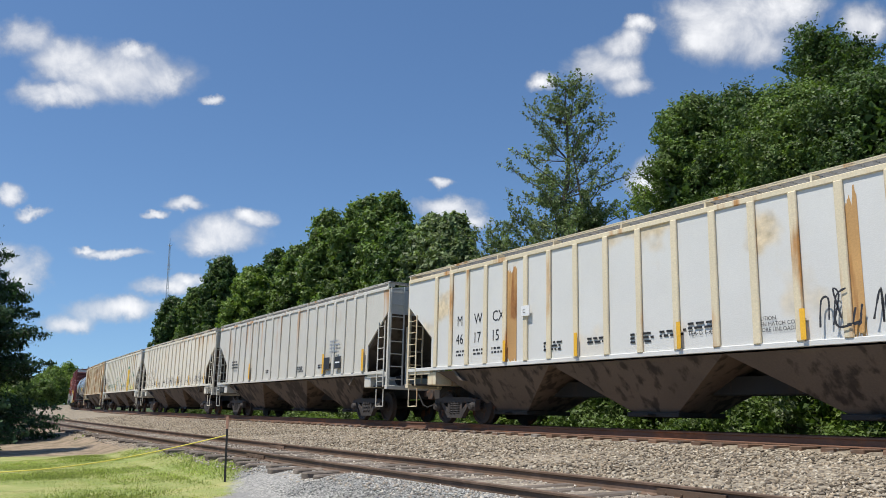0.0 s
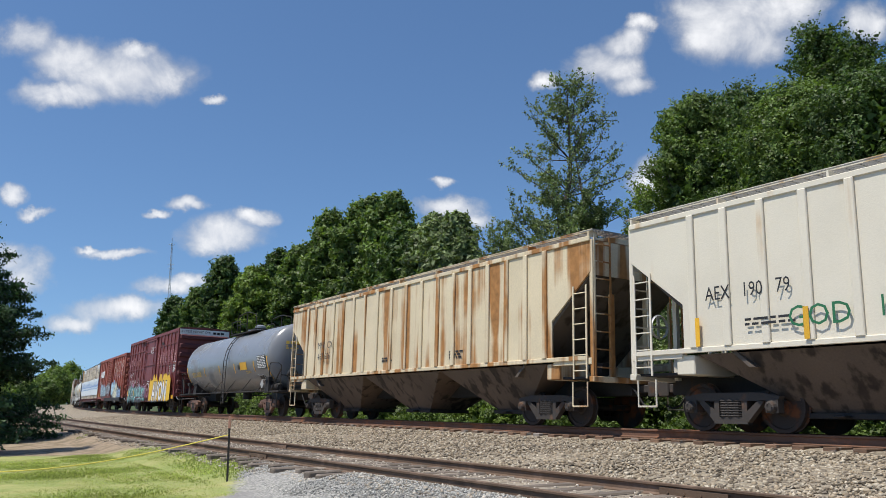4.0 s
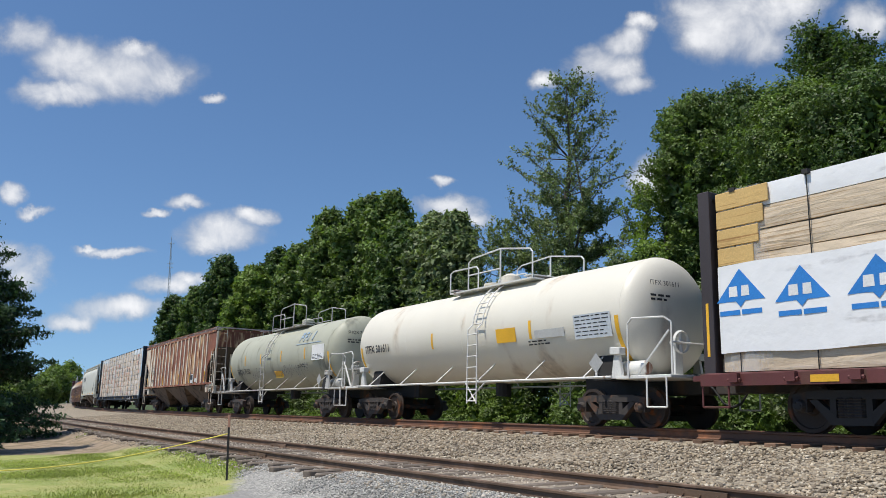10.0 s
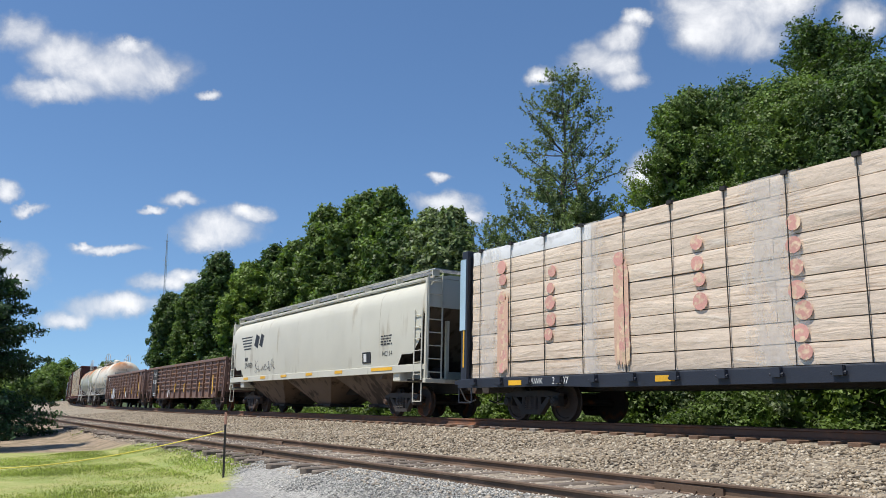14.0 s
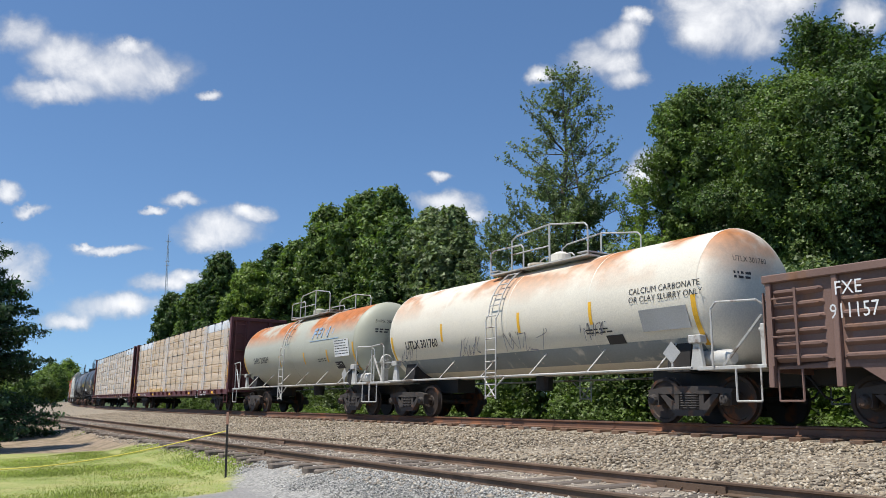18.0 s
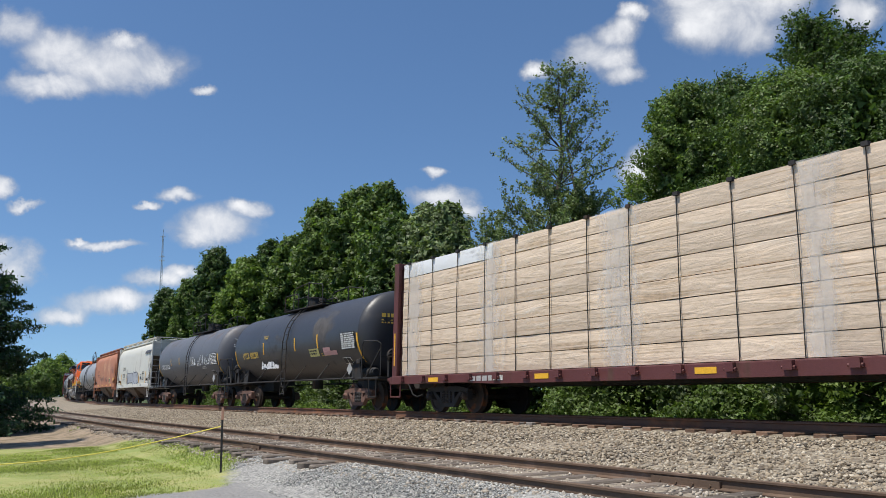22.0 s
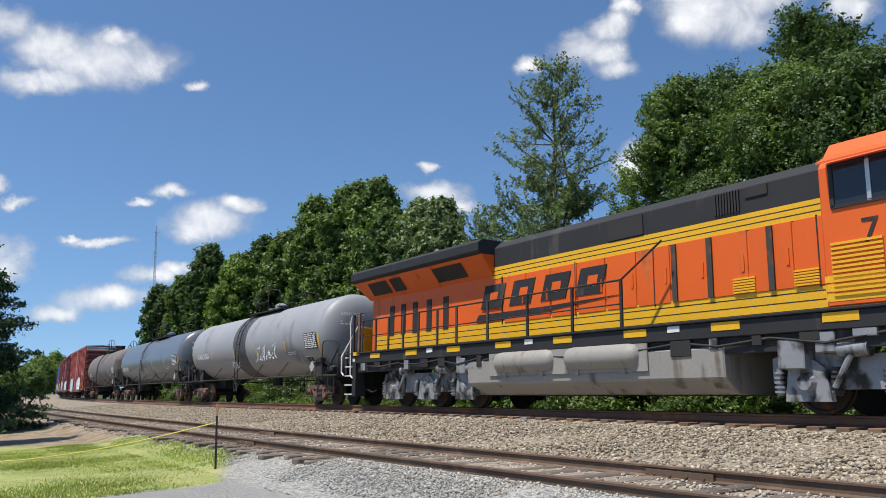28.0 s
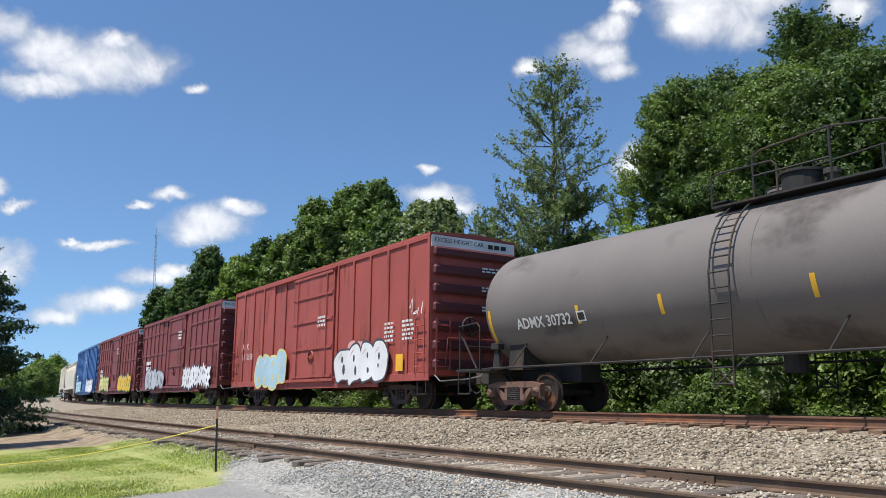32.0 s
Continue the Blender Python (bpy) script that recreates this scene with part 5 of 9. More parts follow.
    for sgn in (-1, 1):
        g = Geo()
        yb = sgn * (rw - .22)
        for k in range(5):
            g.box(-H - .05, H + .05, yb - .2 + .095 * k - .012, yb - .2 + .095 * k + .012, zt + hb, zt + hb + .025)
        for k in range(int(L / .25)):
            x = -H + .25 * k
            g.box(x - .008, x + .008, yb - .21, yb + .21, zt + hb, zt + hb + .02)
        part("running_board", g, wm, car, "open grating running board")
        part("board_edge", Geo().box(-H - .05, H + .05, yb + sgn * .2 - .012, yb + sgn * .2 + .012, zt + hb - .015, zt + hb + .04), chord or trim, car)
        for i in range(9 if bays > 2 else 7):
            x = -H + .05 + (L - .1) * i / (8 if bays > 2 else 6)
            part("board_bracket", Geo().box(x - .02, x + .02, min(yb, sgn * rw) - .01, max(yb, sgn * rw) + .01, zt + .07, zt + hb), trim, car)
    for sgn in (-1, 1):
        g = Geo()
        for k in range(5):
            g.box(sgn * (H - .1) - .2 + .1 * k - .012, sgn * (H - .1) - .2 + .1 * k + .012, -rw, rw, zt + hb, zt + hb + .025)
        for k in range(11):
            y = -rw + 2 * rw * k / 10
            g.box(sgn * (H - .1) - .21, sgn * (H - .1) + .21, y - .008, y + .008, zt + hb, zt + hb + .02)
        part("cross_walk", g, wm, car, "open grating cross walk")
    # end walls, slope sheets
    for sgn in (-1, 1):
        zb = cutz[1] - .05
        pts = [(sgn * (H - .03), zb), (sgn * (H - 2.75), 1.15), (sgn * (H - 2.85), 1.15), (sgn * (H - .12), zb + .06)]
        part("end_slope", Geo().prism(pts if sgn < 0 else pts[::-1], -(W - .055), W - .055), M["under_end"], car, "grimy slope sheet under the end, its shade in the colour")
        part("end_wall", Geo().box(min(sgn * (H - .02), sgn * (H - .12)), max(sgn * (H - .02), sgn * (H - .12)), -(W - .055), W - .055, zb - .01, zt), paint, car)
        part("end_frame", Geo().box(sgn * H - .05, sgn * H + .05, -W + .01, -W + .09, 1.1, zt).box(sgn * H - .05, sgn * H + .05, W - .09, W - .01, 1.1, zt).box(sgn * H - .08, sgn * H + .08, -W, W, .98, 1.10), trim, car, bevel=.01)
        for y in (-.55, .55):
            part("slope_post", Geo().box(sgn * (H - .35) - .05, sgn * (H - .35) + .05, y - .05, y + .05, 1.0, zb - .35), trim, car)
        part("end_platform", Geo().box(min(sgn * (H - 1.3), sgn * H), max(sgn * (H - 1.3), sgn * H), -1.35, 1.35, 1.06, 1.11), M["dark"], car)
        lm = ladder_mat or trim
        for ys in (-1, 1):
            part("side_ladder", ladder_geo(sgn * (H - .55), sgn * (H - .12), ys * (W + .03), 1.05, 3.13, 6, .014), lm, car)
            part("end_ladder", ladder_geo(ys * (W - .08), ys * (W - .55), sgn * (H + .05), 1.1, zt + .1, 8, axis="y"), lm, car)
            part("step", Geo().pipe([(sgn * (H - .62), ys * W, .98), (sgn * (H - .62), ys * W, .45), (sgn * (H - .14), ys * W, .45), (sgn * (H - .14), ys * W, .98)], .018, 5), lm, car, "sill step")
        for yb in (-W, W - .1):
            part("end_beam", Geo().box(min(sgn * (H - 1.3), sgn * H), max(sgn * (H - 1.3), sgn * H), yb, yb + .1, 1.36, 1.5), trim, car, bevel=.008)
        bo = Geo().box(sgn * (H - cut) - .22, sgn * (H - cut) + .22, -W + .03, W - .03, 1.05, zs - .1)
        part("body_bolster", bo, trim, car, bevel=.02)
    part("brake_wheel", Geo().lathe([(-.02, .26), (.02, .29), (.06, .26)], 20, "x", (H + .14, .45, 2.3)).box(H + .10, H + .16, .2, .7, 2.28, 2.32).box(H + .10, H + .16, .43, .47, 2.05, 2.55), M["silver"], car)
    part("brake_cylinder", Geo().lathe([(-.3, 0), (-.3, .16), (.3, .16), (.3, 0)], 12, "x", (H - 1.0, -.4, 1.32)), M["dark"], car)
    # bays
    x0, x1 = -H + cut + .25, H - cut - .25
    bw = (x1 - x0) / bays
    for i in range(bays):
        c = x0 + bw * (i + .5)
        lo = [(c - .62, -.62, .36), (c + .62, -.62, .36), (c + .62, .62, .36), (c - .62, .62, .36)]
        hi = [(c - bw / 2 + .02, -W + .06, zs - .1), (c + bw / 2 - .02, -W + .06, zs - .1), (c + bw / 2 - .02, W - .06, zs - .1), (c - bw / 2 + .02, W - .06, zs - .1)]
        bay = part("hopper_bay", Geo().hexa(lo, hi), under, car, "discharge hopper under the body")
        part("outlet_gate", Geo().box(c - .72, c + .72, -.72, .72, .27, .37).box(c - .1, c + .1, -.95, .95, .29, .33), M["dark"], bay, bevel=.01)
    running_gear(car, L, base or (L - 4.1), "truck", .457)
    TRAIN.append((car, (a + b) / 2, base or (L - 4.1)))
    return car


M["grate"] = mat("dull_grey_grating", (0.26, 0.255, 0.24), .6, .3)
# bays and slope sheets: dusty browns, darkened further for the shade below the body
M["under_tan"] = mat("dusty_shade_brown_underside", (0.125, 0.090, 0.066), 0.9, rust=(.042, .029, .021), amount=.56, streak=(4, 4, .6), vary=.18)
M["under_end"] = mat("grimy_shade_dark_slope_sheet", (0.11, 0.088, 0.07), 0.85, rust=(.05, .035, .026), amount=.5, vary=.15)
M["under_grey"] = mat("grimy_grey_underside", (0.16, 0.15, 0.145), 0.8, rust=(.07, .055, .045), amount=.4)
CREAMRIB = mat("yellowed_cream_rib_paint", (0.68, 0.59, 0.41), 0.55, rust=(0.44, 0.21, 0.06), amount=0.38, streak=(3, 3, .2), vary=.07)
PALEPANEL = mat("chalky_white_panel_paint", (0.64, 0.635, 0.60), 0.55, rust=(0.60, 0.50, 0.34), amount=0.36, streak=(.5, .5, .5), vary=.05, grain=.03, high=(1.2, 3.0))
CREAM = mat("cream_hopper_paint", (0.66, 0.60, 0.48), 0.55, rust=(0.46, 0.25, 0.085), amount=0.42, streak=(2.0, 2.0, .12), vary=.06, grain=.03, high=(2.2, 4.3))
CREAM2 = mat("pale_cream_paint", (0.70, 0.645, 0.525), 0.55, rust=(0.48, 0.28, 0.10), amount=0.36, streak=(2.2, 2.2, .12), vary=.06, grain=.03, high=(2.6, 4.3))
GREYP = mat("weathered_pale_grey_paint", (0.58, 0.56, 0.495), 0.55, rust=(0.46, 0.22, 0.07), amount=0.40, streak=(2.2, 2.2, .14), vary=.07, high=(2.4, 4.3))
RUSTYC = mat("cream_paint_with_rust_streaks", (0.68, 0.58, 0.40), 0.6, rust=(0.36, 0.17, 0.055), amount=0.62, streak=(2.6, 2.6, .10), vary=.1)
WHITEP = mat("clean_white_paint", (0.62, 0.595, 0.51), 0.45, rust=(.5, .47, .42), amount=.25, vary=.05, grain=.03)
BROWNRUST = mat("red_brown_rusted_panels", (0.215, 0.078, 0.045), 0.8, rust=(0.56, 0.37, 0.20), amount=0.47, streak=(6.5, 6.5, .9), vary=.32, vscale=1.4)
OLDCREAM = mat("old_cream_rib_paint", (0.66, 0.60, 0.49), 0.65, rust=(0.30, 0.13, 0.06), amount=0.48, streak=(7, 7, .8), vary=.12)
IVORY = mat("ivory_grey_paint", (0.58, 0.56, 0.47), 0.5, rust=(0.40, 0.36, 0.28), amount=0.3, streak=(1.5, 1.5, .2), vary=.06, grain=.03)
ORANGEB = mat("faded_orange_brown_paint", (0.42, 0.165, 0.085), 0.65, rust=(0.50, 0.27, 0.17), amount=0.42, streak=(1.3, 1.3, .5), vary=.14)


def settle(car, W, zs, zt):
    """Lays painted marks, set upright in front of a curved side, on to it."""
    def out(z):
        t = min(1, max(0, (z - zs) / (zt - zs)))
        return W * (1 - .045 * (2 * t - .9) ** 2) - (.32 * max(0, (t - .80) / .2) ** 2)
    for o in car.children:
        if o.name.split(".")[0] in ("lettering", "small_print", "placard", "graffiti", "emblem") and -1.60 < o.location.y < -1.47 and o.location.z > zs:
            z = o.location.z + .1
            lean = math.atan2(out(z - .1) - out(z + .1), .2)
            extra = .004 + max(0, -1.545 - o.location.y) * .3
            o.matrix_basis = Matrix.Translation((0, -out(z) - extra - o.location.y, 0)) @ Matrix.Translation(o.location) @ Matrix.Rotation(-lean, 4, "X") @ o.matrix_basis.to_3x3().to_4x4()


def small_marks(car, seed, y=-1.515, xs=(-2.0, 0.6, 2.2, 4.2), z=1.95, material=None, w=.7):
    for i, x in enumerate(xs):
        bars(car, x, z, w, 2 + (i + seed) % 2, material or M["black"], y, .045, .035, seed * 9 + i)


def build_hoppers():
    c = hopper("cream covered hopper with rust stains and black scrawls on its side", 3.2, 21.2, PALEPANEL, CREAMRIB)
    for q, (u, v) in enumerate((("M", "46"), ("W", "17"), ("CX", "15"))):
        text(c, u, -6.32 + .82 * q, 2.62, .28, M["black"], -1.506, .9), text(c, v, -6.36 + .82 * q, 2.12, .28, M["black"], -1.506, .9), bars(c, -6.34 + .82 * q, 1.95, .46, 2, M["black"], -1.506, .05, .05, 70 + q)
    bars(c, 1.72, 2.05, .75, 2, M["black"], -1.52, seed=17), text(c, "TEA-O 1-95", 1.72, 1.80, .085, M["black"], -1.52), text(c, "CAUTION\nOPEN HATCH COVERS\nBEFORE UNLOADING", 3.2, 1.95, .07, M["black"], -1.52)
    small_marks(c, 1, -1.515, (-2.6, -1.1, .2, 1.0)), scribble(c, 4.5, 1.72, 1.2, .62, SPRAY["black"], 4, -1.588, 7)
    strips(c, (-4.05, -1.4, 1.55, 4.2, 7.45), 1.56, 2.08, -1.59), plate(c, -3.2, 2.75, .32, .26, M["white"], -1.59), text(c, "C", -3.3, 2.70, .1, M["black"], -1.6)
    rusty = mat("orange_brown_rust_run", (.50, .29, .11), .8, rust=(.30, .13, .04), amount=.5, streak=(5, 5, .4), vary=.2)
    for x, w, z0, h in ((5.02, .22, 1.55, 2.56), (-4.2, .55, 1.60, 2.50), (-3.95, .3, 2.6, 1.4)):
        blot(c, x, z0, w, h, rusty, 400 + int(x * 7), -1.507, "rust_run", "orange rust run down a panel", 5, .10)
    c = hopper("weathered pale grey covered hopper with orange rust stains at its top", 22.5, 40.5, GREYP)
    plate(c, 4.55, 1.95, .5, .42, M["black"], -1.59), plate(c, 5.5, 1.95, .5, .42, M["black"], -1.59), plate(c, 5.5, 1.95, .36, .05, M["white"], -1.60)
    bars(c, -6.6, 2.5, .9, 3, M["black"], -1.565, .07, .06, 5), small_marks(c, 2, -1.515, (-2, 1.5, 3.6)), bars(c, 4.7, 2.75, .8, 4, M["silver"], -1.565, .06, .06, 15), strips(c, (-4.0, 4.22, 7.45), 1.6, 2.3, -1.59, .15)
    c = hopper("pale cream covered hopper with black spray tags along its sill", 41.4, 59.3, CREAM2)
    for q, (u, v) in enumerate((("M", "46"), ("W", "34"), ("CX", "40"))):
        text(c, u, -7.07 + .80 * q, 2.42, .26, M["black"], -1.506, .9), text(c, v, -7.10 + .80 * q, 2.03, .26, M["black"], -1.506, .9), bars(c, -7.10 + .80 * q, 1.86, .42, 2, M["black"], -1.506, .05, .05, 60 + q)
    for i, (x, w, h, mt) in enumerate(((-1.08, .78, .42, "black"), (-.1, .75, .50, "black"), (.84, .80, .34, "black"), (1.78, .95, .80, "black"), (3.68, 1.15, .42, "black"), (5.38, .72, .42, "black"), (6.28, .62, .60, "black"), (-3.68, .65, .28, "dark"))):
        scribble(c, x, 1.70, w, h, SPRAY[mt], 20 + i, -1.568, 5, .026)
    small_marks(c, 3, -1.515, (-5.2, -2.4, 1.1, 6.9)), strips(c, (-3.82, 1.72, 4.4, 7.6), 1.6, 2.12, -1.59), plate(c, -4.3, 2.62, .24, .26, M["white"], -1.59)
    c = hopper("cream covered hopper with green lettering and yellow spray patches", 60.6, 78.6, CREAM2)
    text(c, "AEX   190   79", -7.05, 2.40, .26, M["black"], -1.565, .80), bars(c, -6.2, 2.0, 1.0, 2, M["black"], -1.565, seed=8)
    text(c, "GOD", -5.35, 1.78, .36, SPRAY["green"], -1.566, .97, "graffiti"), text(c, "IS  A  HOAX", -3.75, 1.83, .34, SPRAY["green"], -1.566, .82, "graffiti"), text(c, "-LOVE\nYOUR\nEARTH\nGIRL", -1.15, 2.45, .20, SPRAY["green"], -1.566, .85, "graffiti")
    text(c, "FREE\nJSF", .72, 2.60, .34, SPRAY["green"], -1.567, .75, "graffiti"), scribble(c, 1.2, 2.95, 1.0, .28, SPRAY["green"], 31, -1.566, 5, .03), scribble(c, .1, 2.2, .35, .7, SPRAY["green"], 32, -1.566, 2, .03), text(c, "2-SIMO", 2.65, 1.80, .24, SPRAY["green"], -1.566, .75, "graffiti")
    scribble(c, 1.7, 1.62, .75, .6, SPRAY["green"], 33, -1.566, 3, .03, loops=5), scribble(c, .95, 1.6, .35, .3, SPRAY["green"], 34, -1.566, 2, .03)
    blot(c, 4.22, 1.53, .72, 1.45, SPRAY["yellow"], 35, -1.564, label="yellow sprayed patch", teeth=9, rough=.12), blot(c, 4.02, 1.95, 1.08, .62, SPRAY["yellow"], 38, -1.5645, label="yellow sprayed patch", teeth=11, rough=.28), blot(c, 4.12, 2.74, .92, .42, SPRAY["yellow"], 39, -1.5648, label="yellow sprayed patch", teeth=9, rough=.3), scribble(c, 4.08, 1.7, .95, 1.3, SPRAY["green"], 40, -1.5665, 4, .02), blot(c, 4.3, 3.15, .6, .25, SPRAY["green"], 36, -1.565, teeth=8, rough=.3), scribble(c, 5.1, 2.1, .5, .5, SPRAY["green"], 37, -1.566, 3, .03)
    scribble(c, 6.05, 2.4, .5, .45, SPRAY["green"], 38, -1.566, 2, .03), scribble(c, 6.8, 2.45, .5, .35, SPRAY["green"], 39, -1.566, 3, .045), blot(c, 5.3, 1.6, 1.9, .42, SPRAY["lime"], 40, -1.562, teeth=9, rough=.5), strips(c, (-7.25, -5.0, -1.3, 1.6, 4.25, 7.4), 1.56, 2.1, -1.572)
    c = hopper("cream covered hopper heavily streaked with orange rust", 79.8, 97.4, RUSTYC, ribs=20)
    text(c, "MW  CX", -6.0, 2.5, .24, M["black"], -1.585), text(c, "463 606", -6.0, 2.1, .24, M["black"], -1.585), small_marks(c, 4, -1.515, (-1, 3))
    c = hopper("rusted red-brown covered hopper with worn cream ribs", 208.05, 225.65, BROWNRUST, OLDCREAM, ribs=19, under=M["under_tan"], walk_mat=M["silver"], ladder_mat=OLDCREAM, chord=BROWNRUST)
    text(c, "IT  LX", -6.32, 2.70, .27, M["black"], -1.567), text(c, "40  259", -6.32, 2.32, .27, M["black"], -1.567, .9), bars(c, -6.3, 1.98, 1.2, 2, M["black"], -1.567, seed=14)
    peel = mat("cream_paint_rusted_through_above", (0.66, 0.59, 0.46), .65, rust=(0.30, 0.115, 0.05), amount=.66, streak=(3.2, 3.2, .55), vary=.12, high=(2.6, 3.7))
    H, k = 8.8, 17.6 / 17.9
    part("cream_panel", Geo().prism([(-H + .06, 4.06), (-H + .06, 3.50), (-7.36 * k - .10, 2.42), (-7.36 * k - .10, 4.06)], -1.506, -1.502), peel, c, "cream end panel rusted along its top")
    for u, v in ((7.34, 6.57), (6.57, 5.77)):
        part("cream_panel", Geo().box(-u * k + .08, -v * k - .08, -1.506, -1.502, 1.58, 4.06), peel, c, "cream end panel rusted along its top")
    plate(c, 4.62, 1.82, .50, .46, M["white"], -1.569), plate(c, 4.60, 1.88, .40, .26, M["black"], -1.576), plate(c, 5.45, 1.72, .34, .18, M["white"], -1.569), strips(c, (-7.35, -2.6, 1.45, 4.05, 7.27), 1.6, 2.15, -1.572), plate(c, -7.4, 1.66, .3, .14, M["dark"], -1.55, "bracket")
    c = hopper("ivory curved-side covered hopper with a dark striped emblem", 253.1, 271.0, IVORY, None, 11, 3, 4.05, 1.50, 1.53, True, under=M["under_tan"], cut=1.7, cutz=(2.2, 3.25), walk_mat=M["silver"])
    for i in range(5):
        plate(c, -6.95 + .06 * i, 3.28 - .13 * i, 1.45 - .12 * i, .06, M["black"], -1.53, "emblem", "dark horizontal stripes")
    plate(c, -5.55, 3.05, .5, .52, M["black"], -1.535, "emblem", "dark slanted emblem block", 18), plate(c, -4.95, 3.05, .42, .52, M["black"], -1.535, "emblem", "", 18)
    bars(c, -7.0, 2.38, .4, 1, M["black"], -1.545, .16, .06, seed=19), text(c, "294950", -7.0, 1.9, .24, M["black"], -1.545), scribble(c, -5.8, 1.68, 2.6, .55, SPRAY["dark"], 44, -1.545, 9, .02)
    text(c, "HC114", 6.3, 1.85, .16, M["black"], -1.545), plate(c, 5.2, 1.85, .6, .36, M["black"], -1.545), plate(c, 5.1, 1.85, .2, .26, M["white"], -1.552), bars(c, 6.2, 2.5, .8, 4, M["black"], -1.545, seed=9)
    for x in (-6.6, -4.4, -2.0, .6, 3.2, 6.4):
        plate(c, x, 1.44, .62 if x < 6 else 1.4, .10, M["yellow"], -1.575, "reflector_strip", "yellow reflective strip")
    settle(c, 1.53, 1.50, 4.05)
    c = hopper("clean white two-bay covered hopper with large black letters and silver graffiti", 419.4, 431.7, WHITEP, None, 4, 2, 4.05, 1.30, 1.52, True, base=8.3, under=M["under_tan"], cut=1.5, cutz=(2.0, 3.15), walk_mat=M["whitepaint"], ladder_mat=M["whitepaint"])
    for i, w in enumerate((.44, .40, .36, .46)):
        part("emblem", Geo().prism([(-w / 2 - .06, -.25), (w / 2 - .06, -.25), (w / 2 + .06, .25), (-w / 2 + .06, .25)], -.004, .004), mat("worn_black_emblem", (.06, .06, .065), .6) if i == 0 else bpy.data.materials["worn_black_emblem"], c, "large dark emblem shape", m=Matrix.Translation((4.45 + .42 * i, -1.50, 3.52)) @ Matrix.Rotation(-.10, 4, "X"))
    text(c, "GACX", -4.03, 2.34, .27, M["black"], -1.545), text(c, "12385", -4.0, 1.86, .27, M["black"], -1.545), text(c, "LD LMT  231200\nLT WT    54800", -3.95, 1.66, .075, M["black"], -1.545)
    piece(c, -2.15, 1.33, 4.2, .82, 4, SPRAY["silver"], SPRAY["dark"], 46, -1.552, label="silver bubble-letter graffiti", shine=SPRAY["silver"])
    text(c, "SLAW", 3.3, 1.55, .24, SPRAY["black"], -1.545, .75, "graffiti"), text(c, "GTU!", 3.1, 1.17, .16, SPRAY["black"], -1.562, .9, "graffiti"), plate(c, 2.97, 1.78, .36, .34, M["black"], -1.545), plate(c, 2.92, 1.86, .22, .10, M["white"], -1.553), bars(c, 3.4, 2.12, .7, 3, M["black"], -1.545, .05, .05, seed=10), plate(c, -2.3, 2.25, .22, .30, M["silver"], -1.545)
    text(c, "THE FAIR 1!", -3.95, 1.18, .12, M["black"], -1.562, 1.1, "graffiti"), strips(c, (-4.6, -2.33, 2.38, 4.6), 1.36, 2.1, -1.517)
    settle(c, 1.52, 1.30, 4.05)
    c = hopper("faded orange-brown two-bay covered hopper with small tags", 432.9, 445.7, ORANGEB, None, 3, 2, 4.0, 1.45, 1.52, True, base=8.2, under=M["under_tan"], cut=1.6, cutz=(2.1, 3.2))
    text(c, "NCUX", -4.2, 2.5, .22, M["black"], -1.545), text(c, "20357", -4.2, 2.12, .24, M["black"], -1.545)
    for i, x in enumerate((-2.6, -1.4, .6, 4.0)):
        scribble(c, x, 1.7 if i < 3 else 2.3, 1.1, .5, SPRAY["dark"], 50 + i, -1.548, 6, .03)
    plate(c, 3.0, 1.78, .5, .36, M["lime"] if "lime" in M else SPRAY["lime"], -1.545), plate(c, 3.0, 1.78, .4, .28, M["black"], -1.55), plate(c, 5.2, 1.85, .6, .22, M["yellow"], -1.547)
    for x in (-3, -.4, 2.2, 4.4):
        plate(c, x, 1.39, .6, .10, M["yellow"], -1.575, "reflector_strip", "yellow reflective strip")
    settle(c, 1.52, 1.45, 4.0)
    hopper("pale yellow-cream covered hopper far down the train", 623.3, 641.0, CREAM, None, 11, 3, 4.05, 1.5, 1.53, True, cut=1.7, cutz=(2.2, 3.25))
    hopper("pale covered hopper far down the train", 642.3, 660.0, CREAM2)


# ---- tank car ----
def shell_patch(x0, x1, z0, z1, zc, r, n=8, lift=.006):
    """A patch that lies on the viewer's side of a tank shell, between two heights."""
    g = Geo()
    a0, a1 = math.asin(max(-1, min(1, (z0 - zc) / r))), math.asin(max(-1, min(1, (z1 - zc) / r)))
    R = r + lift
    for i in range(n + 1):
        a = a0 + (a1 - a0) * i / n
        y, z = -R * math.cos(a), zc + R * math.sin(a)
        g.v += [(x0, y, z), (x1, y, z)]
    g.f = [(2 * i, 2 * i + 1, 2 * i + 3, 2 * i + 2) for i in range(n)]
    return g


def on_shell(z, zc, r, lift=.012):
    """The y and the lean of the shell at a height on the viewer's side."""
    a = math.asin((z - zc) / r)
    return -(r + lift) * math.cos(a), a


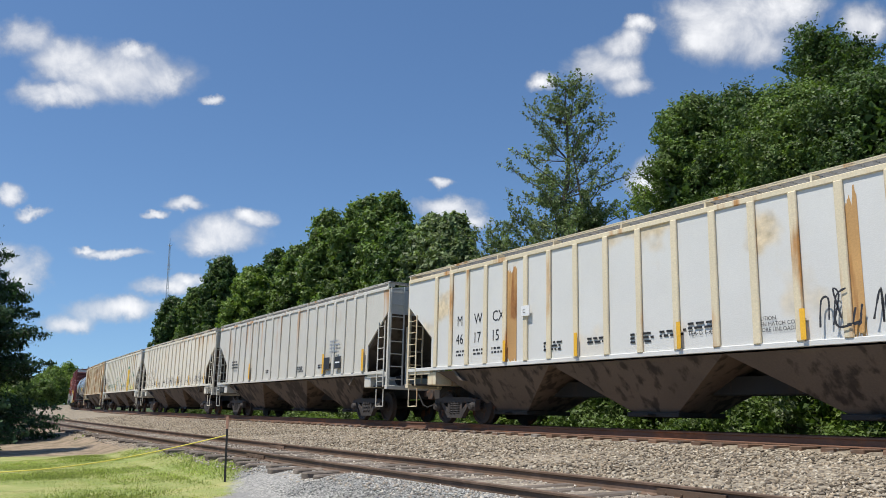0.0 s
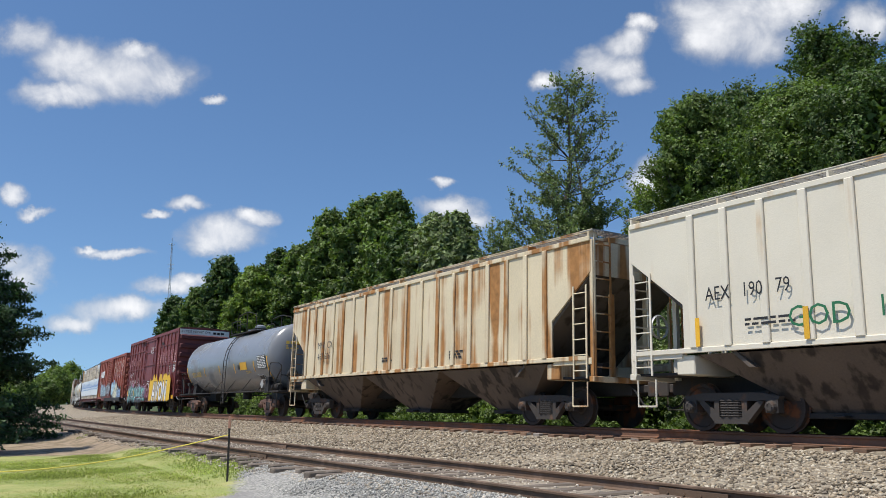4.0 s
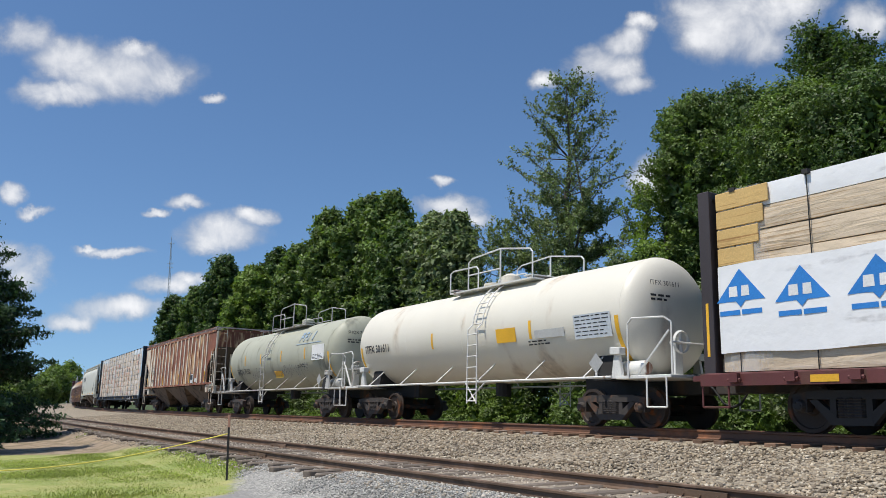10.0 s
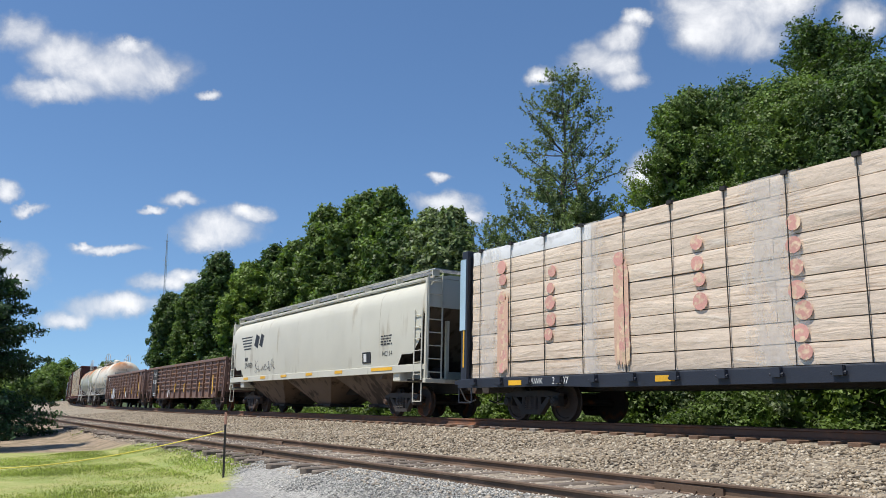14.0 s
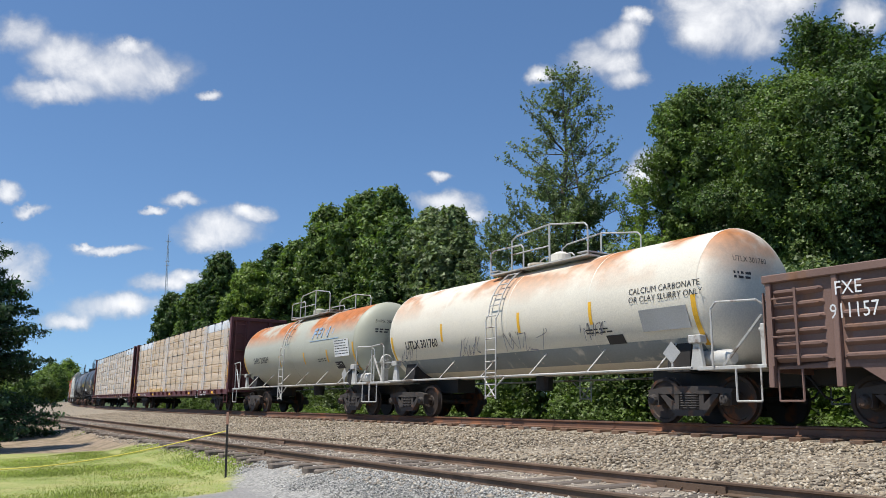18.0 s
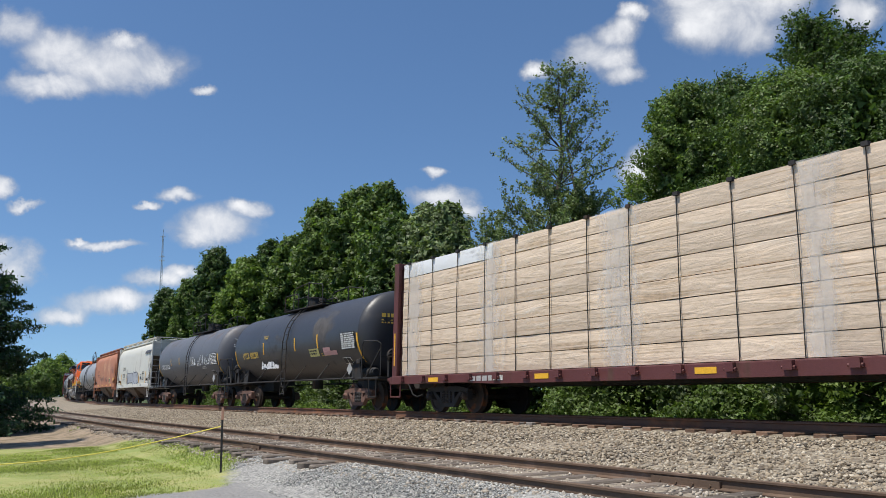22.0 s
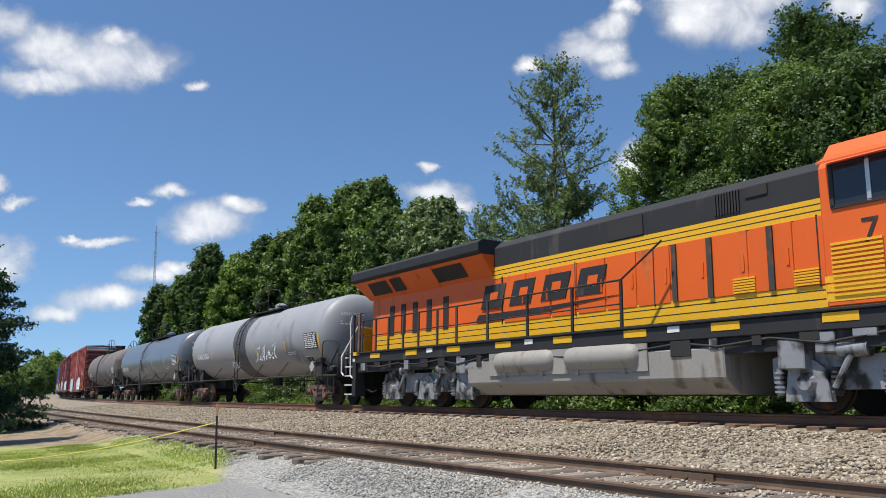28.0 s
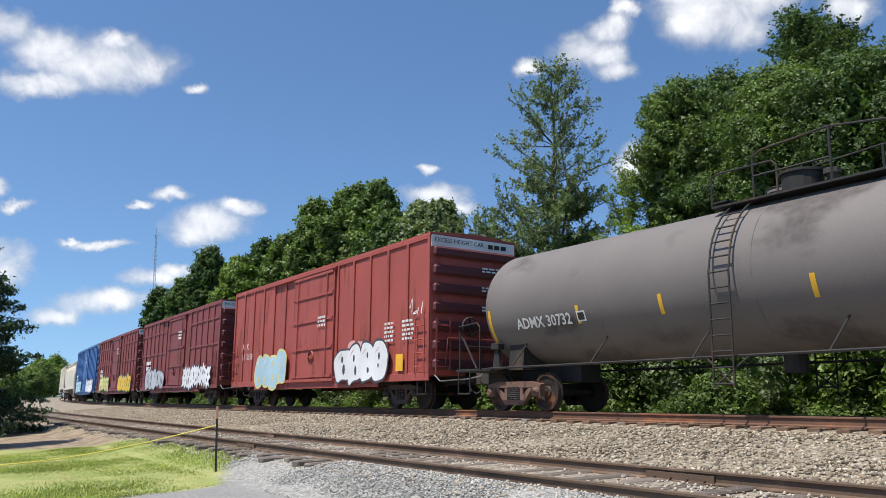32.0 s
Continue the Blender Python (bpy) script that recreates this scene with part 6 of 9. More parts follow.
def tank_car(label, a, b, paint, xr, xf, r=1.47, zc=2.60, rail=None, stripes=(), seams=3, band=None, mark=None, mark_x=-5.6, mark_mat=None, mark_h=.26, mark_z=None, trim=None, panel=True, dome="cap", name="tank_car", lad_x=0.6, head=None,
             px=-1.2, dome_x=.6, end_mark=None):
    """xr and xf: where the straight shell ends, behind and ahead; px: where the top platform begins."""
    rail = rail or M["dark"]
    trim = trim or paint
    car = thing(name, label, "freight car", "cars of the train")
    E = {-1: -xr, 1: xf}
    hd = .46
    part("shell", Geo().lathe([(xr, r), (xr / 2, r), (0, r), (xf / 2, r), (xf, r)], 56, "x", (0, 0, zc)), paint, car, smooth=True)
    prof = [(hd * math.sin(t) ** 1.15, r * max(0.0, math.cos(t)) ** .62) for t in np.linspace(0, math.pi / 2, 13)]
    for sgn in (-1, 1):
        g = Geo().lathe([(sgn * E[sgn] + sgn * p, q) for p, q in prof][::sgn], 56, "x", (0, 0, zc))
        part("head", g, head or paint, car, "shallow domed tank end", smooth=True)
        part("weld_seam", Geo().lathe([(sgn * E[sgn] - .012, r + .001), (sgn * E[sgn], r + .006), (sgn * E[sgn] + .012, r + .001)], 56, "x", (0, 0, zc)), trim, car, smooth=True)
    for i in range(seams):
        x = xr + (xf - xr) * (i + 1) / (seams + 1)
        part("weld_seam", Geo().lathe([(x - .012, r), (x, r + .005), (x + .012, r)], 56, "x", (0, 0, zc)), trim, car, smooth=True)
    if band:
        x0, x1, bm = band
        part("stain_band", Geo().lathe([(x0, r + .004), (x1, r + .004)], 56, "x", (0, 0, zc)), bm, car, "dark stained belt round the tank", smooth=True)
    # stub sills, saddles, end platforms
    for sgn in (-1, 1):
        e = E[sgn]
        H = e + 1.45
        x0, x1 = sorted((sgn * (e - 2.2), sgn * H))
        part("stub_sill", Geo().box(x0, x1, -.32, .32, .70, 1.12), M["dark"], car, bevel=.01)
        sx = sgn * (e - .75)
        sad = [(-1.15, 1.0), (1.15, 1.0)] + [(r * .86 * math.cos(t), zc + r * math.sin(t) * .995) for t in np.linspace(-.55, -math.pi + .55, 9)]
        part("saddle", Geo().slab(sad, sx - .28, sx + .28), M["dark"], car)
        x0, x1 = sorted((sgn * (e - .05), sgn * (H + .02)))
        part("end_platform", Geo().box(x0, x1, -1.42, 1.42, .99, 1.06), rail, car, bevel=.01)
        for ys in (-1, 1):
            part("end_handrail", Geo().pipe([(sgn * (e + .35), ys * 1.45, 1.02), (sgn * (e + .35), ys * 1.45, 2.12), (sgn * (e + .47), ys * 1.45, 2.24), (sgn * (H - .12), ys * 1.42, 2.20), (sgn * (H - .02), ys * 1.32, 2.1), (sgn * (H - .02), ys * 1.32, 1.02)], .020, 6), rail, car)
            part("handrail_brace", Geo().rod((sgn * (e + .55), ys * 1.40, 1.06), (sgn * (H - .1), ys * 1.30, 1.95), .028, 5), rail, car)
            part("step", Geo().pipe([(sgn * (H - .62), ys * 1.42, 1.0), (sgn * (H - .62), ys * 1.42, .42), (sgn * (H - .1), ys * 1.42, .42), (sgn * (H - .1), ys * 1.42, 1.0)], .02, 5), rail, car)
            q = sgn * (e - .15)
            part("jacking_pad", Geo().prism([(q - .16, 1.02), (q + .16, 1.02), (q + .07, 1.52), (q - .07, 1.52)], ys * 1.26 - .04, ys * 1.26 + .04), rail, car)
            part("pad_cap", Geo().box(q - .15, q + .15, ys * 1.26 - .10, ys * 1.26 + .10, 1.52, 1.68), rail, car, bevel=.015)
        part("end_rail", Geo().pipe([(sgn * (H - .02), -1.32, 1.70), (sgn * (H - .02), 1.32, 1.70)], .022, 6), rail, car)
    # long grab rail low on both sides, with struts to the shell
    for ys in (-1, 1):
        part("side_rail", Geo().rod((xr + .1, ys * 1.50, 1.04), (xf - .1, ys * 1.50, 1.04), .028, 6), rail, car)
        n = 6
        for i in range(n):
            x = xr + 1.0 + (xf - xr - 2.0) * i / (n - 1)
            part("rail_strut", Geo().rod((x, ys * 1.5, 1.04), (x + .16, ys * (r * math.cos(-.72)), zc + r * math.sin(-.72)), .020, 5), rail, car)
        # ladder round the belly
        g = Geo()
        for x in (lad_x - .22, lad_x + .22):
            pts = [(x, ys * 1.60, .48), (x, ys * 1.60, zc)] + [(x, ys * (r + .10) * math.cos(t), zc + (r + .10) * math.sin(t)) for t in np.linspace(.1, 1.22, 8)]
            g.pipe(pts, .020, 5)
        part("ladder_stile", g, rail, car, "curved ladder rails up the tank side")
        for i in range(12):
            z = .55 + i * .29
            y = 1.60 if z < zc + .1 else (r + .10) * math.cos(math.asin(min(.97, (z - zc) / (r + .10))))
            part("rung", Geo().rod((lad_x - .22, ys * y, z), (lad_x + .22, ys * y, z), .017, 5), rail, car)
        part("ladder_brace", Geo().pipe([(lad_x - .22, ys * 1.6, .5), (lad_x + .5, ys * 1.5, 1.04)], .02, 5).pipe([(lad_x + .22, ys * 1.6, .5), (lad_x - .45, ys * 1.5, 1.04)], .02, 5), rail, car)
    # top works
    top = zc + r
    plat = part("top_platform", Geo().box(px, px + 3.9, -.90, -.50, top - .10, top - .06).box(px, px + 3.9, .50, .90, top - .10, top - .06).box(px, px + .35, -.90, .90, top - .01, top + .02).box(px + 3.55, px + 3.9, -.90, .90, top - .01, top + .02), rail, car, "grating platform round the manway")
    for ys in (-1, 1):
        part("platform_rail", Geo().pipe([(px, ys * .88, top - .1), (px, ys * .88, top + .52), (px + .15, ys * .88, top + .58), (px + 1.35, ys * .88, top + .56), (px + 1.45, ys * .88, top + .46), (px + 1.45, ys * .88, top - .1)], .021, 6), rail, plat)
        part("platform_rail", Geo().pipe([(px + .95, ys * .88, top - .1), (px + .95, ys * .88, top + .72), (px + 1.15, ys * .88, top + .82), (px + 2.5, ys * .88, top + .90), (px + 3.8, ys * .88, top + .70), (px + 3.9, ys * .88, top + .60), (px + 3.9, ys * .88, top - .1)], .021, 6), rail, plat)
        part("platform_rail", Geo().rod((px + 2.5, ys * .88, top - .1), (px + 2.5, ys * .88, top + .9), .025, 6), rail, plat)
        part("platform_rail", Geo().rod((px + .95, ys * .88, top + .35), (px + 2.5, ys * .88, top + .35), .02, 5), rail, plat)
    part("manway", Geo().rod((px + 1.0, 0, top - .1), (px + 1.0, 0, top + .14), .28, 16).rod((px + 1.0, 0, top + .14), (px + 1.0, 0, top + .19), .31, 16), trim, car)
    if dome == "cap":
        part("valve_housing", Geo().rod((dome_x, 0, top - .1), (dome_x, 0, top + .30), .28, 18, .27).rod((dome_x, 0, top + .30), (dome_x, 0, top + .38), .27, 18, .12), trim, car)
    elif dome == "can":
        part("valve_housing", Geo().rod((dome_x, 0, top - .1), (dome_x, 0, top + .42), .38, 18).rod((dome_x, 0, top + .42), (dome_x, 0, top + .47), .42, 18), M["dark"], car)
        part("relief_valve", Geo().rod((dome_x + .6, 0, top - .1), (dome_x + .6, 0, top + .30), .10, 10).rod((dome_x + .6, 0, top + .30), (dome_x + .6, 0, top + .40), .16, 10), M["truck"], car)
    for x, z0, z1 in stripes:
        part("reflector_strip", shell_patch(x - .05, x + .05, z0, z1, zc, r), M["yellow"], car, "yellow reflective strip")
    part("end_band", shell_patch(xr + .02, xr + .13, zc - .9, zc - .1, zc, r), M["yellow"], car, "yellow reflective strip")
    part("end_band", shell_patch(xf - .14, xf - .02, zc - 1.0, zc - .05, zc, r), M["yellow"], car, "yellow reflective strip")
    if mark:
        z = mark_z or zc - .58
        y, t = on_shell(z + mark_h / 2, zc, r)
        text(car, mark, mark_x, z, mark_h, mark_mat or M["white"], y - .004, .92, tilt=t, fat=.008)
        y, t = on_shell(z - .2, zc, r)
        bars(car, mark_x + .1, z - .10, 1.7, 2, mark_mat or M["white"], y - .004, .04, .05, int(a), t)
        bars(car, mark_x + 3.4, z - .30, .9, 2, mark_mat or M["white"], on_shell(z - .35, zc, r)[0] - .004, .035, .04, int(a) + 5, on_shell(z - .35, zc, r)[1])
        y, t = on_shell(1.98, zc, r)
        bars(car, xf - 3.2, 2.0, .8, 2, mark_mat or M["white"], y - .004, .035, .04, int(a) + 3, t)
    if panel:
        z = zc - .28
        y, t = on_shell(z, zc, r)
        pl = plate(car, xf - .78, z, 1.12, .60, M["black"], y - .004, "data_panel", "consolidated data stencil panel", 0, t)
        for k in range(8):
            bars(pl, -.53, .275 - .07 * k, 1.06, 1, M["white"], -.008, .044, .02, int(a) + k, fill=.97)
        y, t = on_shell(zc - .92, zc, r)
        pl = plate(car, xf - 1.3, zc - .92, .62, .26, M["white"], y - .002, "placard", "small framed notice", 0, t)
        plate(pl, -.15, 0, .28, .22, M["black"], -.006, "field"), plate(pl, .15, 0, .26, .22, M["black"], -.006, "field")
    # markings on the leading head
    for k in range(2):
        b_ = bars(car, 0, 0, .9 if k == 0 else .55, 1 if k == 0 else 2, mark_mat or M["white"], h=.13 if k == 0 else .05, seed=int(a) + k) if not (end_mark and k == 0) else text(car, end_mark, 0, 0, .11, mark_mat or M["white"])
        b_.matrix_basis = Matrix.Translation((xf + hd * .86 + .012, -.80, zc + (.62 if k == 0 else .42))) @ Matrix.Rotation(math.pi / 2 - .10, 4, "Z") @ (Matrix.Rotation(math.pi / 2 - .10, 4, "X") if (end_mark and k == 0) else Matrix.Rotation(-.10, 4, "X"))
    # brake gear on the leading end
    part("brake_cylinder", Geo().lathe([(-.42, 0), (-.42, .12), (-.36, .16), (.36, .16), (.42, .12), (.42, 0)], 16, "x", (xf + .02, -.95, 1.24)), rail, car, smooth=True)
    part("placard_holder", Geo().add([(xf - .90, -1.40, 1.36), (xf - .68, -1.40, 1.14), (xf - .46, -1.40, 1.36), (xf - .68, -1.40, 1.58)], [(0, 1, 2, 3)]).add([(xf - .90, -1.39, 1.36), (xf - .68, -1.39, 1.58), (xf - .46, -1.39, 1.36), (xf - .68, -1.39, 1.14)], [(0, 1, 2, 3)]), M["placard"], car, "white diamond hazard placard")
    part("placard_post", Geo().rod((xf - .68, -1.38, 1.02), (xf - .68, -1.38, 1.2), .03, 5), rail, car)
    H = xf + 1.45
    part("brake_wheel", Geo().lathe([(-.02, .22), (.02, .25), (.06, .22)], 20, "x", (H - .35, -.7, 1.75)).box(H - .37, H - .31, -.92, -.48, 1.73, 1.77).box(H - .37, H - .31, -.72, -.68, 1.53, 1.97).rod((H - .6, -.7, 1.75), (H - .3, -.7, 1.75), .05, 8), rail, car)
    part("brake_stand", Geo().box(H - .52, H - .40, -.82, -.58, 1.02, 1.85), rail, car, bevel=.015)
    part("outlet_valve", Geo().rod((0, 0, zc - r - .35), (0, 0, zc - r + .1), .22, 12), M["dark"], car)
    tr = (xr + .6, xf - .55)
    running_gear(car, 0, 0, "truckrust" if a > 380 or a < 120 else "truck", .457 if r > 1.4 else .42, sill=False, at=tr, ends={-1: 1.45 - xr, 1: xf + 1.45})
    TRAIN.append((car, (a + b) / 2, tr[1] - tr[0]))
    return car


def emblem(c, x0, z, r, zc, material, w=2.4):
    """A row of six upright shapes of a faded emblem, of letter-like widths."""
    y, t = on_shell(z, zc, r)
    x = x0
    for wd, h, lift in ((.34, .42, .0), (.28, .42, .0), (.10, .36, -.02), (.28, .28, -.06), (.10, .42, .0), (.28, .28, -.06)):
        g = Geo().box(-wd * w / 5, wd * w / 5, -.003, .003, -h / 2, h / 2) if wd < .2 else Geo().box(-wd * w / 5, -wd * w / 5 + .08, -.003, .003, -h / 2, h / 2).box(-wd * w / 5 + .08, wd * w / 5, -.003, .003, h / 2 - .10, h / 2).box(-wd * w / 5 + .08, wd * w / 5, -.003, .003, -.05, .05)
        part("emblem", g, material, c, "faded blue emblem shape", m=Matrix.Translation((x + wd * w / 5, y, z + lift)) @ Matrix.Rotation(-t, 4, "X") @ Matrix.Shear("XZ", 4, (.14, 0)))
        x += wd * w / 2.5 + .09 * w / 2.4
    yl, tl = on_shell(z - .30, zc, r)
    plate(c, x0 + w * .45, z - .30, w * 1.05, .02, material, yl, "emblem", "", 0, tl)


M["placard"] = mat("faded_white_placard", (.36, .36, .35), .6)


def build_tanks():
    grey = mat("mid_grey_tank_paint", (0.225, 0.235, 0.25), 0.26, vary=.05, grain=.02, rust=(.18, .185, .195), amount=.3, streak=(.4, .4, .7))
    grey2 = mat("light_grey_tank_paint", (0.30, 0.30, 0.31), 0.5, vary=.07, grain=.03, rust=(.22, .22, .23), amount=.26, streak=(.9, .9, .25))
    slate = mat("blue_grey_tank_paint", (0.125, 0.14, 0.158), 0.30, vary=.07, grain=.03, rust=(.10, .11, .125), amount=.28, streak=(.9, .9, .25))
    brown = mat("dusty_grey_brown_tank_paint", (0.155, 0.135, 0.125), 0.7, vary=.08, grain=.04, rust=(.10, .085, .08), amount=.4, streak=(.5, .5, .9))
    black = mat("black_tank_paint", (0.045, 0.045, 0.05), 0.42, vary=.15, grain=.05, rust=(.075, .07, .07), amount=.3, streak=(.8, .8, .9))
    char = mat("charcoal_tank_paint", (0.115, 0.118, 0.13), 0.5, vary=.12, grain=.04, rust=(.15, .095, .07), amount=.42, streak=(.8, .8, .9), high=(3.3, 4.0))
    white = mat("off_white_tank_paint", (0.70, 0.66, 0.56), 0.45, vary=.04, grain=.02, rust=(.52, .45, .36), amount=.35, streak=(.9, .9, .3))
    olive = mat("grey_green_tank_paint", (0.40, 0.40, 0.31), 0.55, vary=.08, grain=.03, rust=(.24, .24, .19), amount=.4, streak=(1.2, 1.2, .25))
    wrust = mat("white_tank_with_rust_top", (0.68, 0.63, 0.52), 0.5, vary=.06, rust=(0.42, 0.17, 0.06), amount=0.66, streak=(.55, .55, .8), high=(2.75, 3.75))
    orust = mat("grey_green_tank_with_rust_top", (0.42, 0.42, 0.34), 0.5, vary=.06, rust=(0.42, 0.14, 0.04), amount=0.86, streak=(.5, .5, .8), high=(2.75, 3.35))
    stain = mat("dark_spill_stain", (0.075, 0.077, 0.082), 0.6, vary=.2)
    yel = mat("yellow_stencil", (0.62, 0.42, 0.07), 0.6)
    st = lambda *xs, z=(1.95, 2.4): tuple((x, *z) for x in xs)
    c = tank_car("glossy grey tank car with yellow reflective strips", 98.6, 115.9, grey, -6.75, 6.9, mark="UTLX 67639", mark_mat=yel, stripes=st(-3.19, -.43, 2.1, 5.0), mark_x=-5.55, mark_z=1.95, lad_x=1.1, px=-.6, dome_x=1.3)
    plate(c, 3.5, 2.24, .95, .36, M["yellow"], -1.44, "placard", "yellow emergency notice", 0, -.24), bars(c, 3.12, 2.30, .8, 2, M["black"], -1.452, .08, .05, 3, -.24), plate(c, 2.85, 2.2, .28, .2, M["black"], -1.445, "placard", "", 0, -.24)
    c = tank_car("clean off-white tank car with white railings", 177.3, 192.6, white, -6.35, 5.95, 1.35, 2.42, rail=M["whitepaint"], mark="ITFX 301611", mark_mat=M["black"], mark_x=-5.95, mark_z=2.12, mark_h=.24, stripes=st(-1.73, 2.87, z=(2.05, 2.5)), trim=white, panel=False, lad_x=.75, px=-1.5, dome_x=.3, end_mark="ITFX 301611")
    plate(c, 1.88, 2.2, .82, .36, M["yellow"], -1.34, "placard", "yellow emergency notice", 0, -.16), bars(c, 1.52, 2.30, .7, 3, M["black"], -1.352, .05, .05, 4, -.16), plate(c, 3.6, 2.14, 1.1, .20, mat("pale_grey_panel", (.50, .50, .48), .5), -1.335, "patch", "pale grey painted-out patch", 0, -.2)
    pl = plate(c, 5.1, 2.2, 1.2, .55, mat("pale_blue_panel", (.55, .59, .62), .5), -1.34, "data_panel", "faded pale blue data panel", 0, -.16)
    for k in range(6):
        bars(pl, -.55, .24 - .085 * k, 1.1, 1, M["black"], -.007, .022, .02, k + 40)
    olive_em = mat("faded_blue_emblem", (.27, .37, .48), .6)
    c = tank_car("grimy grey-green tank car with pale railings", 193.3, 207.5, olive, -5.4, 6.48, 1.35, 2.42, rail=M["palerail"], mark="SHQX  71351", mark_mat=M["black"], mark_x=-4.22, mark_z=1.82, mark_h=.24, stripes=st(-3.16, -1.04, 1.52, 4.1, z=(2.2, 2.65)), trim=olive, panel=False, lad_x=.05, px=-1.0, dome_x=1.0, end_mark="SHQX 71351")
    emblem(c, 3.25, 3.1, 1.35, 2.42, olive_em)
    pl = plate(c, 5.45, 2.40, 1.15, .58, M["white"], -1.358, "data_panel", "white data panel")
    for k in range(4):
        bars(pl, -.5, -.08 - .05 * k, 1.0, 1, M["black"], -.007, .018, .02, k + 50)
    blot(c, .5, 1.56, .9, .24, SPRAY["yellow"], 71, -1.12), plate(c, .95, 1.72, .9, .26, M["yellow"], -1.168, "placard", "yellow painted notice", 0, -.55), scribble(c, 1.5, 1.5, 3.0, .9, SPRAY["dark"], 72, -1.30, 9, .016), scribble(c, -2.1, 1.5, 1.0, .7, SPRAY["dark"], 77, -1.29, 6, .016)
    c = tank_car("white tank car stained with rust on top and dark spillage", 308.5, 322.6, wrust, -5.85, 6.28, 1.42, 2.50, rail=M["palerail"], mark="UTLX 301760", mark_mat=M["black"], mark_x=-4.9, mark_z=1.98, mark_h=.24, stripes=st(-2.87, .7, 3.3, z=(2.1, 2.6)), trim=white, panel=False, lad_x=-.2, px=-1.2, dome_x=.7, end_mark="UTLX 301760")
    text(c, "CALCIUM CARBONATE\nOR CLAY SLURRY ONLY", 4.5, 2.62, .125, M["black"], -1.423, tilt=.09), plate(c, 5.4, 2.05, 1.25, .46, M["placard"], -1.360, "data_panel", "faded white data panel", 0, -.32)
    for i, (x, w) in enumerate(((-5.2, .9), (-1.9, .9), (.1, 1.6), (2.9, .9))):
        scribble(c, x, 1.6 if i != 3 else 1.75, w, .6 if i != 3 else .8, SPRAY["dark"], 73 + i, -1.37, 6, .018)
    plate(c, 3.9, 1.74, .5, .22, M["black"], -1.21, "placard", "", 0, -.56)
    part("stain_band", shell_patch(-5.6, 6.1, 1.28, 1.66, 2.5, 1.42, 6, .003), mat("blue_grey_lower_paint", (.22, .25, .26), .6, rust=(.5, .47, .42), amount=.3), c, "blue-grey painted lower shell")
    blue_em = mat("blue_emblem", (.26, .38, .52), .5)
    c = tank_car("grey-green tank car with bright orange rust over its top", 323.3, 336.9, orust, -5.55, 6.05, 1.42, 2.50, rail=M["palerail"], mark="SHPX 206039", mark_mat=M["black"], mark_x=-4.15, mark_z=2.07, mark_h=.25, stripes=st(-1.07, 1.55, 3.73, z=(1.85, 2.3)), trim=olive, panel=False, lad_x=-.25, head=olive, px=-1.2, dome_x=-.3, end_mark="SHPX 206039")
    emblem(c, 2.35, 2.98, 1.42, 2.5, blue_em, 2.5)
    pl = plate(c, 5.07, 2.30, 1.2, .60, M["white"], -1.415, "data_panel", "white stencilled data panel", 0, -.14)
    for k in range(6):
        bars(pl, -.54, .27 - .092 * k, 1.06, 1, M["black"], -.008, .026, .02, k)
    pl = plate(c, 4.58, 1.72, .6, .28, M["black"], -1.195, "placard", "black information plate", 0, -.58)
    bars(pl, -.26, .08, .22, 2, M["white"], -.007, .03, .04, 5), bars(pl, .05, .08, .2, 2, M["white"], -.007, .03, .04, 6)
    c = tank_car("black tank car with yellow strips and a white spray tag", 387.6, 403.2, black, -6.35, 6.5, mark="UTLX 682293", mark_mat=yel, mark_x=-5.15, mark_z=2.10, stripes=st(-2.59, .91, 3.11, z=(2.2, 2.7)), lad_x=.2, trim=black, dome="can", px=-1.8, dome_x=-.5)
    blot(c, -3.05, 1.6, 2.0, .45, SPRAY["white"], 80, -1.31, label="white bubble-letter tag", teeth=10, rough=.4), scribble(c, -3.05, 1.6, 2.0, .5, SPRAY["black"], 81, -1.318, 7, .03), bars(c, -2.57, 2.98, .55, 4, yel, -1.45, .02, .03, 81, .18)
    pl = plate(c, 2.7, 2.05, .86, .30, SPRAY["lime"], -1.375, "placard", "pale yellow emergency notice", 0, -.38)
    bars(pl, -.38, .1, .7, 2, M["black"], -.007, .06, .05, 9), plate(c, 3.85, 2.12, .6, .14, SPRAY["pink"], -1.40, "patch", "faded paint patches", 0, -.33), plate(c, 4.1, 1.98, 1.1, .16, SPRAY["pink"], -1.345, "patch", "", 0, -.43)
    c = tank_car("charcoal tank car with a rusty top and white scrawls", 403.9, 419.3, char, -5.7, 7.12, mark="GATX 212126", mark_mat=M["white"], mark_x=-4.78, mark_z=2.08, stripes=st(-2.56, -.62, z=(2.25, 2.65)), trim=char, lad_x=1.75, dome="can", px=-.2, dome_x=1.1, end_mark="GATX 212126")
    for i, x in enumerate((1.95, 3.45, 4.75)):
        scribble(c, x, 2.05, 1.1, .55, SPRAY["white"], 83 + i, -1.478, 6, .028)
    c = tank_car("grey tank car with a dark spill down its middle", 446.5, 464.3, grey2, -7.4, 7.5, mark="ADMX  3125", mark_mat=M["white"], mark_x=-6.3, band=(-.2, .7, stain), stripes=st(-4, 3.2), lad_x=.3)
    c = tank_car("light grey tank car with white outlined graffiti and a dark belt", 487.9, 507.5, grey2, -8.75, 7.65, mark="ADMX 26534", mark_mat=M["white"], mark_x=-7.74, mark_z=2.12, band=(-2.05, -.35, stain), stripes=st(-5.34, -2.04, .92, 4.25, z=(2.05, 2.45)), lad_x=-1.0, px=-1.8, dome_x=.0, end_mark="ADMX 26534")
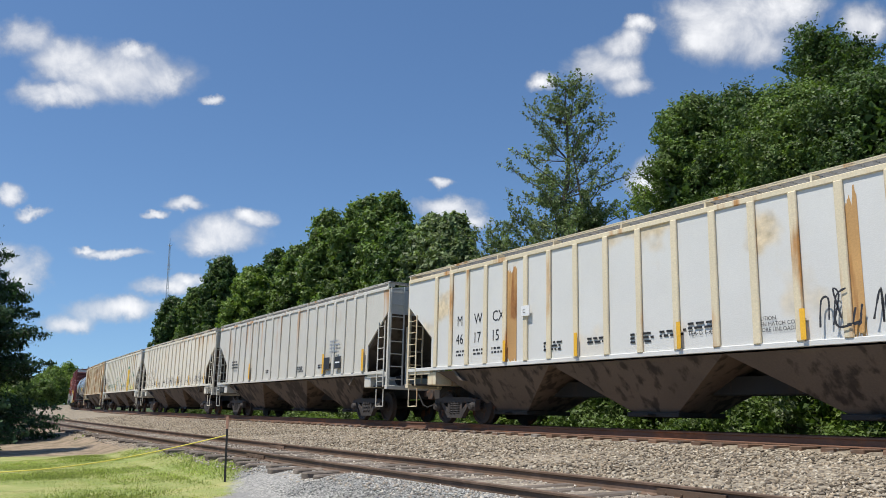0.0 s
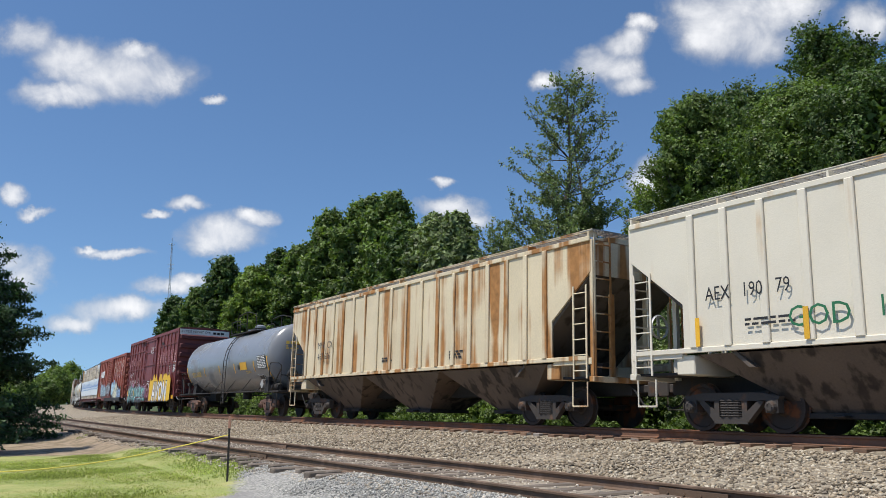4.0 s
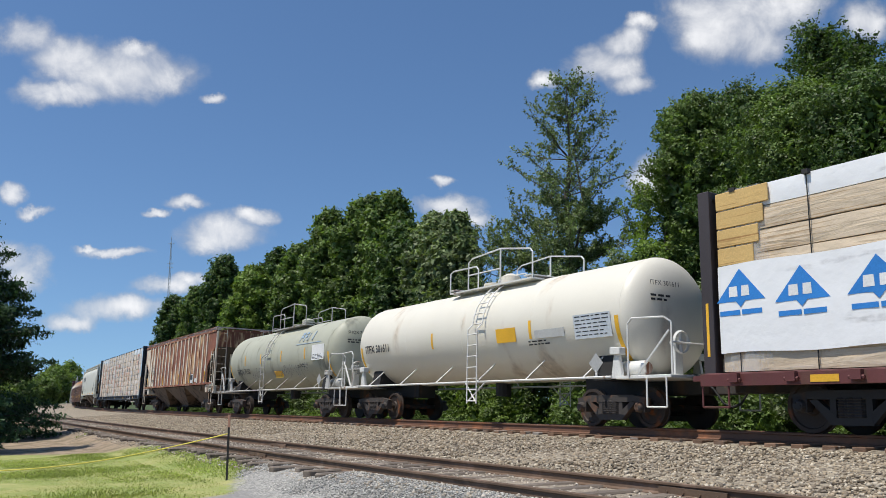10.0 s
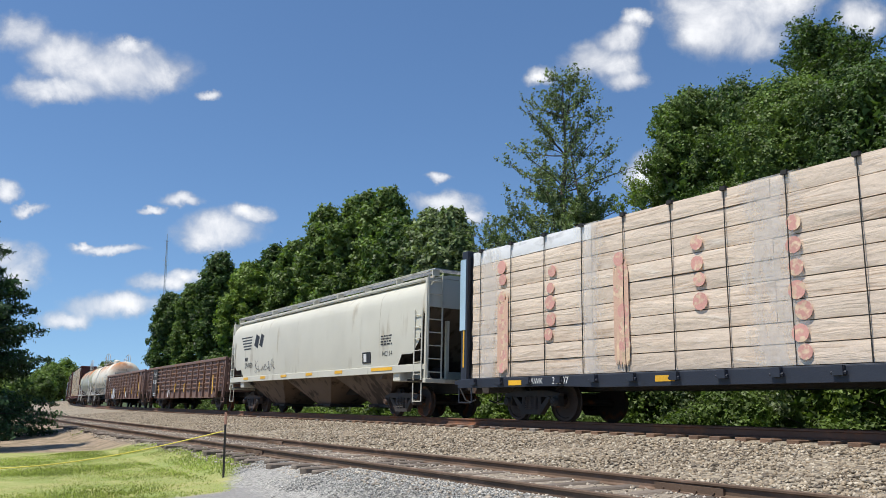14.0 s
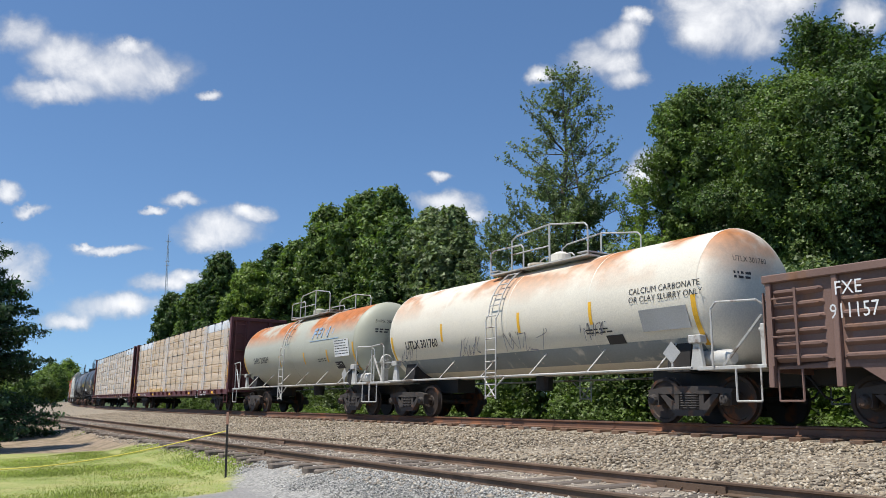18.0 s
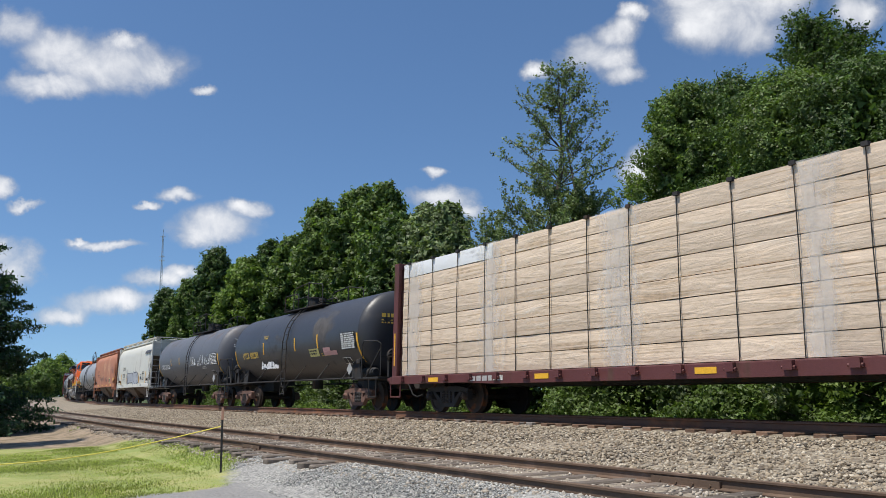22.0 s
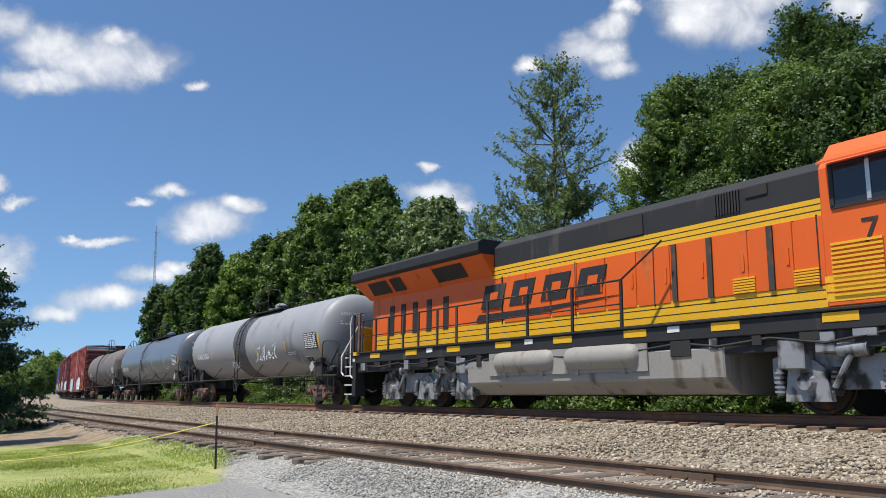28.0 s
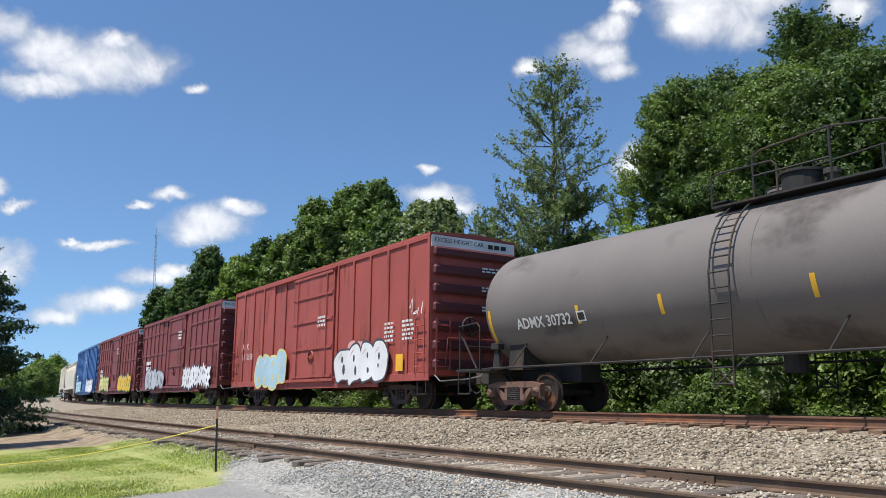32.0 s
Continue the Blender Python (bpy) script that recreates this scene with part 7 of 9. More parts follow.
    for i in range(4):
        scribble(c, 1.25 + .58 * i, 1.72, .62, .75, SPRAY["white"], 90 + i, -1.46, 2, .028, loops=5)
    scribble(c, -2.4, 1.55, 1.1, .3, SPRAY["white"], 96, -1.33, 5, .02)
    c = tank_car("blue-grey tank car with white lettering", 508.2, 527.4, slate, -8.62, 8.2, mark="ADMX 28040", mark_mat=M["white"], mark_x=-7.84, mark_z=2.04, stripes=st(-5.26, -1.92, 1.52, 4.8, z=(2.05, 2.48)), lad_x=-.95, px=-1.5, dome_x=.0, end_mark="ADMX 28040")
    plate(c, -5.56, 2.06, .28, .26, M["white"], -1.385, "placard", "", 0, -.36), plate(c, -5.56, 2.06, .21, .19, M["black"], -1.393, "placard", "", 0, -.36)
    c = tank_car("dusty grey-brown tank car with white lettering", 528.1, 547.3, brown, -7.65, 8.05, mark="ADMX 30732", mark_mat=M["white"], mark_x=-6.48, mark_z=1.96, stripes=st(-4.36, -1.96, 1.34, 4.22, z=(1.95, 2.35)), lad_x=-.4, dome="can", px=-1.0, dome_x=.4)
    plate(c, -4.25, 2.10, .26, .24, M["white"], -1.40, "placard", "", 0, -.34), plate(c, -4.25, 2.10, .19, .17, M["black"], -1.408, "placard", "", 0, -.34)


# ---- boxcar ----
def boxcar(label, a, b, paint, zt=5.0, zb=.82, posts=8, door=(-1.5, 2.1), plug=False, panels=False, roofm=None, band=True, ends=None, name="boxcar", double=False):
    L = b - a
    H, W = L / 2, 1.50
    car = thing(name, label, "freight car", "cars of the train")
    part("body", Geo().box(-H, H, -W, W, zb + .16, zt), paint, car, bevel=.015)
    part("roof", Geo().slab([(-W - .03, zt), (W + .03, zt), (W + .03, zt + .05), (0, zt + .14), (-W - .03, zt + .05)], -H - .02, H + .02), roofm or paint, car)
    for ys in (-1, 1):
        y0, y1 = sorted((ys * W, ys * (W + .05)))
        part("side_sill", Geo().box(-H, H, y0, y1, zb, zb + .22).box(-H + 3, H - 3, y0 - .0, y1, zb - .14, zb), paint, car, bevel=.01)
        part("top_rail", Geo().box(-H, H, y0, y1, zt - .14, zt), paint, car, bevel=.01)
        pm = Geo().box(-.06, .06, -.055, .0, zb + .2, zt - .12).mesh("side_post", paint, bevel=.015)
        xs = [x for x in np.linspace(-H + .06, H - .06, posts * 2 + 1) if not door[0] - .15 < x < door[1] + .15]
        for x in xs:
            part("side_post", pm, None, car, m=Matrix.Translation((x, -W, 0)) if ys < 0 else Matrix.Translation((x, W, 0)) @ Matrix.Rotation(math.pi, 4, "Z"))
        if panels:
            for z in (zb + 2.15, zb + 3.4):
                for x0, x1 in zip(xs, xs[1:]):
                    if x1 - x0 < 1.6:
                        q0, q1 = sorted((ys * W, ys * (W + .04)))
                        part("panel_rail", Geo().box(x0 + .06, x1 - .06, q0, q1, z - .05, z + .05), paint, car, bevel=.012)
        d0, d1 = door
        q0, q1 = sorted((ys * (W + .01), ys * (W + .085)))
        dr = part("door", Geo().box(d0, d1, q0, q1, zb + .22, zt - .16), paint, car, "sliding side door", bevel=.012)
        r0, r1 = sorted((ys * (W + .085), ys * (W + .125)))
        g = Geo()
        for z in (zb + .3, zb + 1.3, zb + 2.3, zb + 3.2, zt - .25):
            if z < zt - .2:
                g.box(d0 + .05, d1 - .05, r0, r1, z - .05, z + .05)
        part("door_brace", g, paint, dr)
        for x in (d0 + .5, d1 - .5):
            part("lock_rod", Geo().rod((x, ys * (W + .13), zb + .25), (x, ys * (W + .13), zt - .3), .025, 6), paint, dr)
        part("door_handle", Geo().lathe([(0, .2), (.04, .24), (.08, .2)], 16, "y", ((d0 + d1) / 2, ys * (W + .13), zb + 1.0)).box((d0 + d1) / 2 - .25, (d0 + d1) / 2 + .25, min(ys * (W + .13), ys * (W + .17)), max(ys * (W + .13), ys * (W + .17)), zb + .98, zb + 1.02), paint, dr)
        part("door_track", Geo().box(d0 - 2.2, d1 + .2, min(ys * (W + .03), ys * (W + .14)), max(ys * (W + .03), ys * (W + .14)), zb + .1, zb + .2), paint, car)
        part("door_hood", Geo().box(d0 - 2.2, d1 + .2, min(ys * W, ys * (W + .14)), max(ys * W, ys * (W + .14)), zt - .17, zt - .12), paint, car)
        for sgn in (-1, 1):
            part("side_ladder", ladder_geo(sgn * (H - .70), sgn * (H - .18), ys * (W + .09), zb + .2, zb + 1.75, 4), paint, car)
            part("step", Geo().pipe([(sgn * (H - .66), ys * W, zb + .05), (sgn * (H - .66), ys * W, zb - .38), (sgn * (H - .2), ys * W, zb - .38), (sgn * (H - .2), ys * W, zb + .05)], .02, 5), M["dark"], car)
    for sgn in (-1, 1):
        n = 7
        for i in range(n):
            z = zb + .45 + (zt - zb - .95) * i / (n - 1)
            g = Geo().slab([(-W + .03, z - .15), (W - .03, z - .15), (W - .05, z + .15), (-W + .05, z + .15)], min(sgn * H, sgn * (H + .13)), max(sgn * H, sgn * (H + .13)))
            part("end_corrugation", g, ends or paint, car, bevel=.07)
        if band:
            pl = part("end_band", Geo().box(min(sgn * H, sgn * (H + .02)), max(sgn * H, sgn * (H + .02)), -W + .01, W - .01, zt - .36, zt - .02), M["white"], car, "white painted top band")
            if sgn > 0:
                t = text(car, "EXCESS HEIGHT CAR", 0, 0, .13, M["black"])
                t.matrix_basis = Matrix.Translation((H + .03, -W + .1, zt - .22)) @ Matrix.Rotation(math.pi / 2, 4, "Z") @ Matrix.Rotation(math.pi / 2, 4, "X")
                bars(car, 0, 0, .8, 1, M["black"], h=.13, seed=5).matrix_basis = Matrix.Translation((H + .03, W - 1.0, zt - .12)) @ Matrix.Rotation(math.pi / 2, 4, "Z")
        for ys in (-1, 1):
            part("end_ladder", ladder_geo(ys * (W - .12), ys * (W - .58), sgn * (H + .16), zb + .2, zb + 1.75, 4, axis="y"), paint, car)
        part("crossover_platform", Geo().box(min(sgn * H, sgn * (H + .3)), max(sgn * H, sgn * (H + .3)), -1.0, 1.0, 1.12, 1.16), M["dark"], car)
        part("end_rail", Geo().pipe([(sgn * (H + .1), -1.05, 1.15), (sgn * (H + .24), -1.05, 2.0), (sgn * (H + .24), 1.05, 2.0), (sgn * (H + .1), 1.05, 1.15)], .02, 5), paint, car)
        for k in range(3):
            bars(car, 0, 0, .8, 2, M["white"], h=.05, seed=k).matrix_basis = Matrix.Translation((sgn * (H + .136), .2, zt - .86 - .58 * k)) @ Matrix.Rotation(sgn * math.pi / 2, 4, "Z")
    part("brake_wheel", Geo().lathe([(-.02, .26), (.02, .29), (.06, .26)], 20, "x", (H + .22, -.3, 2.35)).box(H + .2, H + .26, -.55, -.05, 2.33, 2.37).box(H + .2, H + .26, -.32, -.28, 2.1, 2.6), M["dark"], car)
    part("uncoupling_lever", Geo().pipe([(H + .1, -1.4, .95), (H + .3, -1.35, .78), (H + .4, -.5, .85), (H + .55, -.1, .95)], .018, 5), M["silver"], car)
    running_gear(car, L, L - 4.6, "truck", .457)
    TRAIN.append((car, (a + b) / 2, L - 4.6))
    return car


def build_boxcars():
    maroon = mat("maroon_boxcar_paint", (0.175, 0.038, 0.034), 0.55, vary=.13, rust=(.10, .035, .025), amount=.35, streak=(2.5, 2.5, .3))
    red = mat("faded_red_boxcar_paint", (0.345, 0.072, 0.055), 0.6, vary=.12, rust=(.24, .055, .04), amount=.4, streak=(2, 2, .3))
    nsred = mat("oxide_red_boxcar_paint", (0.30, 0.075, 0.045), 0.6, vary=.15, rust=(.16, .05, .03), amount=.42, streak=(2.5, 2.5, .25))
    blue = mat("blue_boxcar_paint", (0.055, 0.145, 0.36), 0.5, vary=.12, rust=(.04, .09, .22), amount=.4)
    dark = mat("dark_red_boxcar_paint", (0.20, 0.045, 0.042), 0.6, vary=.13, rust=(.12, .035, .03), amount=.4, streak=(2.5, 2.5, .3))
    # the end corrugations take a darker maroon than the sides
    c = boxcar("tall maroon boxcar with big white and yellow block graffiti", 116.4, 132.7, maroon, 5.0, .80, 8, (-1.5, 2.1), panels=True, ends=mat("dark_maroon_car_end", (0.10, 0.022, 0.022), .6, vary=.12))
    Y = -1.63
    text(c, "AO", -6.9, 2.43, .30, M["white"], Y + .06), text(c, "K", -5.97, 2.45, .30, M["white"], Y + .06)
    for i, q in enumerate(("11", "50", "60")):
        text(c, q, -6.8 + .9 * i, 1.93 + .01 * i, .29, M["white"], Y + .06)
    piece(c, -7.0, .70, 6.5, 1.05, 8, SPRAY["teal"], SPRAY["dark"], 100, Y, True, SPRAY["white"], "teal jagged spray-painted letters", SPRAY["mauve"]), scribble(c, -6.9, .74, 6.3, 1.0, SPRAY["dark"], 101, Y - .016, 16, .045, loops=4), scribble(c, -6.9, .8, 6.2, 1.1, SPRAY["white"], 102, Y - .02, 12, .022)
    blot(c, 1.35, .72, 6.3, 1.75, SPRAY["yellow"], 103, Y - .062, label="yellow spray-painted field", teeth=22, rough=.2)
    text(c, "AVON", 2.36, .74, 1.12, SPRAY["black"], Y - .066, .945, "graffiti", fat=.11, label="black outline of block letters"), text(c, "AVON", 2.40, .74, 1.12, SPRAY["white"], Y - .072, .945, "graffiti", fat=.045, label="white block-letter graffiti")
    scribble(c, -1.2, .9, 2.3, 1.0, SPRAY["mauve"], 104, Y - .061, 7, .05), scribble(c, -.3, 1.3, 1.6, .6, SPRAY["white"], 105, Y - .064, 6, .02), bars(c, .2, 2.0, .8, 3, M["white"], -1.645, .05, .05, 31)
    for i in range(7):
        scribble(c, 2.5 + .82 * i, 3.0 if i < 6 else 2.9, .5, .85, SPRAY["pink"], 110 + i, -1.56, 3, .014, loops=7)
    for i in range(5):
        scribble(c, -7.75 + .92 * i, 3.2 - (.25 if i == 0 else 0), .42, .6, SPRAY["pink"], 120 + i, -1.56, 3, .014, loops=7)
    text(c, "CLOSE AND LOCK\nDOOR BEFORE\nMOVING CAR", .55, 4.15, .11, M["white"], -1.64), bars(c, 5.9, 2.95, .55, 5, M["white"], -1.52, .07, .06, 7), bars(c, 7.1, 3.05, .8, 6, M["white"], -1.52, .06, .05, 8), plate(c, 7.75, .92, .7, .22, M["yellow"], -1.57, "reflector_strip", "yellow warning panel"), plate(c, -6.87, 1.27, .3, .4, M["yellow"], -1.66, "reflector_strip", "yellow panel"), plate(c, -4.5, 1.28, .14, .42, M["yellow"], -1.66, "reflector_strip")
    pl = plate(c, -3.8, 2.15, .30, .30, M["white"], -1.56, "placard", "small framed stencil")
    plate(pl, 0, 0, .25, .25, maroon, -.006, "field")
    plate(c, 3.9, 4.3, .5, .12, M["dark"], -1.56, "bracket"), plate(c, 3.75, 4.38, .5, .10, M["dark"], -1.56, "bracket")

    c = boxcar("oxide-red boxcar with white emblem stripes and wide silver graffiti", 134.5, 150.9, nsred, 4.45, .95, 7, (-1.55, 1.45), band=False)
    Y = -1.64
    for i in range(5):
        plate(c, -6.44 + .03 * i, 3.36 - .115 * i, 1.12, .065, M["white"], -1.56, "emblem", "white horizontal stripe")
    for x, w in ((-5.5, .74), (-4.66, .72)):
        part("emblem", Geo().prism([(-w / 2 - .07, -.28), (w / 2 - .07, -.28), (w / 2 + .07, .28), (-w / 2 + .07, .28)], -.004, .004), M["white"], c, "white slanted emblem shape", m=Matrix.Translation((x, -1.562, 3.17)))
    text(c, "NS", -5.82, 2.20, .27, M["white"], -1.56), text(c, "450", -5.78, 1.70, .28, M["white"], -1.56), text(c, "710", -4.6, 1.70, .28, M["white"], -1.56), text(c, "LD LMT\nLT WT", -5.75, 1.34, .09, M["white"], -1.56)
    text(c, "HICCUP", 2.25, 3.05, .92, SPRAY["chalk"], -1.565, .95, "graffiti", spacing=1.28, fat=-.02, label="white roller-painted letters with drips")
    for i in range(9):
        plate(c, 2.5 + .63 * i, 2.86, .02, .30 + .1 * (i % 3), SPRAY["white"], -1.563, "drip", "thin paint drip")
    scribble(c, -6.95, 2.15, .75, .45, SPRAY["white"], 151, -1.565, 5, .022), scribble(c, -6.6, 1.85, .3, .2, SPRAY["white"], 152, -1.565, 3, .015), plate(c, -6.83, 1.30, .46, .30, M["yellow"], -1.58, "reflector_strip", "yellow panel"), plate(c, 7.25, 1.30, .54, .34, M["yellow"], -1.58, "reflector_strip", "yellow panel"), plate(c, 6.88, 1.81, .2, .2, SPRAY["green"], -1.58, "sticker", "green sticker")
    part("door_sill", Geo().box(-1.7, 7.6, -1.71, -1.50, .76, 1.01), M["dark"], c, "grimy black sill under the door", bevel=.01)
    blot(c, -5.2, 1.0, 3.6, .95, SPRAY["dark"], 134, Y + .064, label="dark sprayed background", teeth=9, rough=.35)
    blot(c, 1.5, 1.02, 5.4, 1.1, SPRAY["dark"], 130, Y + .06, label="dark sprayed background", teeth=9, rough=.25)
    piece(c, -5.2, 1.16, 3.4, .92, 5, SPRAY["cyan"], SPRAY["dark"], 131, Y, True, SPRAY["white"], "pale blue jagged letters", SPRAY["blue"]), scribble(c, -5.2, 1.05, 3.4, 1.2, SPRAY["dark"], 141, Y - .014, 9, .05), scribble(c, -5.2, 1.05, 3.4, 1.2, SPRAY["white"], 142, Y - .02, 8, .04)
    piece(c, -1.25, 1.3, 2.5, .85, 4, SPRAY["silver"], SPRAY["dark"], 132, Y - .045, True, SPRAY["white"], "silver jagged letters across the door"), scribble(c, -1.25, 1.2, 2.5, 1.0, SPRAY["dark"], 143, Y - .062, 9, .06), scribble(c, -1.25, 1.2, 2.5, 1.1, SPRAY["white"], 144, Y - .066, 6, .03)
    piece(c, 1.8, 1.22, 2.2, 1.0, 3, SPRAY["cyan"], SPRAY["dark"], 133, Y, True, SPRAY["white"], "pale blue jagged letters", SPRAY["blue"])
    piece(c, 4.2, .75, 1.0, 1.5, 1, SPRAY["cream"], SPRAY["dark"], 134, Y - .01, False, SPRAY["white"], "cream bubble shape"), piece(c, 3.4, .95, .75, .85, 1, SPRAY["cream"], SPRAY["dark"], 135, Y - .008, False, SPRAY["white"], "cream bubble shape")
    piece(c, 5.3, .8, 2.2, .9, 3, SPRAY["blue"], SPRAY["dark"], 136, Y - .004, True, SPRAY["cyan"], "blue sprayed shapes"), text(c, "FLYID", 5.6, 1.62, .18, SPRAY["white"], Y - .03, .9, "graffiti"), text(c, "ZEE!", 5.5, .78, .16, SPRAY["white"], Y - .03, .9, "graffiti"), plate(c, 5.78, 1.28, .42, .3, M["silver"], Y - .03, "placard")
    bars(c, 6.6, 1.62, .5, 5, M["white"], -1.56, .06, .07, 17)
    g = Geo()
    for k in range(20):
        g.slab([(-1.60, 1.24 + .15 * k), (-1.66, 1.28 + .15 * k), (-1.66, 1.32 + .15 * k), (-1.60, 1.36 + .15 * k)][::-1], -1.5, 1.4)
    part("door_corrugation", g, nsred, c, "ribbed door face")

    specs = ((548.0, 565.0, red, "faded red tall boxcar with white bubble graffiti", False), (567.2, 584.3, dark, "dark red tall boxcar with silver graffiti band", True), (586.2, 603.3, dark, "dark red boxcar with yellow and green graffiti", True), (605.0, 621.6, blue, "blue tall boxcar with pale graffiti", False))
    for k, (a, b, paint, label, pan) in enumerate(specs):
        c = boxcar(label, a, b, paint, 5.0, .80, 8 if k else 7, (-1.4, 2.2), panels=pan, ends=bpy.data.materials["dark_maroon_car_end"] if k < 3 else None)
        Y = -1.64
        if k == 0:
            text(c, "A   K", -7.2, 2.4, .26, M["white"], -1.56), text(c, "11  0158", -7.2, 1.95, .26, M["white"], -1.56)
            piece(c, -5.2, .8, 3.2, 1.3, 4, SPRAY["cyan"], SPRAY["lime"], 160, Y, False, SPRAY["white"], "pale blue bubble letters")
            piece(c, 2.7, .85, 3.5, 1.15, 4, SPRAY["white"], SPRAY["dark"], 162, Y, False, SPRAY["pink"], "white bubble-letter graffiti", SPRAY["pink"])
            bars(c, 1.0, 3.2, .7, 3, M["white"], -1.64, .08, .06, 3), bars(c, 5.9, 2.6, .6, 5, M["white"], -1.56, .07, .06, 4), bars(c, 7.0, 2.6, .7, 5, M["white"], -1.56, .07, .06, 5), plate(c, 6.9, 1.35, .42, .5, M["yellow"], -1.58, "placard"), scribble(c, 7.5, 2.7, .7, .5, SPRAY["white"], 163, -1.58, 4, .03)
        else:
            pal = (("silver", "white", "dark"), ("lime", "yellow", "green"), ("cyan", "white", "dark"))[k - 1]
            piece(c, -6.5, .85, 4.6, 1.15, 5, SPRAY[pal[0]], SPRAY[pal[2]], 170 + k, Y, k == 2, SPRAY["white"])
            piece(c, 2.6, .85, 5.0, 1.1, 6, SPRAY[pal[1]], SPRAY[pal[2]], 190 + k, Y, k == 1, SPRAY["white"])
            bars(c, -7.0, 2.6, 1.3, 2, M["white"], -1.56, .22, .12, 11 + k), bars(c, 1.0, 4.0, .8, 3, M["white"], -1.64, .1, .07, 12)


# ---- centerbeam flat cars with wrapped lumber ----
def bundle_mesh(w, h, material, seed, sag=.012):
    """A wrapped pack of boards: a soft-edged block with slack film."""
    rnd = random.Random(seed)
    g = Geo()
    nx, nz = 9, 3
    P = []
    for i in range(nx + 1):
        for k in range(nz + 1):
            x, z = w * i / nx - w / 2, h * k / nz
            e = .010 * ((k in (0, nz)) or (i in (0, nx)))
            P.append((x, e + rnd.uniform(-sag, sag) * .6, z + (rnd.uniform(-sag, sag) if 0 < k < nz else (.005 if k == 0 else -.005))))
    back = [(x, 1.18, z) for x, y, z in P]
    n = nz + 1
    F = [(i * n + k, (i + 1) * n + k, (i + 1) * n + k + 1, i * n + k + 1) for i in range(nx) for k in range(nz)]
    g.add(P, F)
    b = len(P)
    g.v += back
    for i in range(nx):
        g.f.append((i * n + nz, (i + 1) * n + nz, b + (i + 1) * n + nz, b + i * n + nz))
        g.f.append((i * n, b + i * n, b + (i + 1) * n, (i + 1) * n))
    for k in range(nz):
        g.f.append((k, k + 1, b + k + 1, b + k))
        q = nx * n
        g.f.append((q + k, b + q + k, b + q + k + 1, q + k + 1))
    g.f += [(b + i * n + k, b + i * n + k + 1, b + (i + 1) * n + k + 1, b + (i + 1) * n + k) for i in range(nx) for k in range(nz)]
    return g.mesh("lumber_pack", material, smooth=True)


def wrap_mat(name, wood, line, amount, gloss=.35):
    """Film over sawn boards: thin level board lines show through; slack, shiny, slanting folds are drawn as paler
    streaks in the colour and a bump.
    """
    ma = mat(name, wood, gloss, vary=.09, vscale=.6, grain=.04, rust=line, amount=amount, streak=(.35, .35, 26), bump=1.0, bscale=5, random_v=.10)
    nt = ma.node_tree
    N, L = nt.nodes.new, nt.links.new
    bs = nt.nodes["Principled BSDF"]
    colour = bs.inputs["Base Color"].links[0].from_socket
    tc, mp, nz, big, mr, mul, mx = N("ShaderNodeTexCoord"), N("ShaderNodeMapping"), N("ShaderNodeTexNoise"), N("ShaderNodeTexNoise"), N("ShaderNodeMapRange"), N("ShaderNodeMath"), N("ShaderNodeMix")
    info, off = N("ShaderNodeObjectInfo"), N("ShaderNodeVectorMath")
    off.operation, off.inputs[1].default_value = "MULTIPLY_ADD", (31, 7, 19)
    L(info.outputs["Random"], off.inputs[0]), L(tc.outputs["Object"], off.inputs[2])
    mp.inputs["Scale"].default_value, mp.inputs["Rotation"].default_value = (.5, 1, 3.6), (0, .34, 0)
    L(off.outputs[0], mp.inputs[0]), L(mp.outputs[0], nz.inputs["Vector"])
    nz.inputs["Scale"].default_value, nz.inputs["Detail"].default_value, nz.inputs["Distortion"].default_value = 1.3, 4, 1.6
    mr.interpolation_type = "SMOOTHSTEP"
    mr.inputs[1].default_value, mr.inputs[2].default_value = .58, .78
    L(nz.outputs["Fac"], mr.inputs[0])
    big.inputs["Scale"].default_value = .9
    L(off.outputs[0], big.inputs["Vector"])
    mul.operation = "MULTIPLY"
    L(mr.outputs[0], mul.inputs[0]), L(big.outputs["Fac"], mul.inputs[1])
    mx.data_type = "RGBA"
    mx.inputs["B"].default_value = (.80, .74, .64, 1)
    L(mul.outputs[0], mx.inputs["Factor"]), L(colour, mx.inputs["A"]), L(mx.outputs["Result"], bs.inputs["Base Color"])
    bp = N("ShaderNodeBump")
    bp.inputs["Strength"].default_value, bp.inputs["Distance"].default_value = .45, .05
    L(nz.outputs["Fac"], bp.inputs["Height"]), L(bs.inputs["Normal"].links[0].from_socket, bp.inputs["Normal"]), L(bp.outputs[0], bs.inputs["Normal"])
    return ma


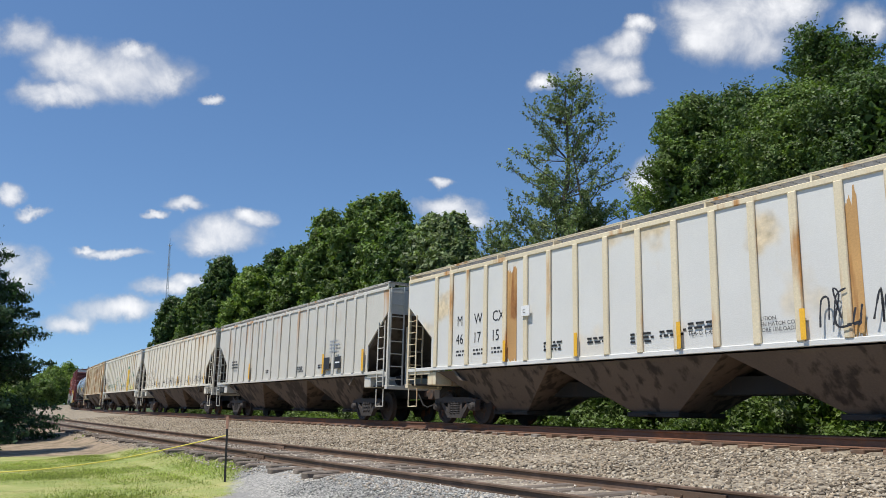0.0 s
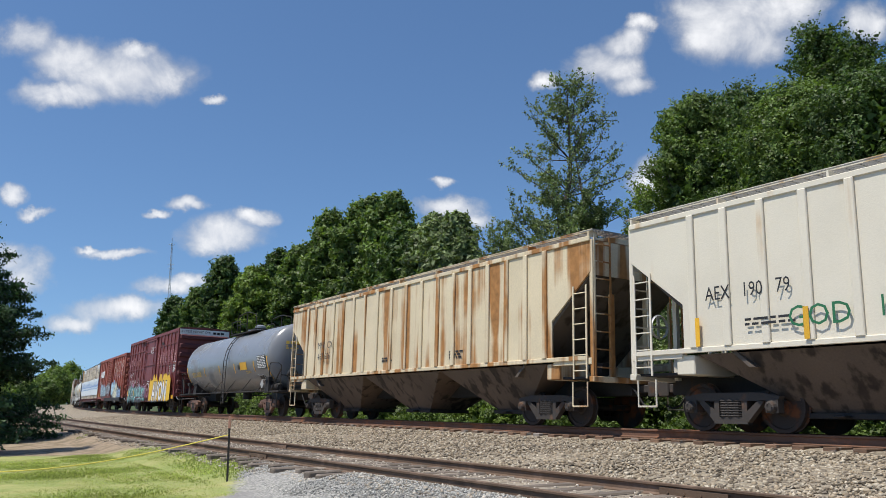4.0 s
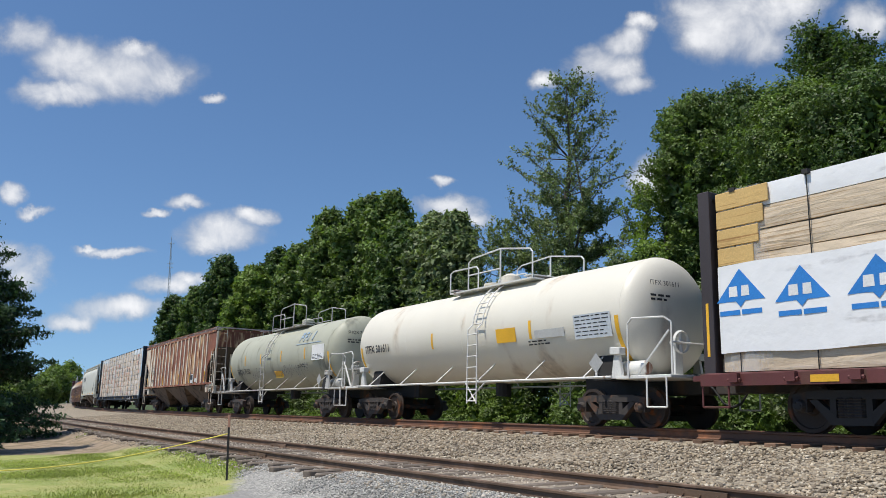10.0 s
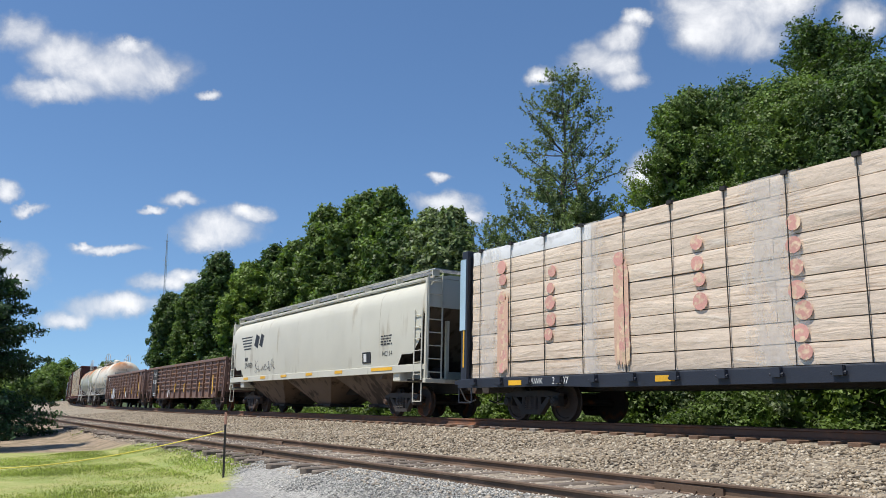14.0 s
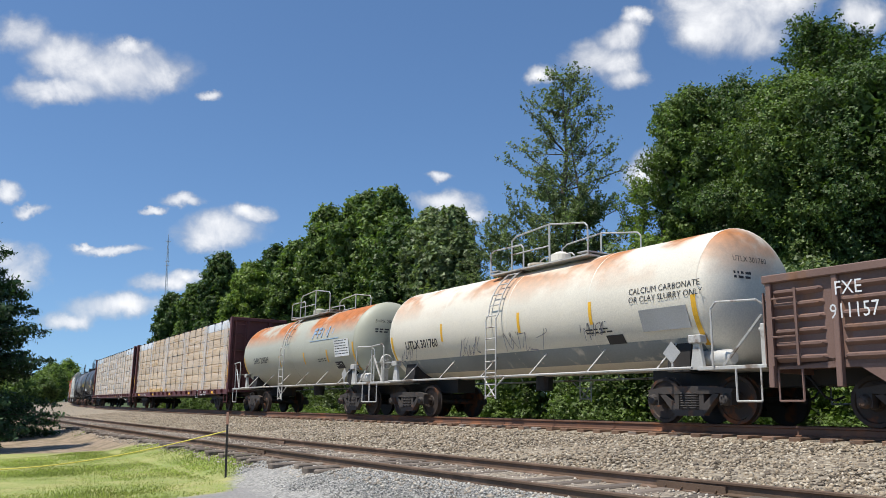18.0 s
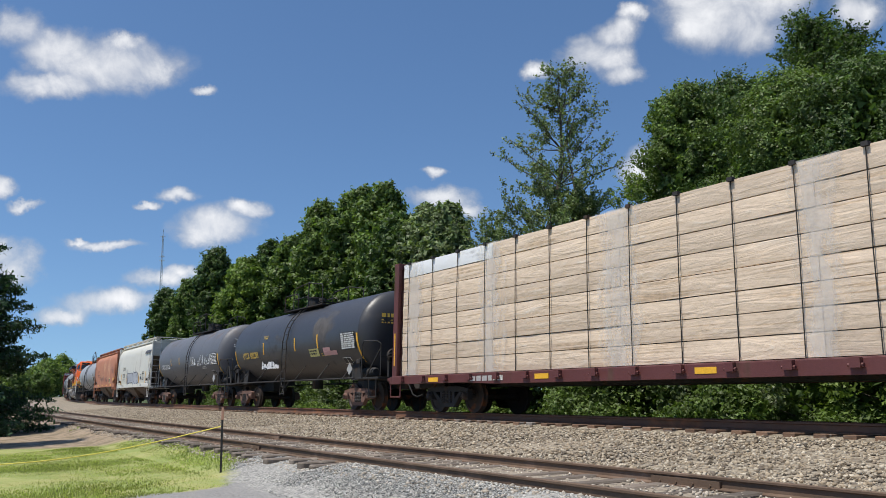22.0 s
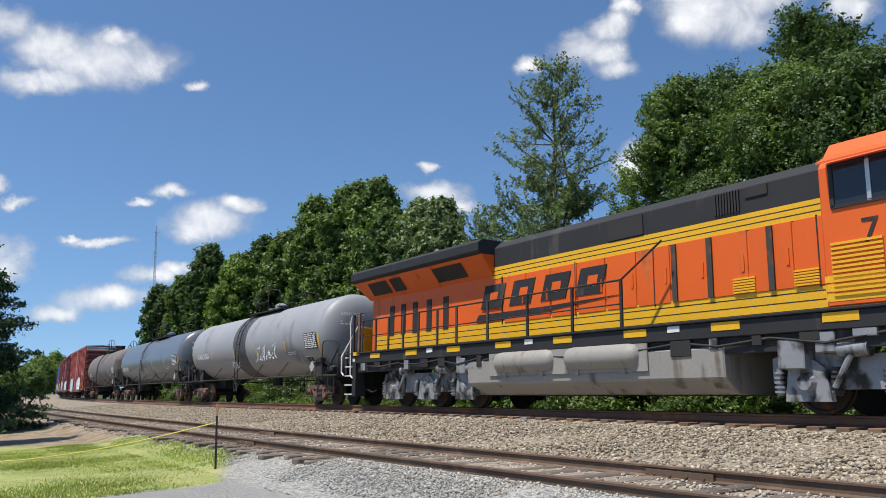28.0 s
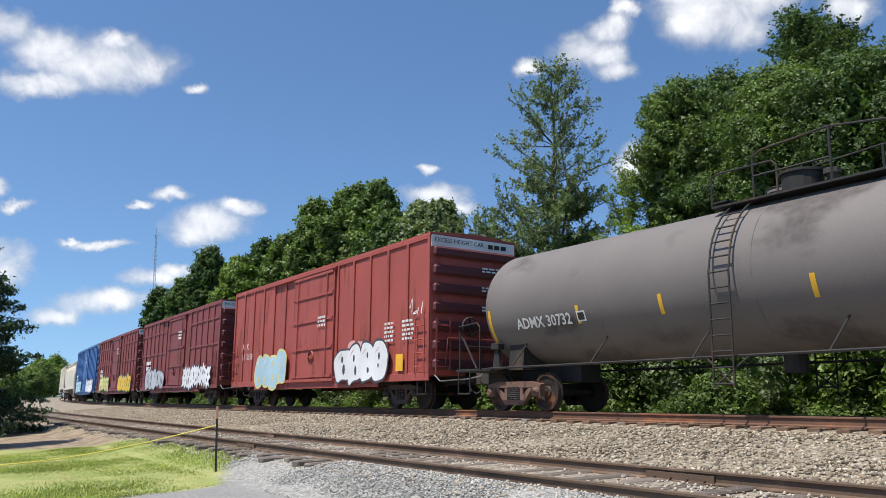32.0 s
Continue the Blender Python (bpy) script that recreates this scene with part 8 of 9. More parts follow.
def haze_mat(name, k):
    """Milky film where the wraps overlap: fades out to its sides, in slack folds; part of the light goes through."""
    ma = mat(name, (.74, .71, .66), .38, vary=.05, bump=.5, bscale=8)
    nt = ma.node_tree
    N, L = nt.nodes.new, nt.links.new
    tr, mx, tc, sep, nz, mp = N("ShaderNodeBsdfTransparent"), N("ShaderNodeMixShader"), N("ShaderNodeTexCoord"), N("ShaderNodeSeparateXYZ"), N("ShaderNodeTexNoise"), N("ShaderNodeMapping")
    L(tc.outputs["Generated"], sep.inputs[0])
    tri, k1, k2 = N("ShaderNodeMath"), N("ShaderNodeMapRange"), N("ShaderNodeMath")
    tri.operation, tri.inputs[1].default_value, tri.inputs[2].default_value = "PINGPONG", 0.5, 0.0
    L(sep.outputs[0], tri.inputs[0])
    mp.inputs["Scale"].default_value = (3, 3, 1.1)
    L(tc.outputs["Object"], mp.inputs[0]), L(mp.outputs[0], nz.inputs["Vector"])
    nz.inputs["Scale"].default_value, nz.inputs["Detail"].default_value = 1.6, 6
    wav = N("ShaderNodeMath")
    wav.operation, wav.inputs[1].default_value, wav.inputs[2].default_value = "MULTIPLY_ADD", 1.1, -0.5
    L(nz.outputs["Fac"], wav.inputs[0])
    add = N("ShaderNodeMath")
    L(tri.outputs[0], add.inputs[0]), L(wav.outputs[0], add.inputs[1])
    k1.interpolation_type = "SMOOTHSTEP"
    k1.inputs[1].default_value, k1.inputs[2].default_value = 0.05, 0.55
    L(add.outputs[0], k1.inputs[0])
    k2.operation, k2.inputs[1].default_value = "MULTIPLY", k
    L(k1.outputs[0], k2.inputs[0]), L(k2.outputs[0], mx.inputs[0])
    L(tr.outputs[0], mx.inputs[1]), L(nt.nodes["Principled BSDF"].outputs[0], mx.inputs[2]), L(mx.outputs[0], nt.nodes["Material Output"].inputs["Surface"])
    return ma


HAZE = haze_mat("milky_film_overlap", .42)


def centerbeam(label, a, b, paint, load_label, film, top_film, rows=8, cols=10, z0=1.06, zt=4.47, straps=18, bulk=None, clear=(0, 0)):
    L = b - a
    H, W = L / 2, 1.42
    car = thing("centerbeam_flatcar", label, "freight car", "cars of the train")
    part("deck", Geo().box(-H + .2, H - .2, -W - .02, W + .02, .92, 1.04), paint, car, bevel=.01)
    for ys in (-1, 1):
        y0, y1 = sorted((ys * (W - .02), ys * (W + .04)))
        part("side_sill", Geo().prism([(-H + .1, 1.02), (-H + .1, .80), (-H + 4, .80), (-H + 5.5, .75), (H - 5.5, .75), (H - 4, .80), (H - .1, .80), (H - .1, 1.02)], y0, y1), paint, car, bevel=.006)
        for i in range(int(L / 1.15)):
            x = -H + .9 + (L - 1.8) * i / (int(L / 1.15) - 1)
            if clear[0] < x < clear[1]:
                continue
            q0, q1 = sorted((ys * (W + .04), ys * (W + .14)))
            part("strap_winch", Geo().box(x - .09, x + .09, q0, q1, .86, 1.02).rod((x - .13, ys * (W + .09), .90), (x + .13, ys * (W + .09), .90), .035, 6), paint, car)
        for i in range(5):
            x = -H + 2.6 + (L - 5.2) * i / 4
            plate(car, x, .90, .5, .12, M["yellow"], ys * (W + .045), "reflector_strip", "yellow reflective strip")
        if a not in (227.3, 337.7):
            bars(car, -H + 4.4, .96, 1.5, 1, M["white"], -(W + .045), .13, .05, int(a))
        bars(car, H - 5, .96, 1.2, 2, M["white"], -(W + .045), .08, .04, int(a) + 1)
        plate(car, 6.4, .84, .42, .40, M["white"], -(W + .05), "placard", "white bordered data plate"), plate(car, 6.4, .84, .34, .32, M["black"], -(W + .056), "placard")
    # bulkheads: a frame with a ladder and cross members
    for sgn in (-1, 1):
        x = sgn * (H - .30)
        bh = part("bulkhead", Geo().box(x - .13, x + .13, -W, -W + .12, 1.0, zt + .06).box(x - .13, x + .13, W - .12, W, 1.0, zt + .06).box(x - .13, x + .13, -W + .12, W - .12, zt - .1, zt + .06).box(x - sgn * .04 - .02, x - sgn * .04 + .02, -W + .16, W - .16, 1.0, zt - .1), bulk or paint, car, "tall end bulkhead", bevel=.012)
        for y in (-.55, .55):
            part("bulkhead_stay", Geo().box(x + sgn * .02 - .06, x + sgn * .02 + .1, y - .07, y + .07, 1.0, zt - .08), bulk or paint, bh)
        for k in range(4):
            z = 1.5 + k * .72
            part("bulkhead_rail", Geo().box(x + sgn * .02 - .03, x + sgn * .02 + .05, -W + .16, W - .16, z - .04, z + .04), bulk or paint, bh)
        part("end_ladder", ladder_geo(-W + .25, -W + .72, x + sgn * .18, 1.0, zt - .1, 8, axis="y"), bulk or paint, bh)
        part("end_post_strip", Geo().box(x - .03, x + .03, -W - .006, -W, 1.35, 2.35), M["yellow"], bh, "yellow reflective strip")
        for ys in (-1, 1):
            part("step", Geo().pipe([(sgn * (H - .7), ys * W, .80), (sgn * (H - .7), ys * W, .42), (sgn * (H - .12), ys * W, .42), (sgn * (H - .12), ys * W, .80)], .02, 5), paint, car)
        part("end_platform", Geo().box(min(sgn * (H - .2), sgn * (H + .1)), max(sgn * (H - .2), sgn * (H + .1)), -W, W, .9, 1.0), paint, car)
    part("center_beam", Geo().box(-H + .4, H - .4, -.09, .09, 1.04, zt - .2), paint, car, "tall central partition")
    running_gear(car, L, L - 5.6, "black", .457, sillmat=M["dark"])
    TRAIN.append((car, (a + b) / 2, L - 5.6))
    # the load rides on the car but is a thing of its own
    load = thing("lumber_load", load_label, "lumber", "lumber loads")
    x0, x1 = -H + .52, H - .52
    cw = (x1 - x0) / cols
    zh = (zt - z0) / rows
    meshes = [bundle_mesh(cw - .008, zh - .010, film, int(a) + k) for k in range(4)]
    tops = [bundle_mesh(cw - .008, zh - .010, top_film, int(a) + 9 + k) for k in range(2)]
    rnd = random.Random(int(a))
    for ys in (-1, 1):
        for i in range(cols):
            for k in range(rows):
                white_top = k == rows - 1 and i in (0, cols - 1)
                me = rnd.choice(tops) if white_top else rnd.choice(meshes)
                x = x0 + cw * (i + .5)
                j = rnd.uniform(-.012, .012)
                m = Matrix.Translation((x, -W + .13 + j, z0 + zh * k)) if ys < 0 else Matrix.Translation((x, W - .13 + j, z0 + zh * k)) @ Matrix.Rotation(math.pi, 4, "Z")
                part("lumber_pack", me, None, load, m=m)
    for i in range(cols + 1):
        for q in (0.0,):
            wd = rnd.uniform(1.0, 1.7) if q == 0 else rnd.uniform(.5, 1.4)
            xx = min(max(x0, x0 + cw * (i + q) - wd / 2), x1 - wd)
            zl, zu = (z0, zt) if q == 0 else (z0 + rnd.uniform(0, 1.0), z0 + rnd.uniform(1.6, 3.3))
            part("film_overlap", Geo().add([(xx, -W + .098, zl), (xx + wd, -W + .098, zl), (xx + wd, -W + .096, zu), (xx, -W + .096, zu)], [(0, 1, 2, 3)]), HAZE, load, "milky overlap of the plastic film")
    for i in range(straps):
        x = x0 + .4 + (x1 - x0 - .8) * i / (straps - 1)
        for ys in (-1, 1):
            part("strap", Geo().pipe([(x, ys * (W - .10), z0 - .02), (x + rnd.uniform(-.02, .02), ys * (W - .085), (z0 + zt) / 2), (x, ys * (W - .10), zt + .02), (x, ys * .1, zt + .05)], .011, 4), M["dark"], load, "thin dark tie-down cable")
        part("strap_corner", Geo().box(x - .06, x + .06, -W + .06, -W + .16, zt - .05, zt + .03), M["dark"], load)
    TRAIN.append((load, (a + b) / 2, L - 5.6))
    return car, load, x0, x1


def z_row(k):
    return 1.06 + (4.47 - 1.06) * (k + .5) / 9


def build_centerbeams():
    redp = mat("maroon_flatcar_paint", (0.11, 0.032, 0.03), 0.6, vary=.15, rust=(.09, .04, .03), amount=.4)
    blk = mat("blue_black_flatcar_paint", (0.022, 0.027, 0.040), 0.55, vary=.15)
    film_w = mat("white_plastic_wrap", (0.80, 0.80, 0.79), 0.3, vary=.04, grain=.015, gscale=6, rust=(.62, .62, .62), amount=.34, streak=(1.2, 1.2, 5), bump=.8, bscale=3)
    kraft = wrap_mat("beige_film_over_boards", (0.62, 0.50, 0.355), (0.43, 0.31, 0.19), .44, .4)
    pine = wrap_mat("film_over_pale_boards", (0.64, 0.475, 0.30), (0.46, 0.31, 0.165), .46)
    hazy = wrap_mat("milky_film_over_boards", (0.67, 0.53, 0.39), (0.52, 0.385, 0.26), .44)
    blue = mat("printed_blue", (0.03, 0.20, 0.55), 0.45)
    # white-wrapped load with a printed blue triangle row
    car, load, x0, x1 = centerbeam("maroon centerbeam flat car with end bulkheads", 152.4, 176.9, redp, "white and brown wrapped lumber stacks with a row of blue triangles", kraft, film_w, 8, 5, straps=16, bulk=mat("brown_black_bulkhead_paint", (.045, .036, .038), .6))
    cw = (x1 - x0) / 5
    rnd = random.Random(5)
    for i in range(5):
        g = Geo()
        n = 24
        base = 1.38 + rnd.uniform(-.05, .05)
        for k in range(n + 1):
            x = x0 + cw * (i + k / n)
            off = -1.347 - .004 * math.sin(k * 1.9 + i)
            g.v += [(x, off, base + .02 * math.sin(k * .5 + i)), (x, off - .008, 2.3), (x, off, 3.02 + .02 * math.sin(k * .4 + i * 2))]
        for k in range(n):
            g.f += [(3 * k, 3 * k + 3, 3 * k + 4, 3 * k + 1), (3 * k + 1, 3 * k + 4, 3 * k + 5, 3 * k + 2)]
        part("wrap_sheet", g, film_w, load, "white printed plastic sheet", smooth=True)
    k = 19
    for i in range(k):
        x = x0 + .48 + 1.225 * i + (.10 if i % 3 == 2 else 0) - .06 * (i // 3 % 2)
        if x > x1 - .6:
            continue
        z = 2.28 + (.05, 0, -.03)[i % 3] + rnd.uniform(-.03, .03)
        part("printed_triangle", Geo().add([(x - .52, -1.3615, z - .02), (x + .52, -1.3615, z - .02), (x, -1.3615, z + .58)], [(0, 1, 2)]).add([(x - .1, -1.3616, z - .02), (x, -1.3616, z - .13), (x + .1, -1.3616, z - .02)], [(0, 1, 2)]), blue, load, "blue printed triangle")
        for q, w in ((-.15, .095), (.11, .085)):
            part("printed_bar", Geo().add([(x + q - w, -1.3645, z + .07), (x + q + w, -1.3645, z + .07), (x + q + w * .9, -1.3645, z + .26), (x + q - w * .9, -1.3645, z + .26)], [(0, 1, 2, 3)]), M["white"], load, "white block inside the triangle")
        part("printed_word", Geo().add([(x - .46, -1.3615, z - .27), (x - .02, -1.3615, z - .27), (x - .02, -1.3615, z - .18), (x - .46, -1.3615, z - .18)], [(0, 1, 2, 3)]).add([(x + .02, -1.3615, z - .27), (x + .44, -1.3615, z - .27), (x + .44, -1.3615, z - .18), (x + .02, -1.3615, z - .18)], [(0, 1, 2, 3)]), blue, load, "blue printed words")
    bare = mat("bare_lumber_ends", (.60, .40, .15), .7, vary=.12, rust=(.36, .20, .07), amount=.45, streak=(.4, .4, 24), bump=.4, bscale=14)
    for i in range(4):
        part("bare_board", Geo().box(x0 + .01, x0 + 1.15 - .12 * (3 - i), -1.345, -1.31, 3.03 + .36 * i, 3.36 + .36 * i), bare, load, "uncovered yellow pine boards", bevel=.008)
    # bare-looking pale boards under film, with red end stamps
    car, load, x0, x1 = centerbeam("blue-black centerbeam flat car with end bulkheads", 227.3, 251.55, blk, "film-wrapped pale lumber packs with red stamps", wrap_mat("pale_pink_film_over_boards", (0.68, 0.555, 0.43), (0.53, 0.40, 0.29), .42), film_w, 9, 5)
    for x in (11.75, -12.0):
        part("post_panel", Geo().box(x, x + .26, -1.44, -1.425, 2.35, 4.3), bpy.data.materials.get("pale_blue_board") or mat("pale_blue_board", (.36, .50, .60), .6), car, "pale blue board on the bulkhead post")
    text(car, "WRWK", -9.1, .86, .13, M["white"], -1.465), text(car, "38807", -8.15, .845, .16, M["white"], -1.465)
    rs = random.Random(8)
    for col, n, k0 in ((.06, 8, 0), (.14, 5, 2), (.24, 6, 1), (.33, 4, 3), (.42, 7, 0), (.50, 5, 2), (.58, 6, 0), (.645, 4, 2), (.735, 6, 0), (.69, 2, 4), (.90, 2, 6), (.93, 1, 4), (.925, 1, 0)):
        for q in range(n):
            x, z = x0 + (x1 - x0) * col + rs.uniform(-.08, .08), z_row(k0 + q) + rs.uniform(-.04, .04)
            part("red_stamp", Geo().rod((x, -1.325, z), (x, -1.330, z), rs.uniform(.13, .18), 14), SPRAY["red"], load, "faded red mill stamp")
    smear = mat("thin_pink_ink_smear", (.62, .40, .29), .8, rust=(.64, .475, .31), amount=.62, streak=(7, 7, .9), vary=.1)
    for col, z0, z1 in ((.06, 1.25, 3.3), (.24, 1.25, 3.5)):
        x = x0 + (x1 - x0) * col
        blot(load, x - .22, z0, .44, z1 - z0, smear, int(col * 999), -1.3285, "ink_smear", "faded pink ink smeared down the load", 7, .1)
    for k, (a, b) in enumerate(((337.7, 361.8), (362.6, 386.7))):
        car, load, x0, x1 = centerbeam("maroon centerbeam flat car with end bulkheads", a, b, redp, "milky film-wrapped lumber stacks tied with thin cables", pine if k == 0 else hazy, film_w, 8, 5, straps=18, clear=(-8.9, -6.3) if k == 0 else (0, 0))
        if k == 0:
            text(car, "TTZX", x0 + 2.75, .83, .15, M["white"], -1.467), text(car, "856960", x0 + 3.75, .83, .15, M["white"], -1.467)
            bare = mat("bare_yellow_boards", (.54, .36, .13), .7, vary=.12, rust=(.40, .22, .06), amount=.45, streak=(.4, .4, 24), bump=.4, bscale=14)
            for i in range(4):
                part("bare_board", Geo().box(x0 + 3.9 + 1.5 * i, x0 + 5.38 + 1.5 * i, -1.318, -1.28, 1.07, 1.27 - .04 * (i % 2)), bare, load, "uncovered yellow pine boards", bevel=.008)


# ---- gondola ----
def gondola(label, a, b, mark, seed):
    paint = bpy.data.materials.get("brown_gondola_paint") or mat("brown_gondola_paint", (0.185, 0.112, 0.088), 0.65, vary=.16, rust=(.22, .115, .065), amount=.42, streak=(2, 2, .5))
    L = b - a
    H, W, zb, zt = L / 2, 1.48, .62, 2.50
    car = thing("gondola", label, "freight car", "cars of the train")
    part("floor", Geo().box(-H, H, -W, W, 1.0, 1.1), paint, car)
    n = 14
    pw = L / n
    for ys in (-1, 1):
        y0, y1 = sorted((ys * W, ys * (W - .05)))
        part("side_wall", Geo().prism([(-H, zt), (-H, .95), (-H + 1.6, .95), (-H + 2.1, zb), (H - 2.1, zb), (H - 1.6, .95), (H, .95), (H, zt)], y0, y1), paint, car)
        q0, q1 = sorted((ys * (W - .03), ys * (W + .10)))
        part("top_chord", Geo().box(-H - .02, H + .02, q0, q1, zt - .07, zt + .07), paint, car, bevel=.015)
        pm = Geo().slab([(-.12, zb + .02), (0, zb + .02), (0, zt - .06), (-.07, zt - .06)], -.05, .05).mesh("side_post", paint, bevel=.012)
        for i in range(n + 1):
            x = -H + .08 + (L - .16) * i / n
            part("side_post", pm, None, car, m=Matrix.Translation((x, -W, 0)) if ys < 0 else Matrix.Translation((x, W, 0)) @ Matrix.Rotation(math.pi, 4, "Z"))
        ring = [(q * pw * .34 + .05 * q * math.cos(t), .062 * math.sin(t)) for q, span in ((1, (-1.57, 1.57)), (-1, (1.57, -1.57))) for t in np.linspace(*span, 5)]
        cm = Geo().hexa([(u, 0, v) for u, v in ring], [(u * .9, -.085, v * .30 + .012) for u, v in ring]).mesh("side_corrugation", paint, smooth=True)
        for i in range(n):
            x = -H + pw * (i + .5)
            for k in range(6):
                if (i + seed) % n in (1,) and k > 0:
                    continue
                z = 1.12 + .225 * k
                part("side_corrugation", cm, None, car, m=Matrix.Translation((x, -W, z)) if ys < 0 else Matrix.Translation((x, W, z)) @ Matrix.Rotation(math.pi, 4, "Z"))
        for sgn in (-1, 1):
            part("side_ladder", ladder_geo(sgn * (H - .62), sgn * (H - .15), ys * (W + .12), 1.0, 2.3, 4), paint, car)
            part("step", Geo().pipe([(sgn * (H - .6), ys * W, .95), (sgn * (H - .6), ys * W, .42), (sgn * (H - .15), ys * W, .42), (sgn * (H - .15), ys * W, .95)], .02, 5), paint, car)
    for sgn in (-1, 1):
        part("end_wall", Geo().box(min(sgn * H, sgn * (H - .06)), max(sgn * H, sgn * (H - .06)), -W + .05, W - .05, .9, zt), paint, car)
        for z in (1.3, 1.75, 2.2, 2.46):
            part("end_rib", Geo().slab([(-W + .06, z - .06), (W - .06, z - .06), (W - .06, z + .06), (-W + .06, z + .06)], min(sgn * H, sgn * (H + .09)), max(sgn * H, sgn * (H + .09))), paint, car, bevel=.02)
        part("end_ladder", ladder_geo(-W + .1, -W + .55, sgn * (H + .13), 1.0, 2.3, 4, axis="y"), paint, car)
    # number panel and marks
    if mark:
        plate(car, -6.5, 1.66, 1.25, 1.5, M["dark"], -W - .085, "number_panel", "black number panel")
        text(car, "F X E", -6.95, 1.98, .26, M["white"], -W - .095, .9), text(car, mark, -7.0, 1.5, .27, M["white"], -W - .095, .85), bars(car, -6.8, .95, .8, 2, M["white"], -W - .095, .06, .05, 5)
    else:
        text(car, "FXE", -7.3, 2.1, .22, M["white"], -W - .09, .9), text(car, "911157", -7.4, 1.72, .24, M["white"], -W - .09, .8)
        blot(car, -5.3, .66, 1.9, .9, SPRAY["silver"], 210, -W - .092, teeth=10, rough=.5), scribble(car, -5.2, .7, 1.8, .8, SPRAY["white"], 211, -W - .097, 5, .05)
    strips(car, (-5.2, -.97, 1.15, 4.33), .95, 1.45, -W - .11, .12), strips(car, (6.85,), .80, 1.75, -W - .11, .14)
    blot(car, 1.1 if mark is None else -2.9, .72, .5, .5, M["white"], 212, -W - .06, "paper_patch", "torn pale sticker")
    running_gear(car, L, L - 4.6, "truck", .42)
    TRAIN.append((car, (a + b) / 2, L - 4.6))


def build_gondolas():
    gondola("brown steel gondola with a black number panel", 271.8, 289.3, "911781", 0)
    gondola("brown steel gondola with silver spray paint on its side", 290.5, 307.7, None, 3)


# ---- locomotive ----
def build_locomotive(a=465.0, b=487.1):
    L = b - a
    H = L / 2
    loco = thing("diesel_locomotive", "orange diesel locomotive with black roof and yellow stripes", "locomotive", "cars of the train")
    org = mat("orange_engine_paint", (0.70, 0.108, 0.005), 0.5, vary=.05, grain=.02, rust=(.50, .11, .02), amount=.25, streak=(2, 2, .3), bump=.03)
    blk = mat("black_engine_paint", (0.016, 0.016, 0.018), 0.72, vary=.2, rust=(.06, .055, .05), amount=.3)
    yel = mat("yellow_engine_stripe", (0.74, 0.40, 0.008), 0.5, vary=.06)
    gry = mat("grey_fuel_tank_paint", (0.30, 0.28, 0.25), 0.6, vary=.08, rust=(.17, .14, .11), amount=.4)
    sil = mat("dusty_silver_truck_paint", (0.27, 0.275, 0.285), 0.55, .2, vary=.15, rust=(.05, .045, .04), amount=.58, streak=(3, 3, 2))
    glass = bpy.data.materials.new("dark_cab_glass")
    glass.use_nodes = True
    bs = glass.node_tree.nodes["Principled BSDF"]
    bs.inputs["Base Color"].default_value, bs.inputs["Roughness"].default_value, bs.inputs["Metallic"].default_value = (.02, .025, .03, 1), .06, .0
    lamp = mat("headlight_glass", (0.75, 0.75, 0.72), 0.1)
    # frame and walkway
    part("underframe", Geo().box(-11.45, H - .5, -1.48, 1.48, 1.36, 1.66), blk, loco, bevel=.015)
    part("walkway", Geo().box(-11.55, H - .9, -1.53, 1.53, 1.66, 1.71), blk, loco, bevel=.01)
    for i in range(9):
        x = -9.6 + i * 2.2
        plate(loco, x, 1.56, .62, .15, yel, -1.486, "reflector_strip", "yellow reflective strip")
        if i % 2:
            plate(loco, x + 1.0, 1.58, .3, .12, M["white"], -1.486, "placard", "small white notice")
    # long hood: engine doors, black top, yellow belts
    HW = .95
    hx0, hx1 = -10.55, 5.6
    hood = part("long_hood", Geo().box(hx0, hx1, -HW, HW, 1.71, 3.62), org, loco, bevel=.02)
    part("hood_top", Geo().slab([(-HW - .004, 3.62), (HW + .004, 3.62), (HW + .004, 4.20), (HW - .22, 4.40), (-HW + .22, 4.40), (-HW - .004, 4.20)], -4.1, hx1), blk, loco, "black roof panels", bevel=.015)
    for z0, z1, x0, x1 in ((1.78, 2.24, hx0 + .02, hx1), (3.36, 3.70, -4.1, hx1)):
        part("belt_line", Geo().box(x0, x1, -HW - .003, -HW, z0, z1), blk, loco, "thin black lines between the stripes")
        for k in range(3):
            h = (z1 - z0) / 3
            part("belt_stripe", Geo().box(x0, x1, -HW - .006, -HW, z0 + h * k + .012, z0 + h * (k + 1) - .012), yel, loco, "yellow belt stripe")
            part("belt_stripe", Geo().box(x0, x1, HW, HW + .006, z0 + h * k + .018, z0 + h * (k + 1) - .018), yel, loco, "yellow belt stripe")
    xs = [-3.6 + .93 * i for i in range(10)]
    for x in xs:
        part("hood_door", Geo().box(x, x + .87, -HW - .022, -HW - .002, 2.18, 3.38), org, hood, "hinged engine door", bevel=.008)
        part("door_latch", Geo().box(x + .74, x + .80, -HW - .04, -HW - .022, 2.6, 2.9), org, hood)
    for x in (2.06, 2.94, 4.28):
        part("door_post", Geo().box(x - .06, x + .06, -HW - .06, -HW - .004, 2.18, 3.36), M["truck"], hood, "grimy upright post on the hood side")
    for x in (3.45, 4.72):
        g = Geo()
        for i in range(6):
            g.box(x, x + .48, -HW - .05, -HW - .004, 2.20 + .05 * i, 2.232 + .05 * i)
        part("louvre", g, yel, hood, "small yellow louvred panel")
